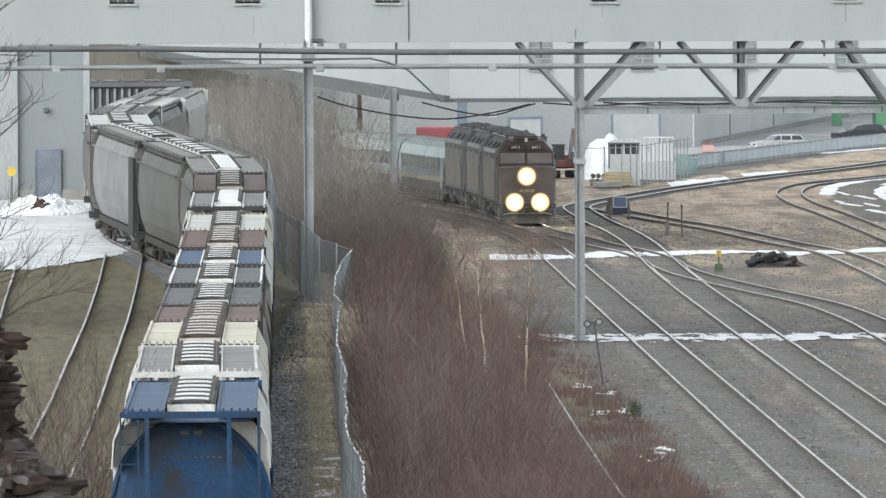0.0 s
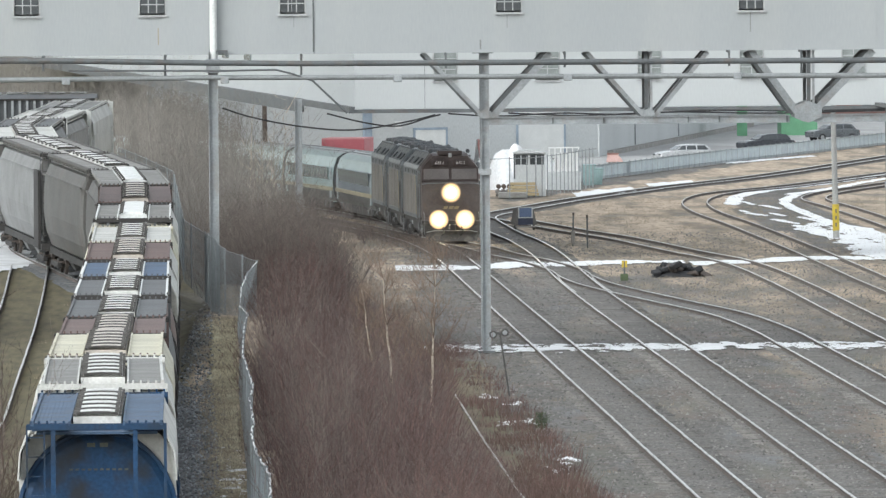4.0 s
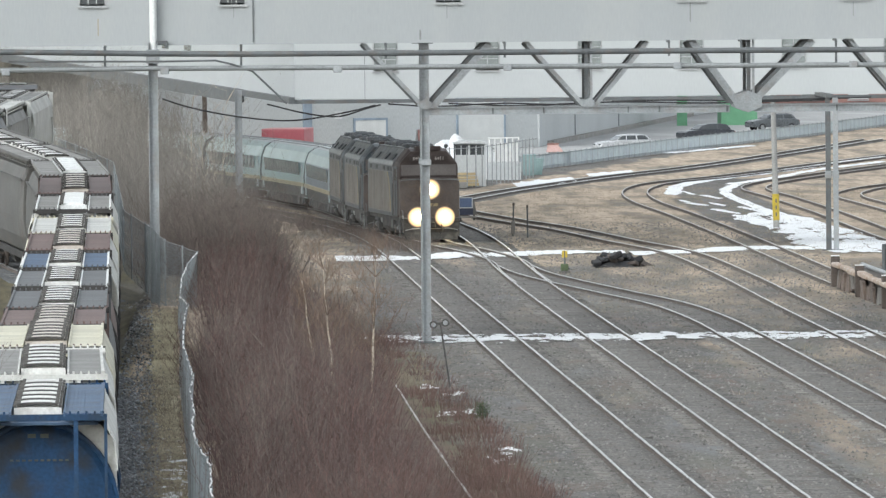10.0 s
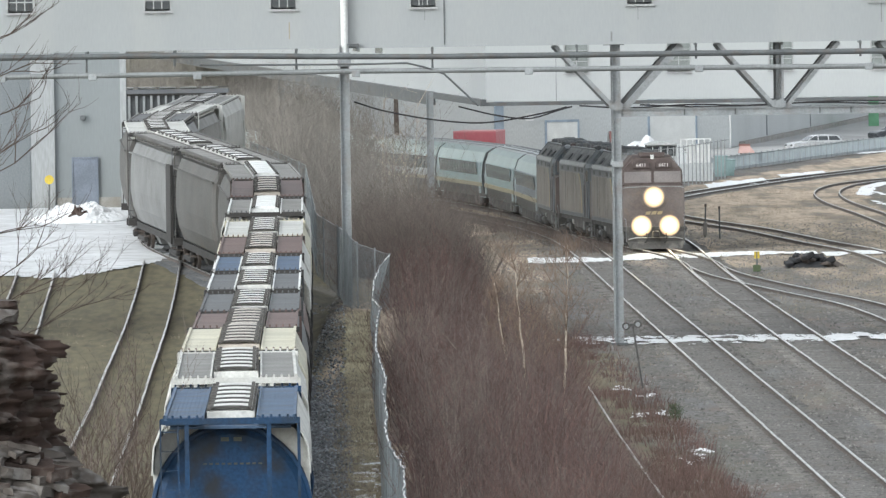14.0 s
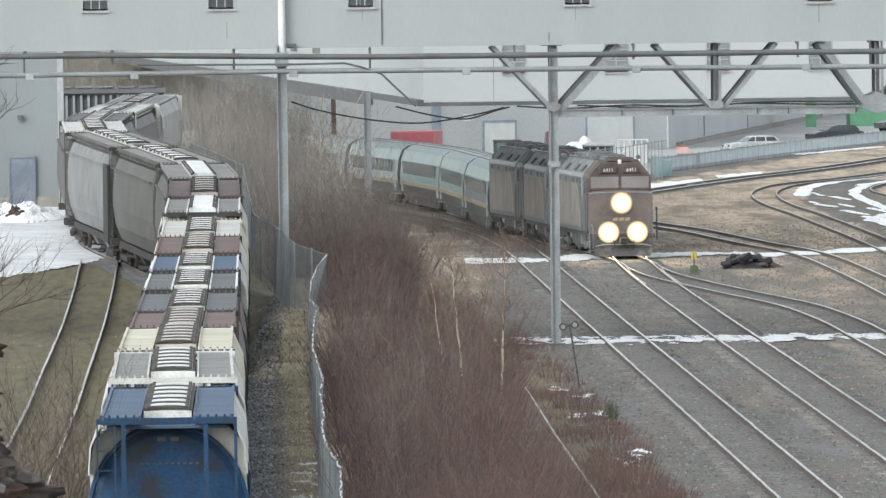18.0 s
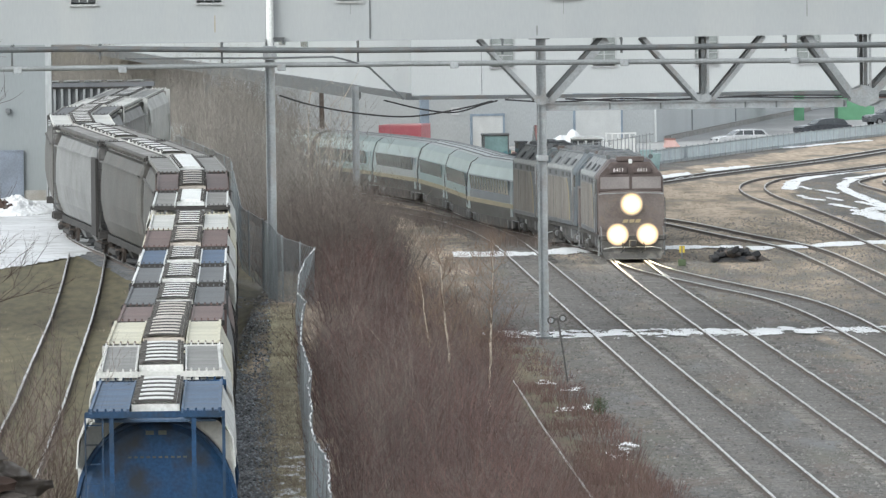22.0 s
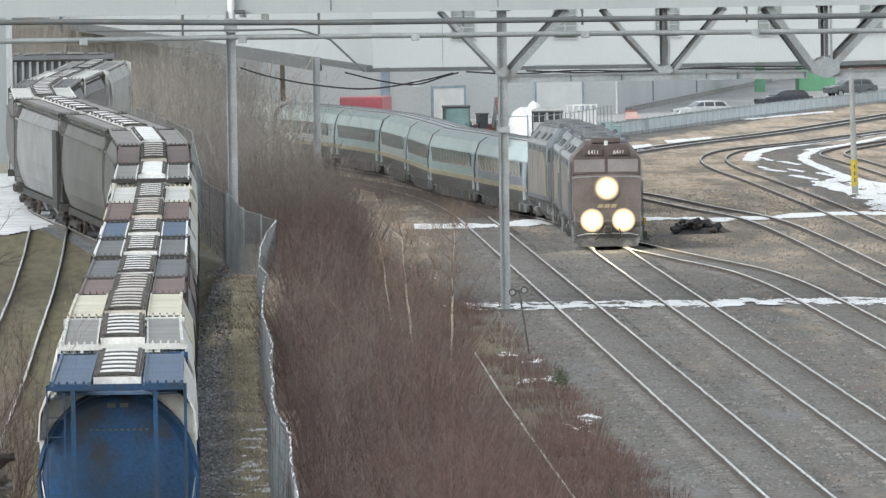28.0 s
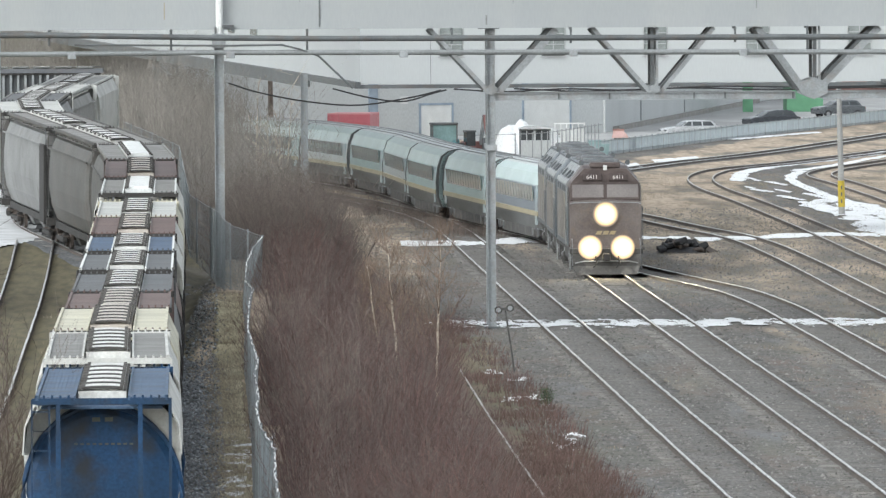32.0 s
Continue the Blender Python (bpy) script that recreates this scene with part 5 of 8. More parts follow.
def locomotive(label, lead):
    """A full-width diesel passenger locomotive, 17 m; its nose looks along -y, the coupler face is at y = 0."""
    g = thing("locomotive", label, "locomotive", group="passenger train")
    L = 17.0
    part("hood", recalc(loft(bmesh.new(), [loco_section(3.9), loco_section(L - 0.5)])), LOCO_ROOF, g)
    for sx in (-1, 1):
        def plate(name, ring, out, material, label="", parent=g):
            """A flat sheet on the side, outlined in (y, z), proud by out."""
            return part(name, recalc(loft(bmesh.new(), [[(sx * (1.5 + e), a, b) for a, b in ring] for e in (-0.004, out)])), material, parent, label)

        def slab(name, y0, y1, z0, z1, out, material, label="", parent=g):
            return plate(name, [(y0, z0), (y1, z0), (y1, z1), (y0, z1)], out, material, label, parent)
        sweep = [(5.1, 1.46), (5.2, 2.1), (5.5, 2.7), (6.0, 3.15), (6.6, 3.42)]
        side = plate("side_panel", [(L - 0.75, 1.46), (L - 0.75, 3.42)] + [(a + 0.5, b) for a, b in sweep[::-1]], 0.02, LOCO_SIDE, "dusty taupe panel")
        plate("colour_sweep", [(a + 0.49, b) for a, b in sweep] + sweep[::-1], 0.022, LOCO_OCHRE, "faded ochre sweep")
        plate("cab_panel", [(3.98, 1.46)] + [(a - 0.01, b) for a, b in sweep] + [(3.98, 3.42)], 0.02, LOCO_TEAL, "dusty blue panel")
        slab("upper_band", 3.98, L - 0.6, 3.44, 3.74, 0.016, LOCO_GREY)
        slab("sill_band", 3.98, L - 0.6, 1.26, 1.445, 0.03, LOCO_GREY)
        for y in (4.6, 6.1, 8.0, 11.6, 14.6):
            slab("side_grille", y, y + 0.8, 3.5, 3.69, 0.03, DARK_STEEL, "dark louvred grille")
        for y in (9.4, 13.4):
            slab("panel_seam", y, y + 0.05, 1.47, 3.41, 0.027, LOCO_GREY, parent=side)
        for y in (8.3, 12.4):
            door = slab("engine_door", y, y + 0.85, 1.55, 3.3, 0.03, LOCO_SIDE, "panelled engine-room door", side)
        slab("rear_edge", L - 0.74, L - 0.66, 1.46, 3.9, 0.03, LOCO_EDGE, "pale edge trim")
        for y in (5.0, 8.3, 12.8):
            part("hood_vent", recalc(loft(bmesh.new(), [[(sx * 1.40, a, 4.03), (sx * 1.16, a, 4.30), (sx * 1.19, a, 4.34), (sx * 1.45, a, 4.06)] for a in (y, y + 0.8)])), DARK_STEEL, g, "dark intake opening")
        part("gutter", recalc(loft(bmesh.new(), [[(sx * 0.86, a, 4.60), (sx * 0.93, a, 4.57), (sx * 0.93, a, 4.64), (sx * 0.86, a, 4.66)] for a in (3.95, L - 0.52)])), LOCO_GREY, g)
        # pale strip: the highlight along the hood edge, put into its colour
        part("eave", recalc(loft(bmesh.new(), [[(sx * 1.48, a, 3.80), (sx * 1.53, a, 3.80), (sx * 1.47, a, 3.97), (sx * 1.42, a, 3.96)] for a in (3.95, L - 0.52)])), LOCO_EDGE, g)
        slab("cab_edge", 3.89, 3.97, 1.3, 3.8, 0.05, LOCO_EDGE, "pale edge trim")
        slab("cab_side", 2.02, 3.88, 1.3, 3.72, 0.008, LOCO_TEAL, "dusty blue cab side")
        slab("cab_side_window", 2.3, 3.3, 3.05, 3.62, 0.012, GLASS)
        slab("cab_door", 3.42, 3.84, 1.4, 3.5, 0.012, LOCO_FRONT)
        for y in (2.1, 3.62):
            part("handrail", tube(bmesh.new(), [(sx * 1.57, y, 1.3), (sx * 1.57, y, 2.9)], 0.022, 6), LOCO_GEAR, g)
        for k in range(3):
            part("cab_step", boxes((sx * 1.4 - 0.12, sx * 1.4 + 0.12, 1.2, 1.75, 0.35 + 0.3 * k, 0.4 + 0.3 * k)), LOCO_GEAR, g)
        part("step_stile", boxes((sx * 1.47 - 0.03, sx * 1.47 + 0.03, 1.14, 1.19, 0.3, 1.25)), LOCO_EDGE, g)
        part("fuel_tank", recalc(loft(bmesh.new(), [[(sx * 0.5, a, 0.36), (sx * 1.15, a, 0.42), (sx * 1.38, a, 0.7), (sx * 1.38, a, 1.22), (sx * 0.5, a, 1.22)] for a in (6.3, 10.6)])), BOGIE, g, "black fuel tank")
        part("air_reservoir", tube(bmesh.new(), [(sx * 1.2, 10.75, 0.95), (sx * 1.2, 11.6, 0.95)], 0.2, 12), LOCO_EDGE, g, "pale dusty air tank")
        part("battery_box", boxes((sx * 1.2 - 0.2, sx * 1.2 + 0.2, 5.35, 6.2, 0.6, 1.22), bevel=0.03), LOCO_GEAR, g)
    # cab: dark brow, wide screen, full-height flat nose
    cab = part("cab", recalc(loft(bmesh.new(), [loco_section(1.45, 1.44, 4.48, 0.56, 3.0), loco_section(2.0, 1.5, 4.6, 0.58, 1.25), loco_section(3.88)])), LOCO_BROW if lead else LOCO_TEAL, g)
    nose = [[(1.42, y, 1.2), (1.47, y + 0.06, 1.4), (1.47, y + 0.06, z), (1.3, y + 0.06, z + 0.06), (0.0, y, z + 0.1), (-1.3, y + 0.06, z + 0.06), (-1.47, y + 0.06, z), (-1.47, y + 0.06, 1.4), (-1.42, y, 1.2)] for y, z in ((0.92, 3.02), (1.2, 3.1), (1.98, 3.14))]
    part("nose", recalc(loft(bmesh.new(), nose)), LOCO_FRONT, g)
    part("belt_crease", recalc(loft(bmesh.new(), [[(x, 0.90 + 0.06 * abs(x) / 1.3, z), (x, 0.96 + 0.06 * abs(x) / 1.3, z + 0.035), (x, 1.0 + 0.06 * abs(x) / 1.3, z)] for x, z in ((-1.46, 3.02), (-1.3, 3.07), (0, 3.11), (1.3, 3.07), (1.46, 3.02))])), LOCO_EDGE, g, "pale worn crease under the screen")
    for x0, x1 in ((-1.36, -0.07), (0.07, 1.36)):
        part("windscreen", boxes((x0, x1, 1.405, 1.435, 3.3, 3.83)), SKY_SCREEN, cab, "sky-pale windscreen half")
    part("screen_frame", boxes((-1.42, 1.42, 1.39, 1.447, 3.84, 3.9), (-1.42, 1.42, 1.39, 1.447, 3.2, 3.29), (-0.055, 0.055, 1.38, 1.447, 3.29, 3.84)), LOCO_BROW if lead else LOCO_GREY, cab)
    for x in (-0.54, 0.54):
        nb = part("number_board", boxes((x - 0.4, x + 0.4, 1.37, 1.447, 3.99, 4.28), bevel=0.02), LOCO_BOARD, cab, "dark number board")
        if lead:
            cu = bpy.data.curves.new("road_number", "FONT")
            cu.body, cu.size, cu.align_x, cu.align_y, cu.extrude = "6411", 0.24, "CENTER", "CENTER", 0.004
            cu.materials.append(NUMBER_WHITE)
            t = new("road_number", cu)
            t.parent = nb
            t.matrix_local = pose(x, 1.36, 4.13, 90)
            tagged(t, "white road number figures")
    part("roof_box", boxes((-0.62, 0.62, 1.5, 2.3, 4.52, 4.74), bevel=0.03), LOCO_BROW, cab, "brown roof box")
    part("roof_marker", boxes((-0.08, 0.08, 1.40, 1.49, 4.42, 4.62), bevel=0.015), WHITE, cab)
    for x in (-0.95, 0.95):
        part("air_horn", recalc(loft(bmesh.new(), [[(x + r * math.cos(a), y, 4.72 + r * math.sin(a)) for a in [k * math.tau / 10 for k in range(10)]] for y, r in ((2.2, 0.11), (2.35, 0.06), (2.9, 0.035))])), DARK_STEEL, cab)
    for k in range(3):
        part("emblem_bar", recalc(loft(bmesh.new(), [[(-0.42 + 0.28 * k + 0.07 * (z > 1.9), y, z) for z in (1.78, 1.93)] + [(-0.2 + 0.28 * k + 0.07 * (z > 1.9), y, z) for z in (1.93, 1.78)] for y in (0.906, 0.93)])), LOCO_OCHRE, g, "plain yellow emblem shape")
    for x, z, r in ((0, 2.62, 0.34), (-0.67, 1.27, 0.31), (0.67, 1.27, 0.31)):
        y = 0.9 if z > 2 else 0.30
        lamp = part("headlight" if z > 2 else "ditch_light", disc(bmesh.new(), (x, y, z), (0, 1, 0), r + 0.1, 0.08, 24), LOCO_GREY, g)
        if lead:
            bm = bmesh.new()
            bmesh.ops.create_uvsphere(bm, u_segments=20, v_segments=10, radius=r * 0.7)
            bmesh.ops.scale(bm, verts=bm.verts, vec=(1, 0.25, 1.08))
            bmesh.ops.translate(bm, verts=bm.verts, vec=(x, y - 0.055, z))
            part("lens", bm, HEADLAMP, lamp, "burning warm white lamp")
            # wider than the housing: the lamp's bloom painted on a disc
            rim = part("reflector", disc(bmesh.new(), (0, 0, 0), (0, 1, 0), r + 0.2, 0.012, 36), LAMP_HALO, lamp, "warm halo disc painted round the lamp")
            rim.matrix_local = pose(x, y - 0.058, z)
    # front sill, pilot, snowplough and underframe
    part("front_sill", boxes((-1.5, 1.5, 0.34, 0.9, 1.0, 1.22), bevel=0.03), BOGIE, g)
    part("pilot", recalc(loft(bmesh.new(), [[(-1.42, 0.35, 1.0), (1.42, 0.35, 1.0), (1.42, 0.95, 1.0), (-1.42, 0.95, 1.0)], [(-1.38, 0.3, 0.5), (1.38, 0.3, 0.5), (1.38, 0.9, 0.5), (-1.38, 0.9, 0.5)], [(-1.25, 0.1, 0.16), (1.25, 0.1, 0.16), (1.25, 0.4, 0.16), (-1.25, 0.4, 0.16)]])), BOGIE, g)
    part("coupler", boxes((-0.16, 0.16, -0.25, 0.4, 0.72, 1.02), bevel=0.04), HOP_DARK, g)
    for x in (-0.45, 0.5):
        part("hose", tube(bmesh.new(), [(x, 0.25, 0.9), (x + 0.05, 0.05, 0.6), (x - 0.1, 0.0, 0.45)], 0.03, 6), RUBBER, g)
    part("uncoupling_lever", tube(bmesh.new(), [(-1.3, 0.22, 0.62), (-0.9, 0.2, 0.7), (0.9, 0.2, 0.7), (1.3, 0.22, 0.62)], 0.025, 6), LOCO_EDGE, g)
    for x in (-1.4, 1.4):
        part("corner_rail", tube(bmesh.new(), [(x, 0.3, 0.5), (x, 0.26, 1.2), (x, 0.45, 1.55), (x, 0.92, 1.6)], 0.025, 6), LOCO_GEAR, g)
    part("underframe", boxes((-1.42, 1.42, 0.95, L - 0.3, 1.05, 1.258)), BOGIE, g)
    part("rear_wall", boxes((-1.35, 1.35, L - 0.5, L - 0.35, 1.25, 4.2)), LOCO_GREY, g)
    # roof equipment
    for y, r, h in ((5.2, 0.5, 0.14), (8.0, 0.62, 0.17), (9.7, 0.62, 0.17), (13.4, 0.6, 0.17)):
        fan = part("roof_fan", disc(bmesh.new(), (0, y, 4.62 + h / 2), (0, 0, 1), r, h, 20), LOCO_GEAR, g)
        part("fan_hub", disc(bmesh.new(), (0, y, 4.64 + h), (0, 0, 1), r * 0.35, 0.05, 12), DARK_STEEL, fan)
        for a in range(6):
            part("fan_guard_bar", beam(bmesh.new(), (0, y, 4.645 + h), (r * 0.95 * math.cos(a * math.tau / 6), y + r * 0.95 * math.sin(a * math.tau / 6), 4.645 + h), 0.03, 0.02), LOCO_GREY, fan)
    for y, wd, ln, h in ((6.2, 1.5, 0.9, 0.12), (11.0, 1.3, 1.6, 0.2), (14.6, 1.5, 1.2, 0.14)):
        hatch = part("roof_hatch", boxes((-wd / 2, wd / 2, y, y + ln, 4.621, 4.64 + h), bevel=0.03), LOCO_GEAR, g)
        for k in range(3):
            yy = y + ln * (0.12 + 0.28 * k)
            part("hatch_slat", boxes((-wd / 2 + 0.06, wd / 2 - 0.06, yy, yy + ln * 0.16, 4.642 + h, 4.67 + h)), LOCO_GREY, hatch)
    part("exhaust_stack", boxes((-0.3, 0.3, 12.75, 13.0 - 0.3 + 0.35, 4.621, 4.9), bevel=0.03), DARK_STEEL, g)
    for y in (4.0, 6.9, 10.4, 12.2):
        part("roof_seam", recalc(loft(bmesh.new(), [[(x * 1.006, yy, 4.4 + (z - 4.4) * 1.03 if z > 4.4 else z) for x, yy, z in loco_section(k)] for k in (y, y + 0.09)])), LOCO_GREY, g)
    part("end_frame", recalc(loft(bmesh.new(), [[(x * 1.02, yy, 4.4 + (z - 4.4) * 1.14 if z > 4.4 else z) for x, yy, z in loco_section(k)] for k in (L - 0.66, L - 0.49)])), LOCO_GREY, g, "dark end frame")
    for y in (3.0, 13.8):
        loco_bogie(g, y)
    return g


def car_section(y, k=1.0):
    pts = [(1.25, 0.75), (1.45, 1.3), (1.50, 2.0), (1.42, 2.75), (1.22, 3.3), (0.85, 3.56), (0.4, 3.66)]
    r = [(x * k, y, z) for x, z in pts]
    return r + [(-x, yy, z) for x, yy, z in r[::-1]]


def coach(label, side_mat):
    """A tilting-profile passenger coach, 25.6 m, from y = 0 along +y."""
    g = thing("passenger_car", label, "passenger car", group="passenger train")
    L = 25.6
    part("body", recalc(loft(bmesh.new(), [car_section(0.0, 0.94), car_section(0.5), car_section(L - 0.5), car_section(L, 0.94)])), side_mat, g)
    part("roof", recalc(loft(bmesh.new(), [[(0.86, y, 3.575), (0.84, y, 3.60), (0.4, y, 3.70), (-0.4, y, 3.70), (-0.84, y, 3.60), (-0.86, y, 3.575)] for y in (0.3, L - 0.3)])), CAR_ROOF, g, "grey ribbed roof")
    for sx in (-1, 1):
        part("shoulder_band", recalc(loft(bmesh.new(), [[(sx * 1.43, y, 2.80), (sx * 1.235, y, 3.33), (sx * 0.88, y, 3.585), (sx * 0.86, y, 3.56), (sx * 1.21, y, 3.3), (sx * 1.40, y, 2.80)] for y in (0.55, L - 0.55)])), CAR_PALE, g, "pale teal-white shoulder")
    for x in (-0.62, -0.2, 0.2, 0.62):
        part("roof_rib", boxes((x - 0.03, x + 0.03, 0.4, L - 0.4, 3.66, 3.74 if abs(x) < 0.5 else 3.70)), CAR_RIB, g)
    for sx in (-1, 1):
        lean = math.degrees(math.atan2(0.08, 0.75))
        n = 14
        w = (L - 5.2) / n
        for k in range(n):
            y = 2.6 + w * k
            bm = boxes((-0.012, 0.022, 0.14, w - 0.14, 0, 0.74), bevel=0.008)
            wd = part("window", bm, CAR_GLASS, g)
            wd.matrix_local = pose(sx * 1.482, y, 2.03, 0, -sx * lean, 0) if sx > 0 else pose(-1.482, y + w, 2.03, 0, lean, 180)
        part("stripe", boxes((sx * 1.475 - 0.05, sx * 1.475 + 0.05, 0.6, L - 0.6, 1.41, 1.62)), CAR_YELLOW, g, "ochre yellow stripe")
        part("skirt", boxes((sx * 1.27 - 0.04, sx * 1.27 + 0.04, 4.5, L - 4.5, 0.35, 0.8)), BOGIE, g)
        for y in (1.1, L - 2.0):
            part("door", boxes((sx * 1.47 - 0.03, sx * 1.47 + 0.03, y, y + 0.85, 1.0, 2.75)), CAR_BLUE, g)
    for y in (0.0, L - 0.16):
        part("end_band", recalc(loft(bmesh.new(), [[(x * 1.02, yy, z if z < 3 else z + 0.03) for x, _, z in car_section(0)] for yy in (y, y + 0.16)])), DARK_STEEL, g)
    for sx in (-1, 1):
        # lower sides darker than the body above the stripe
        part("lower_side", recalc(loft(bmesh.new(), [[(sx * 1.30, y, 0.8), (sx * 1.47, y, 1.3), (sx * 1.485, y, 1.40), (sx * 1.44, y, 1.40), (sx * 1.4, y, 1.2), (sx * 1.25, y, 0.8)] for y in (0.5, L - 0.5)])), CAR_DARK, g, "dark grey lower panel")
    part("diaphragm", boxes((-0.7, 0.7, -0.22, 0.0, 1.0, 3.3), (-0.7, 0.7, L, L + 0.22, 1.0, 3.3)), RUBBER, g)
    part("underfloor_gear", boxes((-1.1, 1.1, 6, 9.5, 0.35, 0.75), (-1.0, 1.0, 11, 16, 0.4, 0.75)), BOGIE, g)
    for y in (3.8, L - 3.8):
        t = truck(g, y, 0.44, BOGIE, 1.25)
        for sx in (-1, 1):
            part("side_frame", boxes((sx * 1.2 - 0.05, sx * 1.2 + 0.05, y - 1.65, y + 1.65, 0.5, 0.72), (sx * 1.2 - 0.05, sx * 1.2 + 0.05, y - 0.5, y + 0.5, 0.36, 0.5)), BOGIE, t)
            for dy in (-1.25, 1.25):
                part("axle_box", boxes((sx * 1.28 - 0.08, sx * 1.28 + 0.08, y + dy - 0.17, y + dy + 0.17, 0.42, 0.78), bevel=0.03), LOCO_GEAR, t)
            part("air_spring", tube(bmesh.new(), [(sx * 1.15, y, 0.72), (sx * 1.15, y, 0.98)], 0.22, 12), LOCO_GEAR, t)
    return g


TRAIN_LINE = smooth_path([p for p in TRACK_B if p[1] < 455] + TRACK_X[1:], 0.5)
TRAIN_S = np.r_[0, np.cumsum(np.hypot(*np.diff(TRAIN_LINE, axis=0).T))]
TRAIN = []
off = 0.0
for k in range(3):
    TRAIN.append((locomotive(("leading " if k == 0 else "trailing ") + "dark grey passenger diesel locomotive" + (" with burning headlights" if k == 0 else ""), k == 0), off, 17.0, 3.0))
    off += 17.35
for k in range(7):
    TRAIN.append((coach("slate grey baggage coach with an ochre stripe" if k == 0 else "silver and teal passenger coach with an ochre stripe", (CAR_SLATE, CAR_TEAL, CAR_TEAL, CAR_SILVER, CAR_TEAL, CAR_SILVER, CAR_TEAL)[k]), off, 25.6, 3.8))
    off += 26.1


# ---- scrub and trees ----
def twigs(name, centres, heights, per, spread, radius, material, seed, parent=None, subs=5, lean=0.35, fine=0):
    """Bare scrub: stems that fan out from each clump, side twigs on them and finer ones on those; each is a thin three-sided spike."""
    r = np.random.default_rng(seed)
    c = np.repeat(np.asarray(centres, float), per, axis=0)
    h = np.repeat(np.asarray(heights, float), per) * r.uniform(0.45, 1.05, len(c))
    a = r.uniform(0, math.tau, len(c))
    out = r.uniform(0, 1, len(c)) ** 0.6
    base = c + np.c_[np.cos(a) * out * spread * 0.5, np.sin(a) * out * spread * 0.5, np.zeros(len(c))]
    k = r.normal(0, lean, (len(c), 2))
    tip = base + np.c_[np.cos(a) * out * lean * h + k[:, 0] * h * 0.35, np.sin(a) * out * lean * h + k[:, 1] * h * 0.35, h]
    B, T, R = [base], [tip], [radius * r.uniform(0.7, 1.3, len(c))]
    for _ in range(subs):
        u = r.uniform(0.2, 0.97, len(c))[:, None]
        p = base + (tip - base) * u
        ln = h * r.uniform(0.12, 0.34, len(c))
        b = r.uniform(0, math.tau, len(c))
        up = r.uniform(0.15, 1.1, len(c))
        q = p + np.c_[np.cos(b) * ln * 0.75, np.sin(b) * ln * 0.75, up * ln]
        B.append(p), T.append(q), R.append(radius * r.uniform(0.4, 0.75, len(c)))
        for _ in range(fine):
            v = r.uniform(0.3, 0.9, len(c))[:, None]
            p2 = p + (q - p) * v
            b2, l2 = r.uniform(0, math.tau, len(c)), ln * r.uniform(0.35, 0.7, len(c))
            B.append(p2), T.append(p2 + np.c_[np.cos(b2) * l2 * 0.8, np.sin(b2) * l2 * 0.8, r.uniform(-0.15, 0.9, len(c)) * l2]), R.append(radius * r.uniform(0.35, 0.6, len(c)))
    B, T, R = np.concatenate(B), np.concatenate(T), np.concatenate(R)[:, None]
    ang = r.uniform(0, math.tau, len(B))
    rings = [B + R * np.c_[np.cos(ang + j * math.tau / 3), np.sin(ang + j * math.tau / 3), np.zeros(len(B))] for j in range(3)]
    v = np.stack([*rings, T], axis=1).reshape(-1, 3)
    f = (np.arange(len(B))[:, None, None] * 4 + np.array([(0, 1, 3), (1, 2, 3), (2, 0, 3)])[None]).reshape(-1, 3)
    ob = new(name, raw_mesh(name, v, f, material))
    if parent:
        ob.parent = parent
    return ob


def scatter(n, inside, box_, seed):
    r = np.random.default_rng(seed)
    out = []
    while len(out) < n:
        x, y = r.uniform(box_[0], box_[1]), r.uniform(box_[2], box_[3])
        if inside(x, y):
            out.append((x, y, float(level(x, y)) - 0.03))
    return np.array(out)


def fence_x(y):
    return float(np.interp(y, [180, 226, 278, 348, 391, 432, 480], [-0.5, -0.85, -1.6, -2.3, -2.6, -2.9, -4.2]))


def scrub_edge(y):
    return float(np.interp(y, [200, 275, 310, 350, 394, 420, 470, 520], [8.6, 7.4, 6.9, 6.2, 5.6, 3.9, 2.4, 0.8]))


def old_rail_x(y):
    return float(np.interp(y, [210, 255, 280, 311, 351, 380, 425], [6.0, 5.55, 5.2, 4.85, 4.5, 5.5, 9.0]))


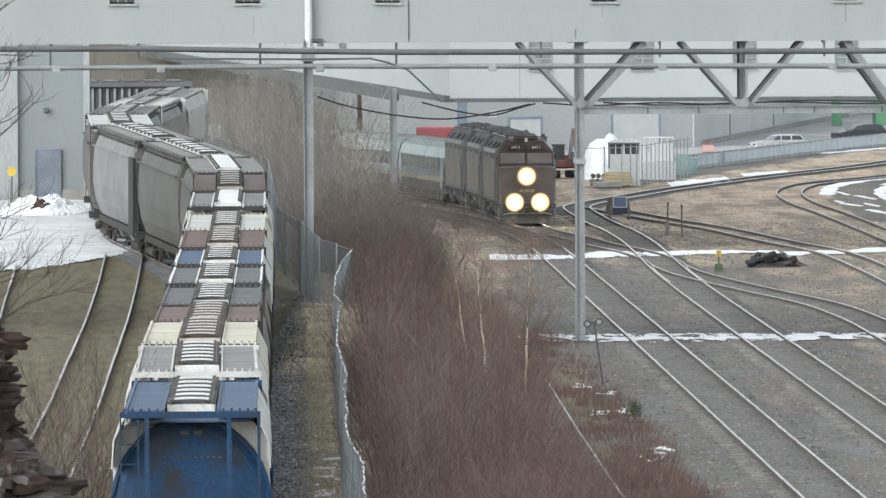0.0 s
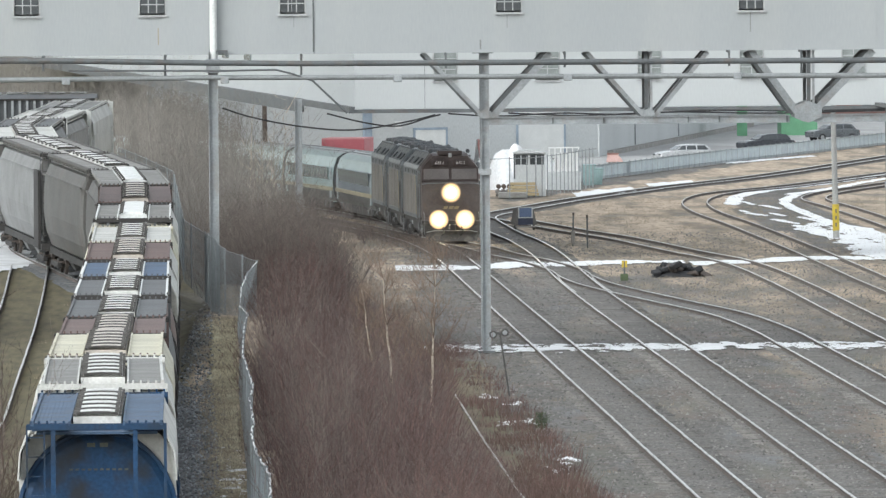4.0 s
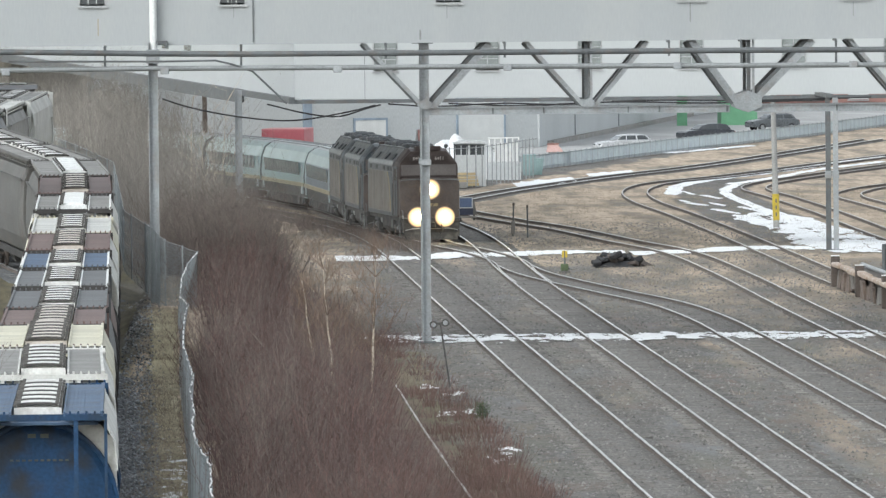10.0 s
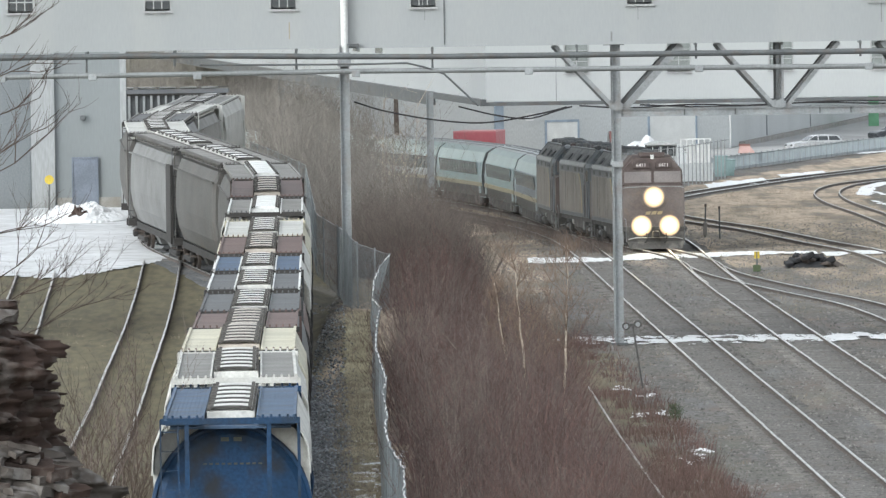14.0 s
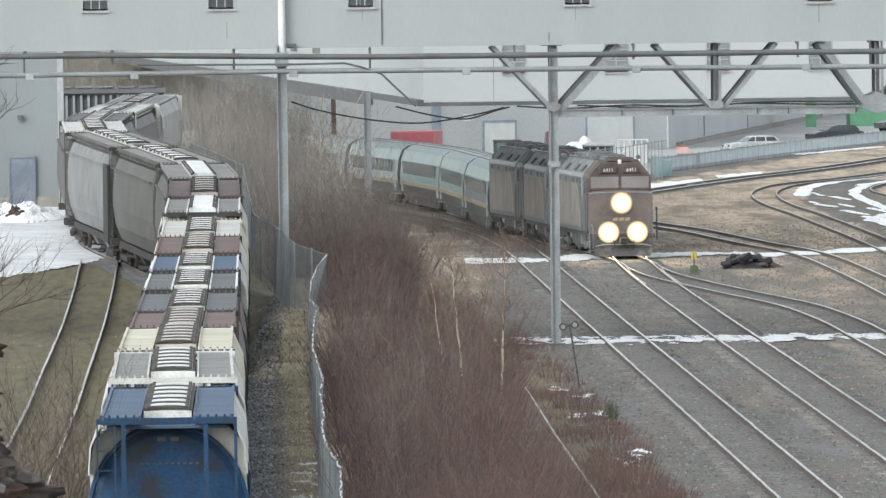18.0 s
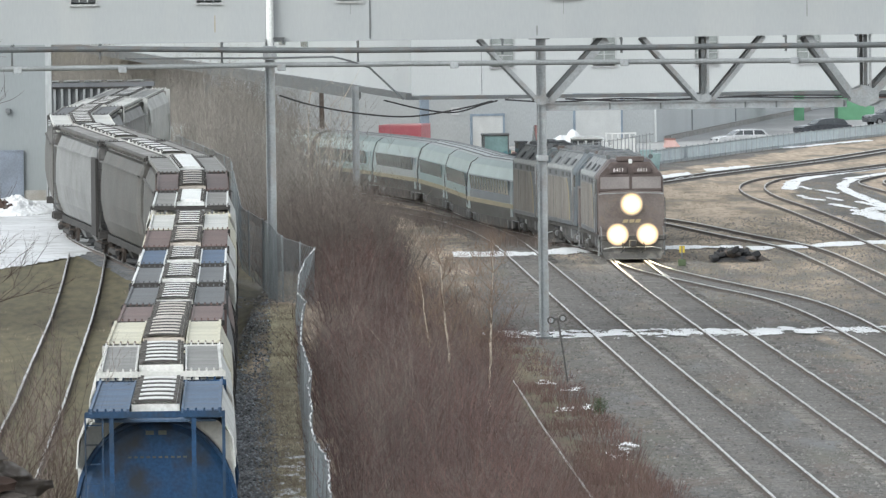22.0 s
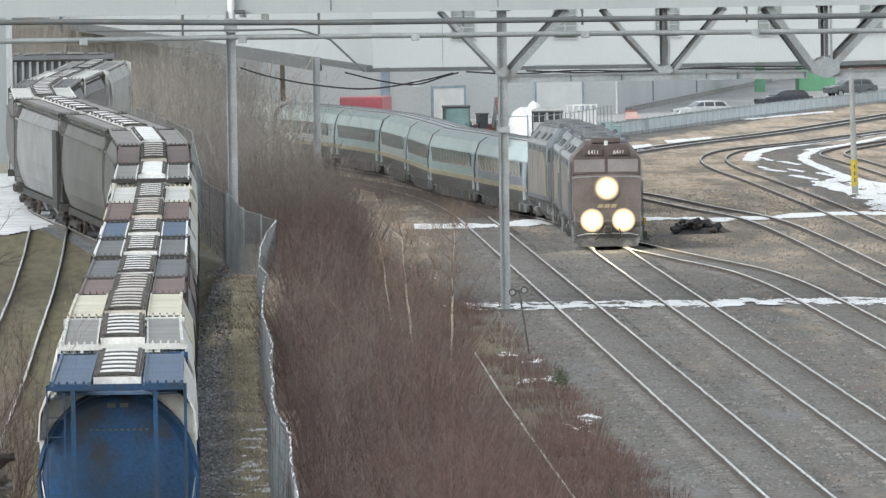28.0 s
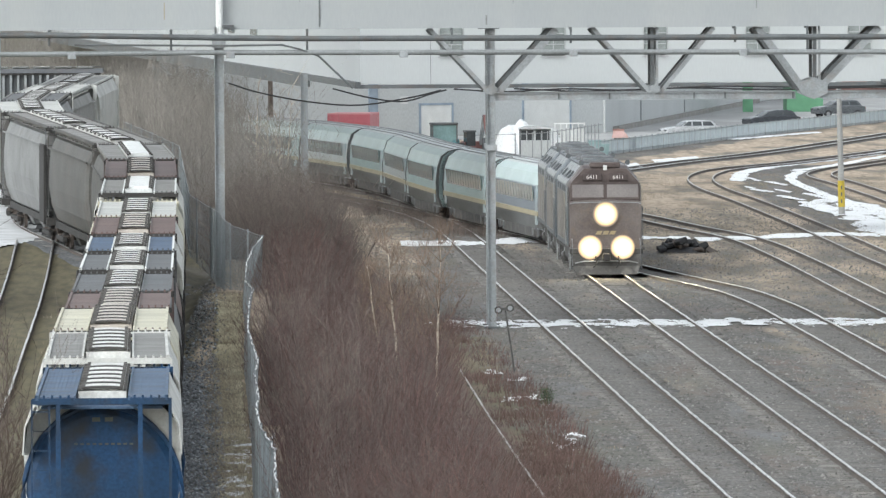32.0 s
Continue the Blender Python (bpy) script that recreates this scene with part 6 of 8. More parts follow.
def scrub():
    """The bare thicket beside the fence: red-brown stems, grey ones among them, thin and low towards the gravel."""
    r = np.random.default_rng(2)
    p = scatter(640, lambda x, y: fence_x(y) + 0.9 < x < min(scrub_edge(y) - 2.2, old_rail_x(y) - 1.0), (-3, 9, 212, 425), 11)
    thin = np.clip((np.array([min(scrub_edge(y) - 1.9, old_rail_x(y) - 0.7) for y in p[:, 1]]) - p[:, 0]) / 1.8, 0.18, 1)
    hts = r.uniform(1.5, 2.9, len(p)) * thin * np.interp(p[:, 1], [215, 340, 365, 470], [1, 1, 0.78, 0.66])
    hts *= np.array([1.0 + 1.0 * noise.noise((a * 0.6, b * 0.09, 3.0)) for a, b, _ in p])
    tone = np.array([1.3 * noise.noise((a * 0.8 + 9, b * 0.1, 7.0)) for a, b, _ in p])
    tone -= np.interp(p[:, 1], [245, 270], [0.1, 0.0])
    stems = p[p[:, 1] > 262]
    dark = (tone < -0.12) & (p[:, 1] > 235)
    tagged(twigs("scrub", p[dark], hts[dark], 13, 1.7, 0.0125, PLUM_TWIG, 4, subs=7, lean=0.5, fine=1), "dark plum-brown bushes in the scrub", "scrub", kind="stuff")
    red = (tone < 0.15) & ~dark
    tagged(twigs("scrub", p[red], hts[red], 13, 1.7, 0.0125, TWIG, 3, subs=7, lean=0.5, fine=1), "dense red-brown leafless scrub beside the fence", "scrub", kind="stuff")
    tagged(twigs("scrub", p[tone >= 0.15], hts[tone >= 0.15] * 1.05, 13, 1.6, 0.012, MID_TWIG, 6, subs=7, lean=0.45, fine=1), "lighter grey-brown bushes in the scrub", "scrub", kind="stuff")
    tagged(twigs("scrub", stems[::2] + (0.2, 0.4, 0), hts[p[:, 1] > 262][::2] * 1.15, 4, 1.2, 0.011, MID_TWIG, 14, subs=6, lean=0.22, fine=1), "grey-brown stems standing in the scrub", "scrub", kind="stuff")
    low = scatter(330, lambda x, y: scrub_edge(y) - 2.8 < x < scrub_edge(y) + 0.1 and noise.noise((x * 0.9, y * 0.1, 4.0)) > -0.3 and not 0 < old_rail_x(y) - x < 0.5 and abs(x - old_rail_x(y)) > 0.2, (-1, 9, 230, 405), 23)
    tagged(twigs("scrub", low, r.uniform(0.12, 0.55, len(low)), 22, 1.1, 0.011, LOW_TWIG, 25, subs=5, lean=0.5), "low sparse red-brown scrub at the edge of the gravel", "scrub", kind="stuff")
    fill = scatter(120, lambda x, y: 2.2 < x < old_rail_x(y) - 0.35, (2, 7, 212, 285), 41)
    tagged(twigs("scrub", fill, r.uniform(0.5, 1.3, len(fill)), 30, 1.2, 0.0115, LOW_TWIG, 43, subs=6, lean=0.35), "waist-high red-brown scrub beside the old rail", "scrub", kind="stuff")
    edge = scatter(110, lambda x, y: old_rail_x(y) + 0.2 < x < scrub_edge(y) - 0.4, (4, 9, 212, 290), 47)
    tagged(twigs("scrub", edge, r.uniform(0.2, 0.6, len(edge)), 26, 1.1, 0.011, LOW_TWIG, 49, subs=5, lean=0.5), "knee-high red-brown scrub outside the old rail", "scrub", kind="stuff")
    q = scatter(210, lambda x, y: fence_x(y) + 0.1 < x < float(np.interp(y, [420, 470, 540], [1.1, 0.2, -0.7])), (-5, 3, 425, 540), 5)
    tagged(twigs("scrub", q, r.uniform(1.8, 3.9, len(q)), 16, 2.2, 0.0155, BANK_TWIG, 8, subs=7, lean=0.5, fine=1), "tall brown leafless scrub on the bank", "scrub", kind="stuff")
    mass = scatter(170, lambda x, y: fence_x(y) + 1.0 < x < float(np.interp(y, [430, 470, 530], [1.2, 0.3, -1.0])), (-5, 2, 430, 530), 71)
    tall = np.interp(mass[:, 0], [-3.5, -1.5, -0.5, 1.2], [4.2, 3.9, 2.7, 1.3]) * r.uniform(0.75, 1.1, len(mass))
    tagged(twigs("scrub", mass, tall, 17, 2.0, 0.015, BANK_TWIG, 73, subs=7, lean=0.42, fine=1), "dense dark brown bushes on the bank", "scrub", kind="stuff")
    poles = np.array([(-3.0 + 0.17 * k + r.uniform(-0.1, 0.1), 556 + 1.3 * k, 0.0) for k in range(9)])
    tagged(twigs("saplings", poles, r.uniform(6.2, 8.2, 9), 2, 0.5, 0.045, BIRCH, 79, subs=7, lean=0.07, fine=1), "slender pale saplings standing above the bank", "saplings", kind="stuff")
    near = scatter(110, lambda x, y: scrub_edge(y) - 5 < x < scrub_edge(y) - 0.1, (-1, 5, 405, 500), 27)
    tagged(twigs("scrub", near, r.uniform(0.4, 1.4, len(near)), 18, 1.3, 0.012, MID_TWIG, 29, subs=6, lean=0.4), "thin grey-brown scrub before the tracks", "scrub", kind="stuff")
    weeds = scatter(130, lambda x, y: abs(x - np.interp(y, [530, 560, 603, 640], [8.2, 5.4, 1.9, -2.0])) < 1.4, (-4, 10, 530, 640), 31)
    tagged(twigs("weeds", weeds, r.uniform(0.3, 0.8, len(weeds)), 16, 1.3, 0.014, MID_TWIG, 37, subs=4, lean=0.5), "dead brown weeds along the curved track", "weeds", kind="stuff")
    far = scatter(300, lambda x, y: float(np.interp(y, [470, 560, 640, 760, 900], [-5.6, -7.5, -11, -13, -15])) < x < float(np.interp(y, [470, 560, 640, 760, 900], [-1.5, -1.5, -4.5, -7.5, -10])), (-16, 0, 470, 880), 9)
    beyond = scatter(110, lambda x, y: x < np.interp(y, [610, 860], [-12.5, -15]), (-30, -12, 610, 860), 59)
    tagged(twigs("thicket", beyond, r.uniform(4.0, 6.5, len(beyond)), 14, 3.2, 0.022, TWIG_FAR, 61, subs=6, lean=0.3, fine=1), "grey-brown leafless thicket beyond the silo", "thicket", kind="stuff")
    back = scatter(330, lambda x, y: True, (-62, -13, 895, 985), 19)
    tagged(twigs("thicket", back, r.uniform(7.5, 11.0, len(back)), 14, 3.4, 0.024, TWIG_FAR, 12, subs=6, lean=0.3, fine=1), "distant grey-brown leafless trees behind the silo", "thicket", kind="stuff")
    tagged(twigs("thicket", far, r.uniform(4.0, 7.4, len(far)), 17, 2.8, 0.019, TWIG_FAR, 10, subs=7, lean=0.32, fine=1), "far grey-brown leafless thicket behind the hopper cars", "thicket", kind="stuff")


scrub()


def birch(x, y, h, lean, seed, label):
    """A slender birch whose top stands lean metres off its foot."""
    r = random.Random(seed)
    z = float(level(x, y)) - 0.05
    g = thing("birch_tree", label, "tree", pose(x, y, z), group="birches")
    pts = [(lean * k / 10 + (r.uniform(-0.025, 0.025) if 0 < k < 10 else 0), r.uniform(-0.03, 0.03), h * k / 10) for k in range(11)]
    part("trunk", tube(bmesh.new(), pts, [0.044 * (1 - k / 11) + 0.006 for k in range(11)], 7), BIRCH, g, "pale birch trunk")
    tips = []
    for k in range(2, 10):
        for _ in range(3):
            a, ln = r.uniform(0, math.tau), h * r.uniform(0.16, 0.34) * (1.15 - k / 14)
            p = Vector(pts[k])
            q = p + Vector((math.cos(a) * ln * 0.62, math.sin(a) * ln * 0.62, ln * 0.75))
            m = (p + q) / 2 + Vector((math.cos(a), math.sin(a), 0)) * ln * 0.08
            part("limb", tube(bmesh.new(), [p, m, q], [0.017, 0.012, 0.006], 5), TAN_TWIG, g)
            tips += [m, q, (m + q) / 2]
    twigs("crown", tips, [h * 0.13] * len(tips), 7, 0.3, 0.0085, TAN_TWIG, seed, g, subs=4, lean=0.9, fine=1)
    return g


birch(2.5, 334.7, 4.75, -0.42, 1, "slender bare birch with a pale trunk in the scrub")
birch(3.5, 329.8, 5.15, 0.17, 2, "taller bare birch with a pale trunk in the scrub")
birch(2.05, 346, 3.6, -0.5, 4, "small bare birch leaning in the scrub")


# a young conifer at the edge of the scrub
NEEDLE = mat("dark green needles", (0.09, 0.115, 0.065), (0.06, 0.08, 0.045), 0.8, island=0.5, bump=0.0, spec=0.2)
con = thing("young_conifer", "small dark green conifer at the edge of the scrub", "tree", pose(6.67, 324.7, 0))
part("trunk", tube(bmesh.new(), [(0, 0, -0.05), (0, 0, 0.55)], [0.03, 0.01], 6), TAN_TWIG, con)
twigs("crown", [(0, 0, 0.05 + 0.08 * k) for k in range(6)], [0.26 - 0.03 * k for k in range(6)], 26, 0.3, 0.012, NEEDLE, 71, con, subs=5, lean=1.3)


# ---- chain-link fence ----
WIRE = mat("galvanised wire mesh", (0.26, 0.29, 0.30), (0.20, 0.22, 0.23), 0.5, 0.3)


def fence():
    """Old chain-link: the foot runs straight, the tops lean in and out; past the corner it climbs along the bank."""
    g = thing("chain_link_fence", "sagging chain-link fence with a snow-dusted top rail along the scrub", "fence")
    plan = ((200, -0.25, -0.55, 2.4), (225.7, -0.72, -0.86, 2.4), (241.3, -1.12, -0.95, 2.4), (250, -1.3, -1.24, 2.4), (262.3, -1.48, -1.46, 2.4), (269, -1.56, -1.42, 2.4), (286.4, -1.68, -1.63, 2.4), (294.6, -1.73, -1.56, 2.4),
            (308, -1.86, -1.79, 2.4), (322, -1.98, -2.01, 2.4), (350, -2.28, -2.13, 2.38), (368, -2.46, -2.12, 2.2), (374, -2.52, -2.41, 2.34), (380, -2.58, -2.4, 2.79), (384, -2.62, -2.22, 3.17), (386, -2.64, -1.88, 3.51))
    far = ((386.3, -1.9, 1.0, 3.53), (387.6, -2.4, 1.2, 3.68), (390.5, -3.1, 1.45, 3.86), (394.2, -3.52, 1.6, 4.24), (400, -3.75, 1.7, 4.2), (430, -4.9, 1.7, 4.1), (500, -6.15, 2.5, 4.9), (550, -8.2, 2.4, 4.8), (600, -10.45, 2.3, 4.7))
    ys = np.r_[np.arange(200, 366, 2.4), np.arange(366, 386.1, 1.0)]
    py = [r[0] for r in plan]
    rows = [((float(np.interp(y, py, [r[1] for r in plan])), y, -0.03 + float(level(-2.6, y)) * 0.5), (float(np.interp(y, py, [r[2] for r in plan])), y, float(np.interp(y, py, [r[3] for r in plan])))) for y in map(float, ys)]
    fy = [r[0] for r in far]
    for y in map(float, np.r_[np.arange(386.3, 400, 1.3), np.arange(402, 600, 3.0)]):
        x, z0, z1 = (float(np.interp(y, fy, [r[k] for r in far])) for k in (1, 2, 3))
        rows.append(((x, y, z0), (x, y, z1)))
    r = random.Random(5)
    for i, ((a, c), (b, d)) in enumerate(zip(rows, rows[1:])):
        a, b, c, d = Vector(a), Vector(b), Vector(c), Vector(d)
        near = a.y < 386
        if i % 2 == 0 and (near or a.y < 400) or i % 6 == 0:
            part("post", tube(bmesh.new(), [a, c + (c - a).normalized() * 0.06], 0.032, 6), STEEL, g)
        m = (c + d) / 2 + Vector((r.uniform(-0.03, 0.03), 0, -r.uniform(0, 0.04)))
        part("top_rail", tube(bmesh.new(), [c, m, d], 0.02 if near and r.random() < 0.75 else 0.011, 5), SNOW if near and r.random() < 0.85 else STEEL, g)
        bm = bmesh.new()
        h, w = (c - a).length, (b - a).length
        gap, wire = (0.2, 0.010) if a.y < 400 else (0.9, 0.005)

        def at(u, v):
            return (a.lerp(b, u / w)).lerp(c.lerp(d, u / w), v / h)
        for k in range(-int(h / gap), int(w / gap) + 1):
            for s in (1, -1):
                u0, v0, u1, v1 = k * gap, 0.0 if s > 0 else h, k * gap + h, h if s > 0 else 0.0
                if u0 < 0:
                    v0, u0 = v0 + s * (-u0), 0.0
                if u1 > w:
                    v1, u1 = v1 - s * (u1 - w), w
                if u1 - u0 > 0.05:
                    beam(bm, at(u0, v0), at(u1, v1), wire, wire)
        part("mesh_panel", bm, WIRE, g)


fence()


# ---- snow ----
SLUSH = mat("trodden grey snow", (0.76, 0.77, 0.785), (0.60, 0.61, 0.62), 0.6, scale=1.6, grain=12, bump=0.5, stain=(0.36, 0.355, 0.35), stain_amount=0.7)
def snow_patch(label, x0, x1, y0, y1, seed, keep=0.0, dx=0.12, dy=0.9, thick=0.05, shape=None, scale=(0.6, 0.09), material=None):
    """A thin sheet of old snow with ragged edges and holes."""
    xs, ys = np.arange(x0, x1 + dx, dx), np.arange(y0, y1 + dy, dy)
    hgt = np.zeros((len(xs), len(ys)))
    for i, x in enumerate(xs):
        for j, y in enumerate(ys):
            u, v = (x - x0) / (x1 - x0) * 2 - 1, (y - y0) / (y1 - y0) * 2 - 1
            edge = shape(x, y) if shape else 1 - max(abs(u) ** 4, abs(v) ** 2)
            hgt[i, j] = edge + keep + 0.85 * noise.noise((x * scale[0] + seed, y * scale[1], seed)) + 0.55 * noise.noise((x * scale[0] * 5.5 + seed, y * scale[1] * 5.5, seed))
    on = (hgt > 0.5).astype(int)
    idx = -np.ones(on.shape, int)
    verts, faces = [], []
    zz = thick * np.clip((hgt - 0.42) * 1.8, 0, 1)

    def vid(i, j):
        if idx[i, j] < 0:
            idx[i, j] = len(verts)
            verts.append((xs[i], ys[j], zz[i, j] + 0.008 + float(level(xs[i], ys[j]))))
        return idx[i, j]

    for i in range(len(xs) - 1):
        for j in range(len(ys) - 1):
            if on[i, j] + on[i + 1, j] + on[i, j + 1] + on[i + 1, j + 1] >= 2:
                faces.append((vid(i, j), vid(i + 1, j), vid(i + 1, j + 1), vid(i, j + 1)))
    me = raw_mesh("snow_patch", np.array(verts), np.array(faces), material or SNOW)
    return tagged(new("snow_patch", me), label, "snow", kind="stuff")


def band(line, half):
    """The distance to a bent line, as an edge value for snow_patch."""
    q = smooth_path(line, 1.0)

    def f(x, y):
        d = np.min(np.hypot((q[:, 0] - x) * 6, (q[:, 1] - y))) / (half * 6)
        return 1 - d * d
    return f


snow_patch("strip of old snow across the tracks", 3.9, 17.5, 511, 530, 3, 0.0, thick=0.03, shape=lambda x, y: 1 - ((y - np.interp(x, [4, 8, 11, 14, 17.5], [519, 519, 523, 526, 527])) / np.interp(x, [4, 8, 9, 14, 17.5], [6, 5, 7, 5, 3])) ** 2)
snow_patch("ragged strip of old snow across the gravel", 2.2, 26, 393.6, 406.4, 7, -0.29, dx=0.06, dy=0.3, scale=(1.5, 0.42), thick=0.02)
snow_patch("wide wet snow on the gravel road", 25, 34, 519, 612, 5, -0.3, dx=0.1, dy=0.7, thick=0.02, scale=(1.1, 0.16), shape=lambda x, y: 1.1 - 1.5 * max(0, np.interp(y, [519, 524, 537, 573, 596, 612], [27.6, 27.4, 26.6, 27.0, 26.0, 27.7]) - x) - 1.2 * max(0, x - np.interp(y, [519, 536, 566, 597, 612], [36, 30.6, 30.2, 29.6, 27.9])) - max(0, (522 - y) / 4))
for k, (half, keep, line) in enumerate(((0.48, 0.35, [(25.2, 667.9), (26.4, 691.7), (28.4, 708.5), (31.2, 723.6), (34.6, 741.2), (38.7, 764.2), (45.5, 802.7)]),
                                        (0.42, 0.1, [(30.1, 699.3), (34.0, 721.8), (37.9, 748.2), (44.2, 780.2)]),
                                        (0.36, 0.35, [(30.4, 697.2), (29.0, 680.5), (28.4, 662.4), (28.4, 636.6), (28.8, 610.9), (29.7, 592.6)]),
                                        (0.25, -0.05, [(26.2, 676), (26.4, 667)]), (0.3, 0.1, [(26.9, 663), (27.4, 654)]), (0.3, 0.1, [(25.1, 641), (25.7, 634)]), (0.3, 0.15, [(25.9, 622), (26.6, 611)]),
                                        (0.2, 0.0, [(25.0, 649), (25.2, 644)]), (0.22, 0.0, [(26.4, 641), (26.8, 632)]), (0.3, 0.2, [(27.6, 628), (28.3, 612)]), (0.35, 0.2, [(26.4, 605), (27.4, 590)]))):
    snow_patch("curved ribbon of wet snow beside the track", min(p[0] for p in line) - 1, max(p[0] for p in line) + 1, min(p[1] for p in line) - 7, max(p[1] for p in line) + 7, 50 + k, keep, dx=0.1, dy=0.8, thick=0.015, scale=(1.4, 0.1), shape=band(line, half))
snow_patch("strip of old snow across the sidings", 17.8, 26.5, 519, 536, 6, 0.15, dx=0.14, dy=0.9, thick=0.03, shape=lambda x, y: 1 - ((y - np.interp(x, [18, 21, 23.6, 26.5], [523, 527, 531, 530])) / 4.5) ** 2)
snow_patch("thin line of snow along the fence foot", 29.6, 40.4, 817, 874, 16, 0.3, dx=0.2, dy=1.4, shape=band([(31.1, 829), (34.1, 841.6), (38.9, 862)], 0.4))
for k, (x0, x1, y0, y1, half) in enumerate(((16.6, 20.9, 704, 722, 8.5), (22.2, 25.6, 737, 749, 5.0))):
    snow_patch("snow lying beside the far track", x0, x1, min(y0, y1) - 14, max(y0, y1) + 14, 14 + k, 0.1, dx=0.08, dy=0.8, scale=(1.2, 0.12), shape=lambda x, y: 1.2 - ((y - y0 - (y1 - y0) * (x - x0) / (x1 - x0)) / half) ** 2)
snow_patch("trodden snow yard beside the silo", -32, -11.2, 440, 519, 21, 0.12, dx=0.2, dy=1.0, scale=(0.3, 0.12), thick=0.015, material=SLUSH, shape=lambda x, y: 1 - max(0, (x + np.interp(y, [440, 446, 455, 463, 475, 490, 519], [16.5, 14.8, 12.5, 11.6, 12.6, 14.0, 14.6])) * 1.8) - max(0, (452 - y) / 7))
for k, (x, y) in enumerate(((5.5, 352), (6.25, 345), (6.5, 331), (6.95, 303), (6.6, 297), (5.7, 330))):
    snow_patch("small patch of old snow", x - 0.42, x + 0.42, y - 4, y + 4, 30 + k, -0.5, dx=0.04, dy=0.3, scale=(3.2, 0.5), thick=0.01)


def heap(name, label, x, y, rx, ry, h, material, seed, category, n=40, rough=0.35):
    bm = bmesh.new()
    bmesh.ops.create_grid(bm, x_segments=n, y_segments=n, size=1)
    for v in bm.verts:
        d = math.hypot(v.co.x, v.co.y)
        k = max(0.0, 1 - d ** (2 if h < 1 else 3))
        f = noise.noise((v.co.x * 2.5 + seed, v.co.y * 2.5, seed)) + 0.5 * noise.noise((v.co.x * 6 + seed, v.co.y * 6, 2)) + 0.35 * noise.noise((v.co.x * 15 + seed, v.co.y * 15, 5))
        v.co = Vector((v.co.x * rx, v.co.y * ry, h * k * (1 + rough * f) + (0.02 if k > 0 else -0.1)))
    ob = solid(name, bm, material, label, category)
    ob.location = (x, y, float(level(x, y)))
    return ob


heap("snow_mound", "ploughed heap of snow before the silo door", -16.3, 503, 2.35, 5, 0.62, SNOW, 3, "snow pile", n=60, rough=0.6)
# dark lump added for the shade in the heap's hollow
heap("earth_clump", "dark lump standing in for the shaded hollow in the snow heap", -16.3, 499.7, 0.75, 1.0, 0.52, ROCK, 8, "earth", n=24, rough=0.8)
heap("snow_mound", "blocky dirty snow heap behind the yard", 12.7, 728, 1.3, 4, 2.5, SNOW, 9, "snow pile", n=56, rough=0.07)
heap("snow_mound", "steep ploughed lump on the dirty snow heap", 13.4, 727, 0.85, 2.5, 2.85, SNOW, 2, "snow pile", n=48, rough=0.05)
heap("snow_mound", "lower flank of the dirty snow heap", 14.75, 731, 1.9, 5, 2.35, SNOW, 4, "snow pile", n=56, rough=0.06)


def scrap_heap():
    g = thing("scrap_heap", "heap of black scrap metal beside the track", "scrap heap", pose(16.3, 500, 0))
    r = random.Random(9)
    for k in range(34):
        x, y = r.gauss(0, 0.55), r.gauss(0, 1.2)
        z = max(0.05, 0.42 - 0.28 * abs(x) + r.uniform(-0.12, 0.08))
        bm = boxes((-r.uniform(0.1, 0.3), r.uniform(0.1, 0.3), -0.2, 0.25, -r.uniform(0.04, 0.14), r.uniform(0.04, 0.14)), bevel=0.03)
        bmesh.ops.transform(bm, matrix=pose(x, y, z * 1.05, r.uniform(-40, 40), r.uniform(-40, 40), r.uniform(0, 180)), verts=bm.verts)
        part("scrap_piece", bm, RUBBER if k % 3 else RUST_RAIL, g)
    part("scrap_base", recalc(loft(bmesh.new(), [[(1.1 * math.cos(a), 2 * math.sin(a), 0) for a in np.arange(0, math.tau, 0.5)], [(0.6 * math.cos(a), 1.1 * math.sin(a), 0.22) for a in np.arange(0, math.tau, 0.5)]])), RUBBER, g)


scrap_heap()


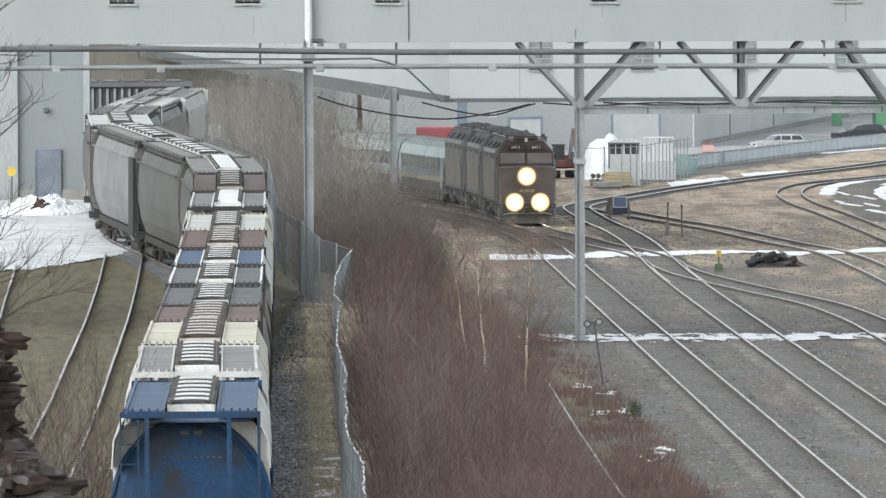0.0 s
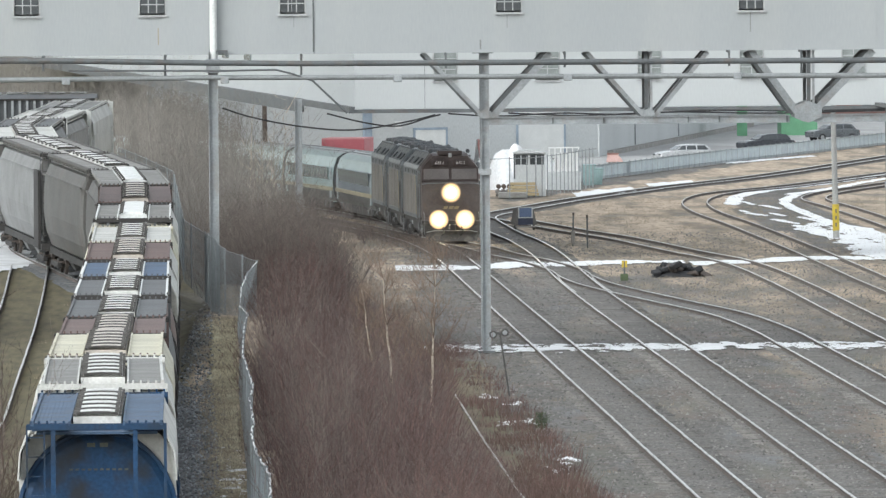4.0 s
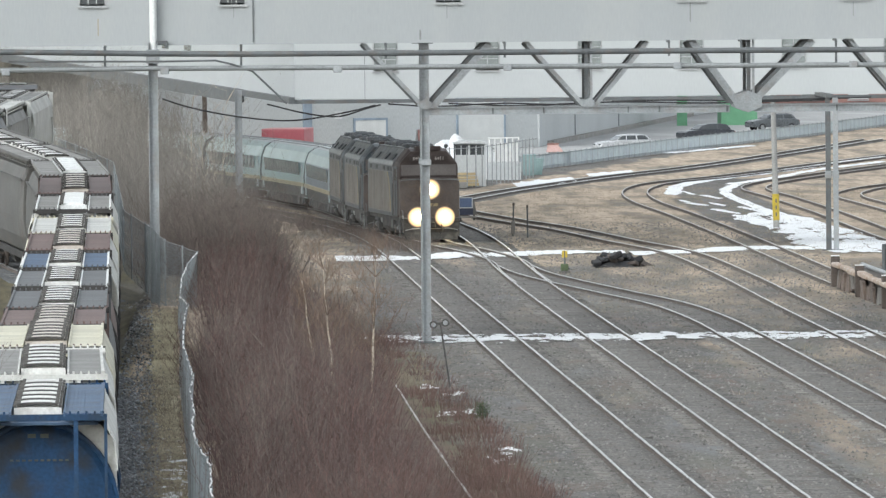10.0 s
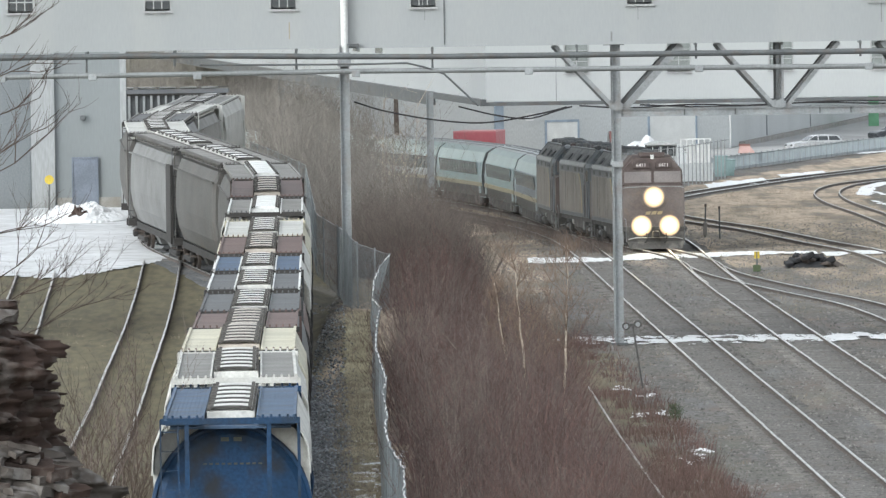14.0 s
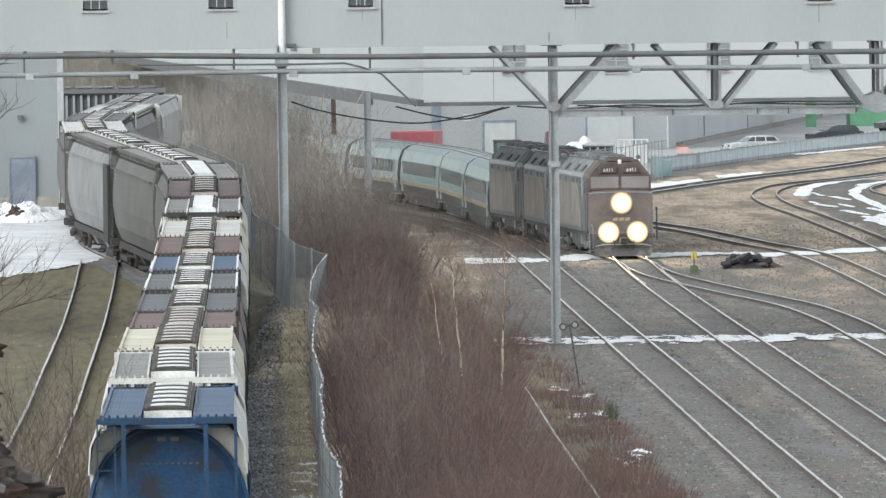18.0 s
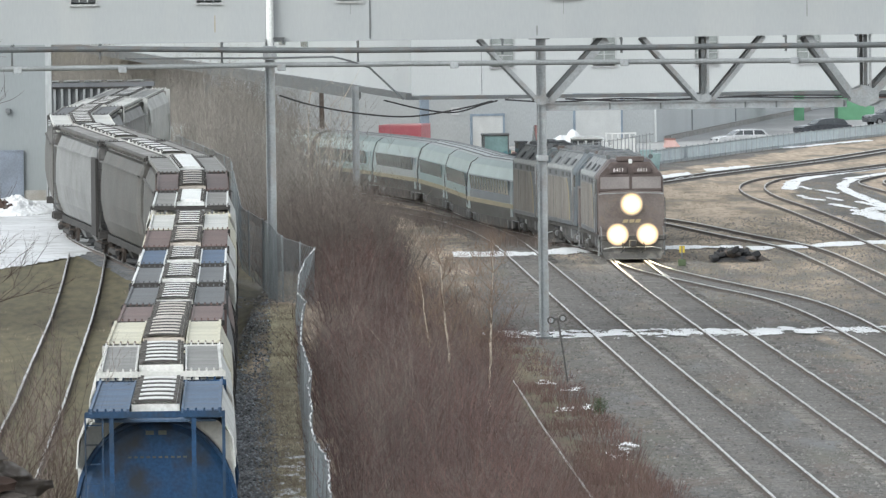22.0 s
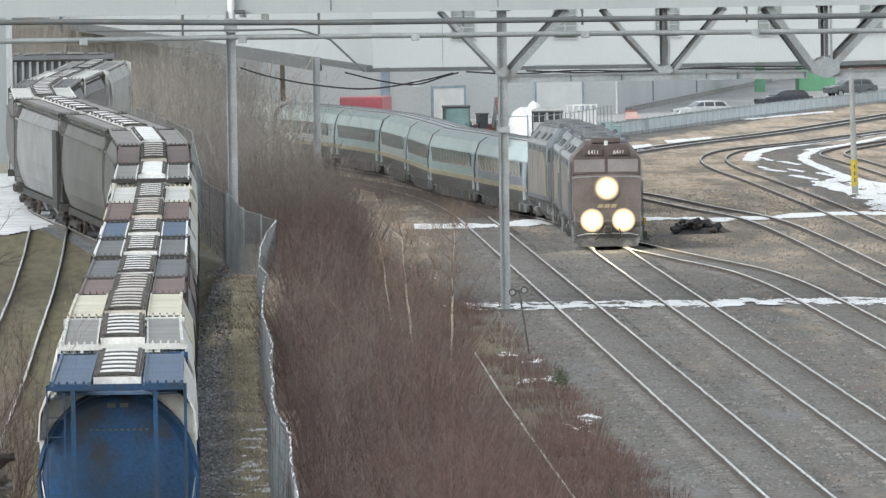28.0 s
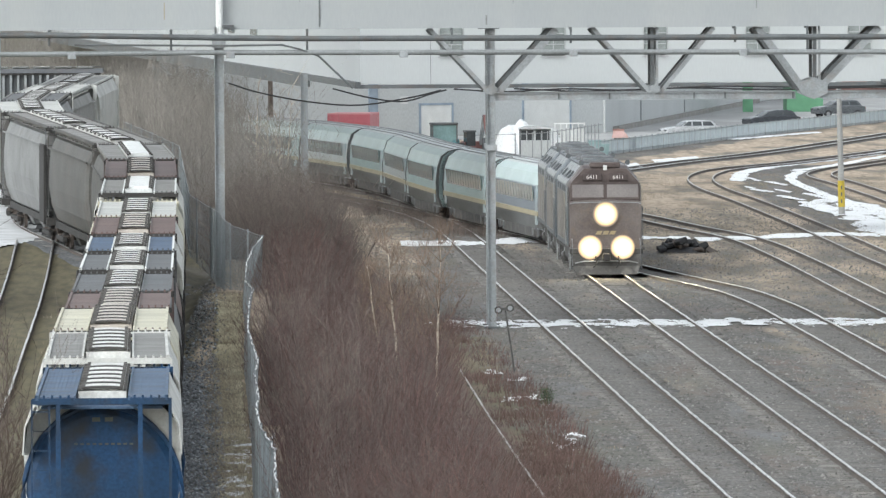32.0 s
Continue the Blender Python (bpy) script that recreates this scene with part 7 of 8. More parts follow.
# ---- rock bank ----
def rock_bank():
    """Thin-bedded rock: square-cut blocks in dipping beds, dark and rough above, grey flaggy ledges at its foot."""
    g = thing("rock_outcrop", "dark brown layered rock outcrop with grey broken ledges", "rock", pose(-6.6, 165, 0))
    nz, na = 330, 170
    zs = np.linspace(0, 8.15, nz)
    edge = np.interp(zs, [0, 3, 5.0, 5.45, 5.75, 5.95, 6.1, 6.3, 6.6, 6.9, 7.1, 7.4, 7.62, 7.66, 7.9, 8.05, 8.15], [2.4, 2.0, 1.65, 1.4, 1.15, 1.0, 0.85, 0.8, 0.78, 0.84, 0.9, 0.8, 0.6, 0.42, 0.2, 0.05, -0.05])
    verts, faces = [], []
    for i, z in enumerate(zs):
        for k in range(na):
            a = math.tau * k / na
            c, sn = math.cos(a), math.sin(a)
            rad = edge[i] + 2.6
            x, y = c * rad, sn * rad * 0.8
            bed = (z + 0.16 * x + 0.2 * noise.noise((x * 0.8, y * 0.8, z * 0.5))) * 3.6
            n = math.floor(bed)
            cut = noise.cell((a * 5.5 + n * 0.37, n * 1.7, 3.0)) - 0.5
            small = noise.cell((a * 14 + n * 0.7, math.floor(bed * 2.6) * 1.3, 8.0)) - 0.5
            f = 0.2 * cut + 0.13 * small + 0.07 * (bed - n) * (0.5 + cut)
            f += 0.3 * noise.noise((x * 1.3, y * 1.3, z * 1.6)) + 0.16 * noise.noise((x * 2.6, y * 2.6, z * 4.0)) + 0.08 * noise.noise((x * 8, y * 8, z * 14)) + 0.04 * noise.noise((x * 20, y * 20, z * 28))
            rad += f
            verts.append((c * rad - 2.6, sn * rad * 0.8 + 1.2, z + 0.04 * noise.noise((x * 5, y * 5, z * 5))))
    low = int(np.searchsorted(zs, 5.95))
    for i in range(nz - 1):
        for k in range(na):
            b = (k + 1) % na
            faces.append((i * na + k, i * na + b, (i + 1) * na + b, (i + 1) * na + k))
    verts, faces = np.array(verts), np.array(faces)
    for name, part_faces, material, label in (("rock_foot", faces[:low * na], ROCK_PALE, "grey flaggy foot of the rock"), ("rock_face", faces[low * na:], ROCK, "dark rough rock face")):
        used, flat = np.unique(part_faces, return_inverse=True)
        ob = new(name, raw_mesh(name, verts[used], flat.reshape(-1, 4), material))
        ob.parent = g
        tagged(ob, label)
    bm = bmesh.new()
    ring = [bm.verts.new(v) for v in verts[-na:]]
    mid = bm.verts.new((-2.6, 1.2, 8.2))
    for k in range(na):
        bm.faces.new((ring[k], ring[(k + 1) % na], mid))
    part("rock_top", bm, ROCK_PALE, g)
    r = random.Random(12)
    for k in range(46):
        z = r.choice((4.9, 5.1, 5.3, 5.5, 5.7, 5.85, 5.95, 6.05, 7.95))
        bm = bmesh.new()
        bmesh.ops.create_cube(bm, size=1)
        bmesh.ops.subdivide_edges(bm, edges=bm.edges, cuts=2, use_grid_fill=True)
        wd, dp, th = r.uniform(0.25, 0.8), r.uniform(0.4, 0.8), r.uniform(0.06, 0.15)
        q = r.uniform(0, 90)
        for v in bm.verts:
            p = Vector((v.co.x * wd, v.co.y * dp, v.co.z * th))
            v.co = p + noise.noise_vector(p * 3 + Vector((q, 0, 0))) * 0.07 + noise.noise_vector(p * 9 + Vector((q, 5, 0))) * 0.03
        e = float(np.interp(z, zs, edge))
        x = e - r.uniform(0.0, 1.9)
        y = 1.2 - 0.8 * math.sqrt(max(0.05, (e + 2.6) ** 2 - (x + 2.6) ** 2)) if z < 7 else r.uniform(-0.8, 0.5)
        bmesh.ops.transform(bm, matrix=pose(x, y - 0.05, z + r.uniform(-0.08, 0.06), r.uniform(-4, 14), r.uniform(4, 13), r.uniform(-40, 40)), verts=bm.verts)
        part("ledge", bm, ROCK if r.random() < 0.3 else ROCK_PALE, g)


ROCK_PALE = mat("grey-brown flagstone", (0.15, 0.132, 0.118), (0.085, 0.073, 0.065), 0.9, scale=7, grain=18, bump=0.8, stain=(0.32, 0.31, 0.30), stain_amount=0.45, spec=0.15)
rock_bank()


def branch(bm, r, p, d, ln, rad, depth):
    """A bent twig that forks into finer ones."""
    pts = [Vector(p)]
    d = Vector(d).normalized()
    for _ in range(4):
        d = (d + Vector((r.uniform(-0.22, 0.22), r.uniform(-0.2, 0.2), r.uniform(-0.14, 0.26)))).normalized()
        pts.append(pts[-1] + d * ln / 4)
    tube(bm, pts, [rad * (1 - 0.17 * k) for k in range(5)], 4)
    if depth:
        for k in (1, 2, 3, 3, 4):
            a = (d + Vector((r.uniform(-0.8, 0.8), r.uniform(-0.6, 0.6), r.uniform(-0.35, 0.8)))).normalized()
            branch(bm, r, pts[k], a, ln * r.uniform(0.35, 0.6), rad * 0.55, depth - 1)


def near_shrubs():
    r = random.Random(6)
    for x, y, h in ((-7.5, 236, 2.6), (-7.1, 248, 2.3), (-8.2, 256, 2.4), (-7.9, 228, 2.9), (-8.5, 240, 2.2), (-7.0, 231, 3.0), (-7.3, 226, 2.5), (-6.8, 240, 2.0)):
        g = thing("shrub", "thin leafless shrub beside the siding", "shrub", pose(x, y, 0), group="thin shrubs")
        for k in range(5):
            bm = bmesh.new()
            branch(bm, r, (0, 0, -0.05), (r.uniform(-0.4, 0.5), r.uniform(-0.3, 0.3), 1), h * r.uniform(0.8, 1.35), 0.019, 3 if k < 3 else 2)
            part("stem", bm, DARK_TWIG if k else MID_TWIG, g)
    g = thing("bare_tree", "leafless dark tree beside the rock outcrop", "tree", pose(-7.7, 172, 0))
    part("trunk", tube(bmesh.new(), [(0, 0, 0), (0.05, 0, 4), (-0.1, 0.1, 8), (0.0, 0, 13.4)], [0.14, 0.11, 0.08, 0.03], 8), DARK_TWIG, g)
    for z, ln, up in ((7.0, 2.2, 0.5), (7.4, 1.8, 0.6), (7.9, 1.7, 0.25), (9.0, 1.5, 0.2), (9.5, 1.7, 0.35), (10.0, 1.6, 0.3), (10.6, 1.6, 0.4), (11.2, 1.5, 0.3), (11.8, 1.5, 0.3)):
        bm = bmesh.new()
        branch(bm, r, (0, 0, z), (1, r.uniform(-0.2, 0.2), up), ln, 0.016, 3 if z < 8 else 2)
        part("limb", bm, DARK_TWIG, g)


near_shrubs()


# ---- yard furniture ----
def marker_sign():
    g = thing("track_marker", "leaning post with two round discs beside the column", "sign", pose(6.22, 352, 0))
    part("post", tube(bmesh.new(), [(0, 0, 0), (-0.28, 0, 1.95)], 0.03, 6), BOGIE, g)
    part("crossbar", boxes((-0.62, 0.0, -0.02, 0.02, 1.95, 2.03)), BOGIE, g)
    for x, z in ((-0.5, 1.96), (-0.13, 2.02)):
        d = part("disc", disc(bmesh.new(), (x, -0.04, z), (0, 1, 0), 0.125, 0.04, 18), BOGIE, g)
        part("disc_face", disc(bmesh.new(), (x, -0.065, z), (0, 1, 0), 0.075, 0.01, 18), STEEL, d)


marker_sign()


def yellow_banded_post():
    g = thing("utility_pole", "pale timber pole with a yellow band", "pole", pose(27.04, 574, 0))
    part("pole", tube(bmesh.new(), [(0, 0, 0), (-0.15, 0, 8.2)], [0.17, 0.12], 10), mat("weathered pale pole", (0.40, 0.40, 0.39), (0.31, 0.31, 0.30), 0.8, scale=4), g)
    part("band", tube(bmesh.new(), [(0, 0, 0.4), (-0.03, 0, 1.75)], 0.178, 12), YELLOW, g, "yellow reflective band")
    part("band_bars", boxes((-0.05, 0.02, -0.19, -0.181, 0.6, 0.8), (-0.05, 0.02, -0.19, -0.181, 0.95, 1.15), (-0.05, 0.02, -0.19, -0.181, 1.3, 1.5)), DARK_STEEL, g)


yellow_banded_post()


RUSTY = mat("rust-brown timber", (0.145, 0.11, 0.09), (0.085, 0.067, 0.057), 0.9, scale=7, bump=0.6, per_object=0.3, stain=(0.23, 0.2, 0.17), stain_amount=0.5)
COPING = mat("rust-stained coping", (0.40, 0.33, 0.27), (0.33, 0.24, 0.18), 0.9, scale=6, bump=0.5, stain=(0.62, 0.6, 0.58), stain_amount=0.5)


def loading_ramp():
    """A decaying timber loading ramp: upright boards under sagging top beams, posts at the joints, clutter on top."""
    g = thing("loading_ramp", "old decaying timber loading ramp with sagging tan top beams", "loading ramp")
    pts = [(24.2, 462.5), (24.36, 447), (24.52, 431), (24.75, 412), (25.0, 395)]
    r = random.Random(17)
    for a, b in zip(pts, pts[1:]):
        d = math.hypot(b[0] - a[0], b[1] - a[1])
        turn = math.degrees(math.atan2(b[1] - a[1], b[0] - a[0]))
        n = 9
        for k in range(n):
            w = part("board", boxes((d * k / n + 0.03, d * (k + 1) / n - 0.03, 0.02, 0.14, 0, 0.80 + r.uniform(-0.22, 0.05))), RUSTY if r.random() < 0.7 else TIE, g)
            w.matrix_local = pose(a[0] + r.uniform(-0.05, 0.05), a[1], 0, r.uniform(-8, 6), r.uniform(-1.5, 1.5), turn)
        for k in range(3):
            c = part("top_beam", boxes((0.1 + d * k / 3, d * (k + 1) / 3 - r.uniform(0.1, 0.9), -0.1 + r.uniform(-0.04, 0.04), 0.22, 0.87, 1.09 + r.uniform(-0.07, 0.05)), bevel=0.04), COPING, g, "tan weathered top beam")
            c.matrix_local = pose(a[0], a[1], r.uniform(-0.08, 0.03), r.uniform(-6, 6), r.uniform(-0.5, 0.5), turn + r.uniform(-0.3, 0.3))
        p = part("post", boxes((-0.14, 0.14, -0.16, 0.2, 0, 1.26), bevel=0.02), RUST_RAIL, g)
        p.matrix_local = pose(a[0], a[1], 0, 0, r.uniform(-2, 2), turn)
        q = part("post_cap", boxes((-0.16, 0.15, -0.17, 0.2, 1.264, 1.30), bevel=0.015), SNOW, g, "snow on the post")
        q.matrix_local = pose(a[0], a[1], 0, 0, 0, turn)
    part("fill", loft(bmesh.new(), [[(24.45, 462, z), (24.6, 447, z), (24.78, 431, z), (25.2, 395, z), (33, 395, z), (33, 462, z)] for z in (0, 0.82)]), GROUND, g)
    for k, x in enumerate((25.6, 26.4, 27.3)):
        part("pipe", tube(bmesh.new(), [(x, 396, 1.0), (x - 0.2, 430, 1.05), (x - 0.4, 460, 0.98)], 0.09, 8), STEEL if k != 1 else RUSTY, g)
    for k in range(14):
        bm = boxes((-r.uniform(0.3, 1.0), r.uniform(0.3, 1.0), -0.15, 0.2, 0, r.uniform(0.08, 0.3)), bevel=0.02)
        ob = part("scrap_timber", bm, (RUSTY, TIE, COPING)[k % 3], g)
        ob.matrix_local = pose(r.uniform(25.6, 29), r.uniform(400, 458), 0.82, 0, r.uniform(-4, 4), r.uniform(0, 180))
    part("tall_stub", tube(bmesh.new(), [(25.55, 450, 0.8), (25.55, 450, 2.05)], 0.1, 8), DARK_STEEL, g)


loading_ramp()


NAVY = mat("dark navy paint", (0.05, 0.06, 0.10), (0.035, 0.04, 0.07), 0.6)


def bumper():
    g = thing("rail_trolley", "small brown track trolley with a framed blue panel", "trolley", pose(11.4, 598, 0.04, 0, 0, 8))
    part("body", recalc(loft(bmesh.new(), [[(-0.62, -0.6, 0.3), (0.62, -0.6, 0.3), (0.62, 0.6, 0.3), (-0.62, 0.6, 0.3)], [(-0.45, -0.6, 1.15), (0.45, -0.6, 1.15), (0.45, 0.6, 1.15), (-0.45, 0.6, 1.15)]])), TIE, g)
    part("screen", boxes((-0.33, 0.33, -0.66, -0.602, 0.72, 1.2), bevel=0.02), mat("dull blue panel", (0.13, 0.18, 0.30), (0.10, 0.14, 0.24), 0.5), g, "dull blue panel")
    part("screen_frame", boxes((-0.39, -0.332, -0.68, -0.602, 0.66, 1.26), (0.332, 0.39, -0.68, -0.602, 0.66, 1.26), (-0.332, 0.332, -0.68, -0.602, 1.205, 1.26), (-0.332, 0.332, -0.68, -0.602, 0.66, 0.715)), WARE, g, "pale frame")
    part("front_sheet", boxes((-0.4, 0.4, -0.64, -0.603, 0.3, 0.65)), NAVY, g)
    part("footboard", boxes((-0.55, 0.55, -0.95, -0.61, 0.16, 0.24)), CONCRETE, g, "pale footboard")
    for x in (-0.5, 0.5):
        part("wheel", disc(bmesh.new(), (x, -0.3, 0.17), (1, 0, 0), 0.17, 0.08, 14), DARK_STEEL, g)


bumper()


def switch_stand(x, y, h, top, label):
    g = thing("switch_stand", label, "switch stand", pose(x, y, 0), group="switch stands")
    part("base", boxes((-0.25, 0.25, -0.15, 0.15, 0, 0.12)), TIE, g)
    part("mast", tube(bmesh.new(), [(0, 0, 0.1), (0, 0, h)], 0.04, 8), DARK_STEEL, g)
    part("target", boxes((-0.12, 0.12, -0.03, 0.03, h - 0.3, h), bevel=0.01), top, g)
    part("lever", tube(bmesh.new(), [(0, -0.05, 0.3), (0.35, -0.1, 0.15)], 0.025, 6), DARK_STEEL, g)
    return g


stand = switch_stand(13.7, 488, 1.0, YELLOW, "yellow-topped switch stand with a green box beside the scrap heap")
part("lock_box", boxes((-0.18, 0.16, -0.14, 0.14, 0.12, 0.42), bevel=0.03), NEEDLE, stand, "dark green box")
for x, y, h in ((13.17, 561.5, 1.65), (13.82, 557.7, 1.6)):
    st = thing("stake", "thin dark steel stake standing in dead grass", "stake", pose(x, y, 0, 0, 1.5 if h > 1.62 else -0.5), group="stakes")
    part("shaft", tube(bmesh.new(), [(0, 0, -0.1), (0, 0, h)], 0.042, 7), DARK_STEEL, st)
    part("cap", tube(bmesh.new(), [(0, 0, h - 0.12), (0, 0, h + 0.02)], 0.055, 7), RUST_RAIL, st)
    if h > 1.62:
        part("clamp", boxes((-0.1, 0.1, -0.07, 0.07, 0.1, 0.75), bevel=0.02), TIE, st, "rotten timber strapped to its foot")
pole = thing("utility_pole", "weathered brown wooden pole behind the thicket", "pole", pose(-2.95, 720, 0))
part("shaft", tube(bmesh.new(), [(0, 0, -0.2), (0.03, 0, 3), (0, 0, 6.6)], [0.19, 0.17, 0.14], 10), RUSTY, pole)
part("cap", disc(bmesh.new(), (0, 0, 6.62), (0, 0, 1), 0.15, 0.04, 10), DARK_STEEL, pole)


def container():
    g = thing("shipping_container", "bright red shipping container behind the train", "container", pose(2.3, 705, 0, 0, 0, -6))
    part("body", boxes((-1.6, 1.1, 0, 6, 1.2, 3.6)), RED, g)
    # roof in a paler red than the sides
    part("roof", boxes((-1.6, 1.1, 0.0, 6, 3.604, 3.68)), mat("paler red container roof", (0.62, 0.27, 0.28), (0.55, 0.22, 0.235), 0.6, scale=3), g)
    bm = bmesh.new()
    for k in range(15):
        box(bm, -1.55 + k * 0.175, -1.47 + k * 0.175, -0.03, 0.0, 1.3, 3.5)
    part("corrugation", bm, RED, g)
    part("stand", boxes((-1.5, -1.2, 0.2, 5.8, 0, 1.2), (0.75, 1.05, 0.2, 5.8, 0, 1.2)), DARK_STEEL, g)


container()


def parked_car(x, y, turn, paint, label):
    g = thing("parked_car", label, "car", pose(x, y, 0, 0, 0, turn), group="parked cars")
    low = [(-2.18, 0.32), (2.18, 0.32), (2.26, 0.55), (2.2, 0.78), (1.95, 0.9), (1.1, 0.98), (-1.75, 1.0), (-2.15, 0.92), (-2.25, 0.6)]
    part("body", recalc(loft(bmesh.new(), [[(a * k, w, 0.62 + (b - 0.62) * q) for a, b in low] for w, k, q in ((-0.9, 0.96, 0.86), (-0.82, 0.99, 1), (0.82, 0.99, 1), (0.9, 0.96, 0.86))])), paint, g)
    top = [(-1.85, 1.0), (1.05, 0.985), (0.45, 1.38), (0.1, 1.45), (-1.0, 1.47), (-1.5, 1.4)]
    cab = part("greenhouse", recalc(loft(bmesh.new(), [[(a * (1 - 0.04 * (b - 1)), w * (1 - 0.32 * (b - 1)), b) for a, b in top] for w in (-0.8, 0.8)])), paint, g)
    for sy in (-1, 1):
        for a0, a1, b0, b1 in ((-1.6, -0.72, -1.32, -0.7), (-0.62, 0.12, -0.6, 0.1), (0.2, 0.88, 0.18, 0.42)):
            ring = [(a0, 1.05), (a1, 1.05), (b1, 1.36), (b0, 1.36)]
            part("side_window", recalc(loft(bmesh.new(), [[(a, sy * (0.8 * (1 - 0.32 * (b - 1)) + e), b) for a, b in ring] for e in (-0.01, 0.008)])), GLASS, cab)
    for sx, a, b in ((1, 0.98, 0.48), (-1, -1.82, -1.52)):
        part("windscreen", recalc(loft(bmesh.new(), [[(a + e, w, 1.03), (b + e, w * 0.92, 1.36), (b + e - 0.03, w * 0.92, 1.36), (a + e - 0.03, w, 1.03)] for w in (-0.7, 0.7) for e in (0.035 * sx + 0.015,)])), GLASS, cab)
    for xx in (-1.38, 1.4):
        for sy in (-0.8, 0.8):
            wheel = part("wheel", disc(bmesh.new(), (xx, sy, 0.32), (0, 1, 0), 0.32, 0.22, 16), RUBBER, g)
            part("hub_cap", disc(bmesh.new(), (xx, sy * 1.15, 0.32), (0, 1, 0), 0.18, 0.02, 12), STEEL, wheel)
    for sy in (-0.62, 0.62):
        part("headlight", boxes((2.12, 2.24, sy - 0.2, sy + 0.2, 0.66, 0.78), bevel=0.02), GLASS, g)
        part("tail_light", boxes((-2.24, -2.14, sy - 0.18, sy + 0.18, 0.72, 0.88), bevel=0.02), BRICK, g)


parked_car(27.8, 828, 198, mat("silver car paint", (0.50, 0.51, 0.52), None, 0.3, 0.2, bump=0.0, grit=0.97), "silver estate car parked behind the fence")
parked_car(36.1, 884, 204, mat("dark car paint", (0.06, 0.065, 0.075), None, 0.3, 0.2, bump=0.0, grit=0.97), "dark saloon car parked behind the fence")
parked_car(44.4, 948, 204, mat("grey car paint", (0.13, 0.14, 0.15), None, 0.3, 0.2, bump=0.0, grit=0.97), "dark grey car parked behind the fence")


def loader(x, y, turn, paint, label):
    g = thing("wheel_loader", label, "loader", pose(x, y, 0, 0, 0, turn), group="yard machines")
    part("body", boxes((-1.1, 1.1, 0.3, 3.6, 0.7, 1.7), bevel=0.1), paint, g)
    cab = part("cab", boxes((-0.8, 0.8, -1.0, 0.4, 1.0, 1.5), bevel=0.05), paint, g)
    part("cab_glass", boxes((-0.76, 0.76, -0.96, 0.36, 1.504, 2.6)), mat("pale cab glass", (0.24, 0.36, 0.36), (0.18, 0.27, 0.27), 0.15, bump=0.0), cab)
    part("cab_roof", boxes((-0.88, 0.88, -1.08, 0.48, 2.604, 2.76), bevel=0.04), DARK_STEEL, cab)
    for sx in (-0.8, 0.78):
        for yy in (-1.0, 0.38):
            part("cab_pillar", boxes((sx - 0.03, sx + 0.05, yy - 0.03, yy + 0.03, 1.5, 2.6)), DARK_STEEL, cab)
    part("bucket", recalc(loft(bmesh.new(), [[(-1.3, a, b) for a, b in ((-3.0, 0.2), (-2.1, 0.2), (-2.0, 1.3))], [(1.3, a, b) for a, b in ((-3.0, 0.2), (-2.1, 0.2), (-2.0, 1.3))]])), DARK_STEEL, g)
    for sx in (-1, 1):
        part("arm", beam(bmesh.new(), (sx * 0.6, -2.1, 0.7), (sx * 0.6, -0.9, 1.5), 0.2, 0.3), paint, g)
        for yy in (-1.2, 2.3):
            part("wheel", disc(bmesh.new(), (sx * 1.0, yy, 0.72), (1, 0, 0), 0.72, 0.45, 18), RUBBER, g)


loader(8.3, 728, 5, mat("teal machine paint", (0.10, 0.22, 0.24), None, 0.5), "teal wheel loader with a glazed cab")


def excavator():
    g = thing("excavator", "dark red tracked excavator with its arm folded up", "excavator", pose(10.3, 730, 0, 0, 0, 12))
    dull = mat("dull red machine paint", (0.24, 0.11, 0.10), (0.17, 0.085, 0.08), 0.6)
    for sx in (-0.55, 0.55):
        part("track", recalc(loft(bmesh.new(), [[(x, a, b) for a, b in ((-1.1, 0.25), (-0.9, 0.02), (0.9, 0.02), (1.1, 0.25), (0.9, 0.5), (-0.9, 0.5))] for x in (sx - 0.17, sx + 0.17)])), RUBBER, g)
    part("body", boxes((-0.7, 0.7, -0.6, 0.9, 0.62, 1.5), bevel=0.08), dull, g)
    cab = part("cab", boxes((-0.7, -0.05, -1.0, 0.1, 0.7, 1.2), bevel=0.04), dull, g)
    part("cab_glass", boxes((-0.66, -0.09, -0.96, 0.06, 1.204, 2.1)), GLASS, cab)
    part("cab_roof", boxes((-0.72, -0.03, -1.02, 0.12, 2.104, 2.22), bevel=0.03), DARK_STEEL, cab)
    part("boom", beam(bmesh.new(), (0.35, -0.6, 1.3), (0.4, -1.4, 3.2), 0.2, 0.26), STEEL, g, "grey boom")
    part("stick", beam(bmesh.new(), (0.4, -1.4, 3.2), (0.45, -2.1, 1.7), 0.16, 0.2), dull, g)
    part("bucket", recalc(loft(bmesh.new(), [[(x, a, b) for a, b in ((-2.3, 1.1), (-1.8, 1.0), (-1.75, 1.7), (-2.1, 1.75))] for x in (0.15, 0.75)])), DARK_STEEL, g)


excavator()


# ---- the works yard behind the train ----
TEAL_BIN = mat("faded teal plastic", (0.27, 0.38, 0.38), None, 0.5)
TAN = mat("tan boards", (0.52, 0.42, 0.25), (0.42, 0.33, 0.2), 0.8)


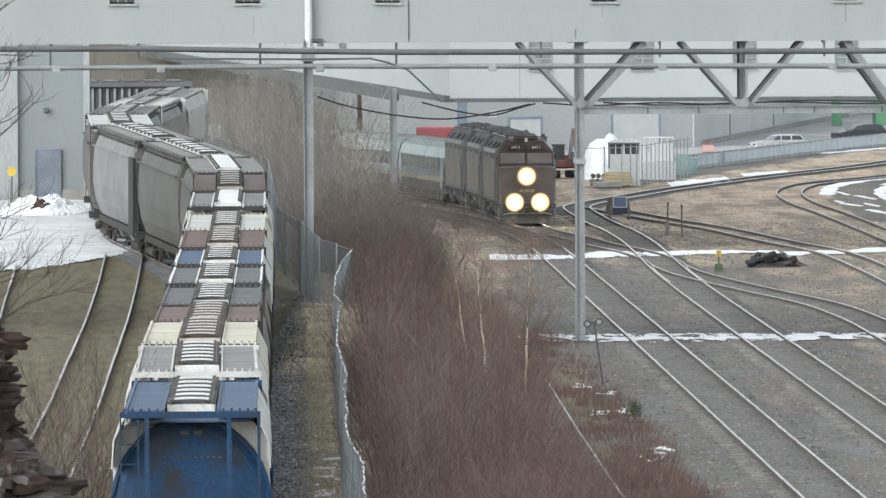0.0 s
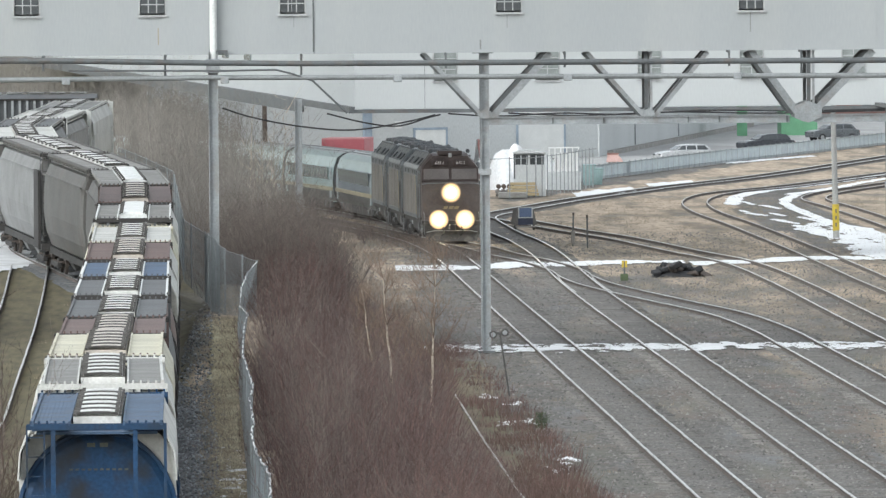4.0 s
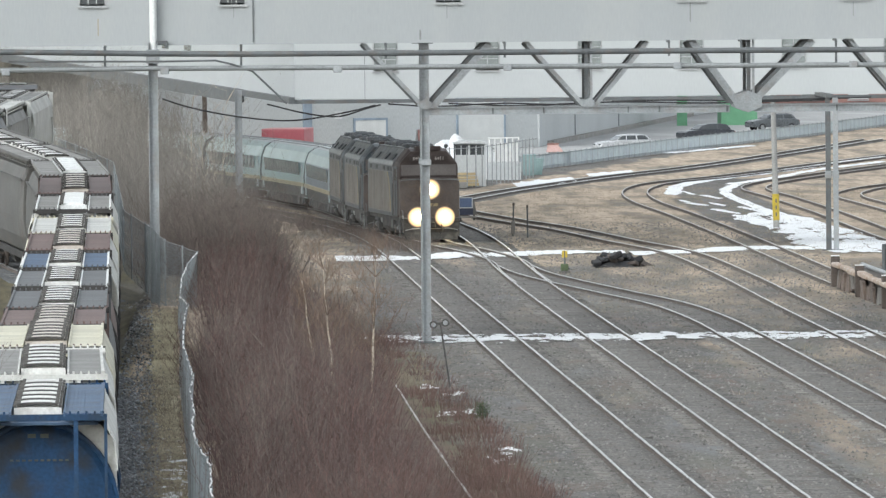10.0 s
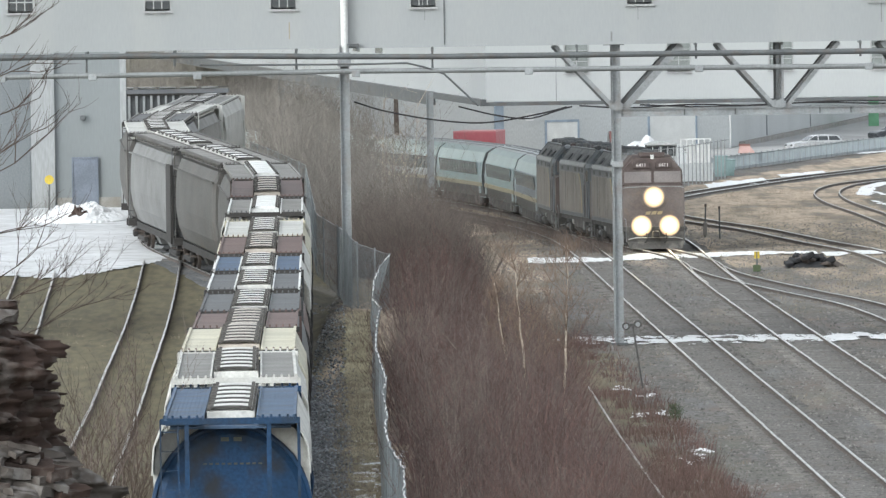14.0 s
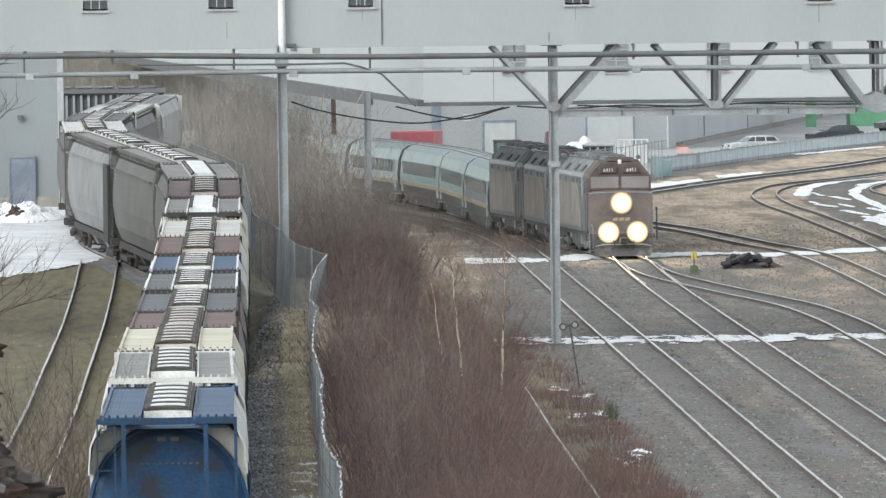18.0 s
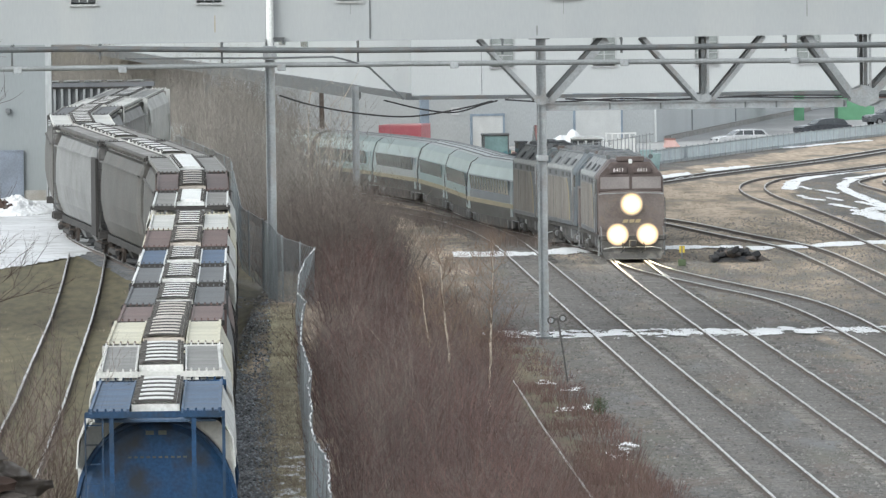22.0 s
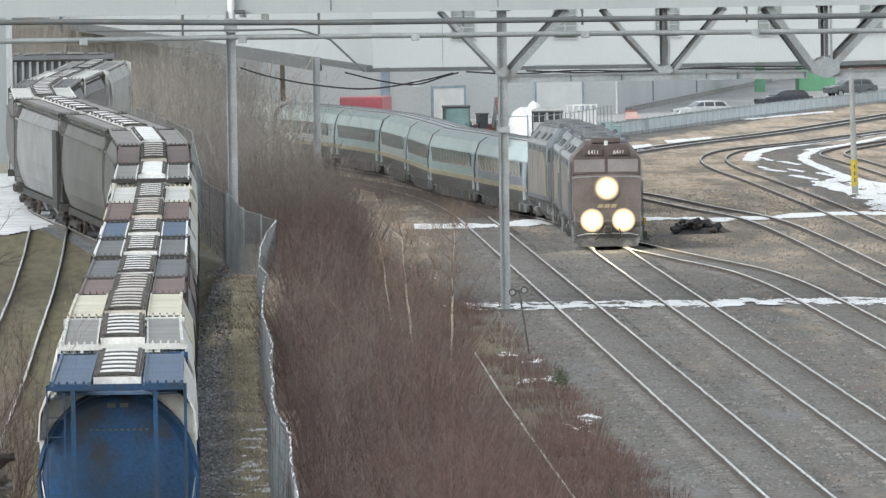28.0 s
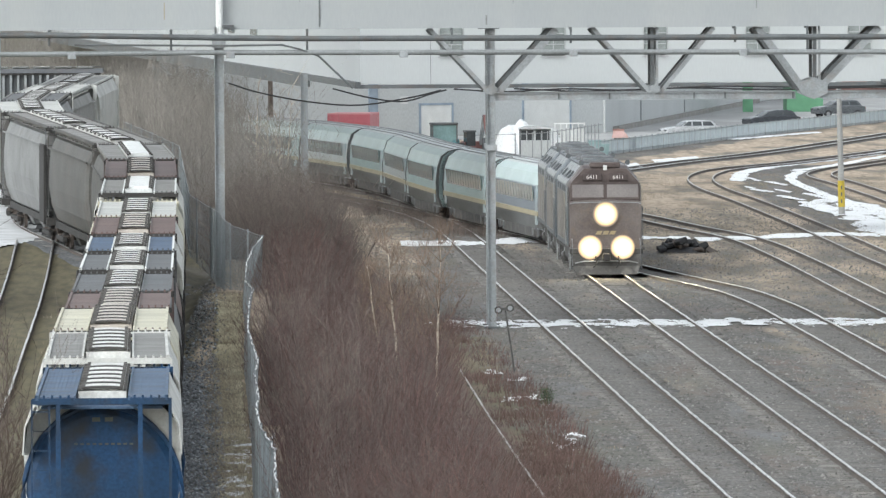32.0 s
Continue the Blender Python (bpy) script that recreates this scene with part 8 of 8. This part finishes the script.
def works_yard():
    g = thing("site_cabin", "small pale glazed site cabin with a low arched roof", "cabin", pose(13.75, 700, 0))
    part("plinth", boxes((-1.0, 1.0, -0.6, 1.2, 0, 1.1)), WARE, g)
    for x in (-0.97, -0.05, 0.95):
        part("corner_post", boxes((x - 0.05, x + 0.05, -0.58, -0.48, 1.104, 2.75)), DARK_STEEL if x < -0.5 else WARE, g)
    part("back_wall", boxes((-0.95, 0.95, 1.0, 1.1, 1.104, 2.75)), WARE, g)
    part("glazing", boxes((-0.9, -0.12, -0.54, -0.5, 2.0, 2.62), (0.02, 0.88, -0.54, -0.5, 2.0, 2.62)), GLASS, g)
    part("front_panel", boxes((-0.9, 0.88, -0.54, -0.5, 1.11, 1.99)), WARE, g)
    for x in (-0.55, 0.4):
        part("sash_bar", boxes((x - 0.03, x + 0.03, -0.56, -0.541, 2.0, 2.62)), WARE, g)
    part("roof", recalc(loft(bmesh.new(), [[(x, y, z) for x, z in ((-1.06, 2.7), (-1.06, 2.78), (-0.6, 2.9), (0.0, 2.95), (0.6, 2.9), (1.06, 2.78), (1.06, 2.7))] for y in (-0.7, 1.3)])), WARE, g, "pale arched roof")
    for k in range(5):
        b = thing("log_bundle", "bundle of brown stacked timber", "timber", pose(11.75 + 0.34 * k, 700 + 0.4 * (k % 2), 0), group="timber bundles")
        part("log", tube(bmesh.new(), [(0, 0, 0.3), (0, 1.5, 0.3)], 0.16, 10), TIE, b)
        part("upper_log", tube(bmesh.new(), [(0.05, 0.1, 0.62), (0.05, 1.5, 0.62)], 0.15, 10), RUSTY, b)
        part("bearer", boxes((-0.14, 0.14, 0.3, 0.5, 0, 0.145)), TIE, b)
    f = thing("formwork_board", "faded yellow boards stacked before the cabin", "boards", pose(13.3, 698.6, 0))
    for k in range(4):
        part("board", boxes((-1.0 + 0.04 * k, 1.0 - 0.06 * k, -0.25, 0.25, 0.06 + 0.22 * k, 0.24 + 0.22 * k), bevel=0.02), TAN, f)
    part("bearer", boxes((-0.8, -0.65, -0.25, 0.25, 0, 0.058), (0.6, 0.75, -0.25, 0.25, 0, 0.058)), TIE, f)
    p = thing("concrete_slab", "low pale concrete slab", "slab", pose(12.6, 695, 0))
    part("slab", boxes((-0.9, 0.9, -1, 1, 0, 0.35), bevel=0.04), CONCRETE, p)
    c = thing("wire_cage", "white wire storage cage on a grey base", "cage", pose(16.4, 722, 0))
    part("base", boxes((-1.1, 1.1, -0.6, 0.8, 0, 1.15)), WARE, c)
    for k in range(6):
        part("bar", boxes((-1.0 + k * 0.38, -0.92 + k * 0.38, -0.58, -0.52, 1.154, 2.75)), WHITE, c)
    for z in (1.9, 2.7):
        part("rail", boxes((-1.04, 1.0, -0.518, -0.47, z, z + 0.08)), WHITE, c)
    part("sheet", boxes((-0.5, 0.9, -0.46, -0.43, 1.2, 2.4)), WHITE, c)
    for x, y, h in ((18.4, 738, 1.3), (19.0, 741, 1.0)):
        b = thing("waste_bin", "teal waste bin behind the fence", "bin", pose(x, y, 0), group="waste bins")
        part("body", recalc(loft(bmesh.new(), [[(-0.35, -0.35, 0), (0.35, -0.35, 0), (0.35, 0.35, 0), (-0.35, 0.35, 0)], [(-0.45, -0.45, h), (0.45, -0.45, h), (0.45, 0.45, h), (-0.45, 0.45, h)]])), TEAL_BIN, b)
        part("lid", boxes((-0.48, 0.48, -0.48, 0.48, h + 0.004, h + 0.1), bevel=0.03), TEAL_BIN, b)
    h = thing("kiosk", "small faded brick kiosk with a pale red roof behind the fence", "kiosk", pose(21.15, 775, 0))
    part("wall", boxes((-0.45, 0.45, -0.45, 0.45, 0, 0.98)), mat("faded brick", (0.25, 0.215, 0.205), (0.20, 0.175, 0.165), 0.9), h)
    part("roof", recalc(loft(bmesh.new(), [[(-0.6, -0.6, 0.984), (0.6, -0.6, 0.984), (0.6, 0.6, 0.984), (-0.6, 0.6, 0.984)], [(-0.5, -0.1, 1.48), (0.22, -0.1, 1.48), (0.22, 0.2, 1.48), (-0.5, 0.2, 1.48)]])), mat("faded red roof", (0.50, 0.33, 0.30), None, 0.7), h)
    part("ridge_cap", boxes((-0.54, 0.26, -0.13, 0.23, 1.484, 1.6)), BRICK, h, "dark red ridge cap")
    rl = thing("old_rail", "disused snow-dusted rail lying in the scrub", "rail")
    part("rail", tube(bmesh.new(), [(4.5, 351, 0.1), (4.85, 311, 0.14), (5.2, 280, 0.16), (5.55, 255, 0.1)], 0.03, 6), OLD_RAIL, rl)
    for y, x in ((340, 4.6), (300, 4.97), (275, 5.3)):
        part("stub", boxes((x - 0.05, x + 0.05, y - 0.05, y + 0.05, 0, 0.11)), TIE, rl)


works_yard()


# ---- loose stones and dead grass ----
def stones():
    """Stones and clods lying on the yard, small uneven wedges."""
    r = np.random.default_rng(41)
    n = 76000
    y = 262 + 330 * r.uniform(0, 1, n) ** 1.3
    x = r.uniform(2.5, 27, n)
    keep = x > np.array([scrub_edge(b) - 1.0 for b in y])
    x, y = x[keep], y[keep]
    m = 5000
    y2 = r.uniform(215, 420, m)
    x2 = np.interp(y2, [p[1] for p in L1_PLAN], [p[0] for p in L1_PLAN]) + r.uniform(1.7, 3.0, m)
    x, y = np.r_[x, x2], np.r_[y, y2]
    z = level(x, y) - 0.012
    s = 0.016 + 0.05 * r.uniform(0, 1, len(x)) ** 3
    a = r.uniform(0, math.tau, len(x))
    c = np.c_[x, y, z]
    ring = [c + s[:, None] * np.c_[np.cos(a + k * math.tau / 4) * r.uniform(0.7, 1.4, len(x)), np.sin(a + k * math.tau / 4) * r.uniform(0.7, 1.4, len(x)), np.full(len(x), -0.1)] for k in range(4)]
    top = c + s[:, None] * np.c_[r.normal(0, 0.3, len(x)), r.normal(0, 0.3, len(x)), r.uniform(0.6, 1.2, len(x))]
    v = np.stack([*ring, top], axis=1).reshape(-1, 3)
    f = (np.arange(len(x))[:, None, None] * 5 + np.array([(0, 1, 4), (1, 2, 4), (2, 3, 4), (3, 0, 4)])[None]).reshape(-1, 3)
    tagged(new("loose_stones", raw_mesh("loose_stones", v, f, STONE)), "loose grey stones strewn over the yard", "stones", kind="stuff")


VERGE = mat("matted straw", (0.54, 0.485, 0.33), (0.36, 0.32, 0.205), 0.95, scale=3, grain=30, bump=0.8, stretch=(1, 0.25, 1), stain=(0.19, 0.17, 0.11), stain_amount=0.65)


def ballast_stones():
    """Loose crushed stones on the shoulder of the storage track."""
    r = np.random.default_rng(71)
    n = 7000
    y = 205 + 190 * r.uniform(0, 1, n) ** 1.4
    x = np.interp(y, [p[1] for p in L1_PLAN], [p[0] for p in L1_PLAN]) + 1.0 + 1.65 * r.uniform(0, 1, n) ** 0.8
    s = r.uniform(0.025, 0.06, (n, 1, 1))
    octa = np.array([(1, 0, 0), (0, 1, 0), (-1, 0, 0), (0, -1, 0), (0, 0, 0.8), (0, 0, -0.8)], float)
    v = np.c_[x, y, level(x, y)][:, None, :] + (octa[None] + r.normal(0, 0.22, (n, 6, 3))) * s
    faces = np.array([(0, 1, 4), (1, 2, 4), (2, 3, 4), (3, 0, 4), (1, 0, 5), (2, 1, 5), (3, 2, 5), (0, 3, 5)])
    f = (np.arange(n)[:, None, None] * 6 + faces[None]).reshape(-1, 3)
    tagged(new("ballast_stones", raw_mesh("ballast_stones", v.reshape(-1, 3), f, SHOULDER)), "loose blue-grey crushed stone beside the hopper cars", "gravel", kind="stuff")


SHOULDER = mat("blue-grey loose stone", (0.28, 0.295, 0.31), (0.19, 0.20, 0.212), 0.95, island=0.6, bump=0.0)
ballast_stones()
snow_patch("thin scraps of snow in the grass along the fence", -2.7, -0.9, 238, 330, 61, -0.62, dx=0.06, dy=0.3, thick=0.012, scale=(2.2, 0.5))


def tufts():
    r = np.random.default_rng(43)
    n = 15000
    y = r.uniform(250, 690, n)
    x = r.uniform(-26, 42, n)
    ok = ((x > 12.5) & (y > 430)) | ((x > -2.5) & (x < -1.0) & (y < 380)) | ((x > 18.5) & (y > 300)) | ((x > 2) & (y > 545)) | ((r.uniform(0, 1, n) < 0.06) & (x > 0))
    for line in (TRACK_A, TRACK_B, TRACK_X, TRACK_C, TRACK_D, TRACK_F, TRACK_G, TRACK_L1, TRACK_L2, TRACK_L3):
        lx = np.interp(y, [p[1] for p in sorted(line, key=lambda q: q[1])], [p[0] for p in sorted(line, key=lambda q: q[1])])
        ok &= np.abs(x - lx) > 1.0
    p = np.c_[x, y, level(x, y) - 0.03][ok]
    q = np.array([(fence_x(v) - 0.5, v) for v in np.arange(196, 386, 1.5)]) + r.normal(0, 0.05, (127, 2)) * (1, 0)
    v, f = strip(q, [(-0.48, -0.04), (-0.35, 0.0), (0.35, 0.0), (0.5, -0.04)], 0.0)
    tagged(new("grass_verge", raw_mesh("grass_verge", v, f, VERGE)), "strip of matted straw-coloured grass along the fence", "grass", kind="stuff")
    y2 = r.uniform(205, 385, 2600)
    x2 = np.array([fence_x(v) for v in y2]) - r.uniform(0.05, 1.0, len(y2))
    p = np.r_[p, np.c_[x2, y2, level(x2, y2) - 0.03]]
    x3, y3 = r.uniform(-17, -6.2, 160), r.uniform(205, 445, 160)
    ok3 = (np.abs(x3 - np.interp(y3, [q[1] for q in TRACK_L2], [q[0] for q in TRACK_L2])) > 0.9) & (x3 < np.interp(y3, [q[1] for q in L1_PLAN], [q[0] for q in L1_PLAN]) - 1.9)
    p = np.r_[p, np.c_[x3, y3, level(x3, y3) - 0.03][ok3]]
    twigs_ob = twigs("dead_grass", p, r.uniform(0.06, 0.2, len(p)), 9, 0.8, 0.010, GRASS, 44, subs=0, lean=0.6)
    tagged(twigs_ob, "tufts of dead straw-coloured grass", "grass", kind="stuff")


STONE = mat("loose grey stone", (0.225, 0.215, 0.20), (0.13, 0.123, 0.114), 0.9, scale=4, island=0.45, bump=0.0)
stones()
tufts()


# ---- what moves ----
NOSE_AT = ((0, 585.8), (1, 581.5), (2, 576.2), (3, 571.9), (4, 568.7), (5, 566.3), (6, 564.1), (7, 561.6), (8, 558.5), (9, 554.7), (10, 550.4), (11, 545.8), (12, 541.4), (13, 537.1), (14, 533.2), (15, 529.6), (16, 526.3), (17, 523.0), (18, 519.5), (19, 515.5), (20, 511.2), (21, 506.3), (22, 501.1), (23, 495.9), (24, 490.8), (25, 485.9), (26, 481.6), (27, 478.0), (28, 474.7), (29, 471.4), (30, 467.7), (31, 463.4), (32, 460.0))


def train_pose(s, length, pivot):
    a, b = on_line(TRAIN_LINE, TRAIN_S, s + pivot), on_line(TRAIN_LINE, TRAIN_S, s + length - pivot)
    d = (b - a) / np.linalg.norm(b - a)
    o = a - d * pivot
    return pose(o[0], o[1], 0.0, 0, 0, math.degrees(math.atan2(d[1], d[0])) - 90)


def motions():
    ts = np.arange(0, 32.01, 0.5)
    front = np.interp(ts, [t for t, _ in NOSE_AT], [y for _, y in NOSE_AT])
    k = np.array([0.1, 0.2, 0.4, 0.2, 0.1])
    pad = np.r_[2 * front[0] - front[2:0:-1], front, 2 * front[-1] - front[-2:-4:-1]]
    front = np.convolve(pad, k, "valid")
    s = np.interp(front - 1.9, TRAIN_LINE[:, 1], TRAIN_S)
    for car, shift, length, pivot in TRAIN:
        walk(car, [(float(t), train_pose(float(q) + shift, length, pivot)) for t, q in zip(ts, s)])
    # wheels roll with the way that the train has gone
    moving = {car for car, *_ in TRAIN}
    tw = np.arange(0, 32.001, 0.1)
    way = float(s[0]) - np.interp(tw, ts, s)
    for wheel, car, y, r in WHEELS:
        if car in moving:
            walk(wheel, [(float(t), pose(0, y, r + 0.135) @ pose(0, 0, 0, math.degrees(float(d)) / r)) for t, d in zip(tw, way)])


motions()
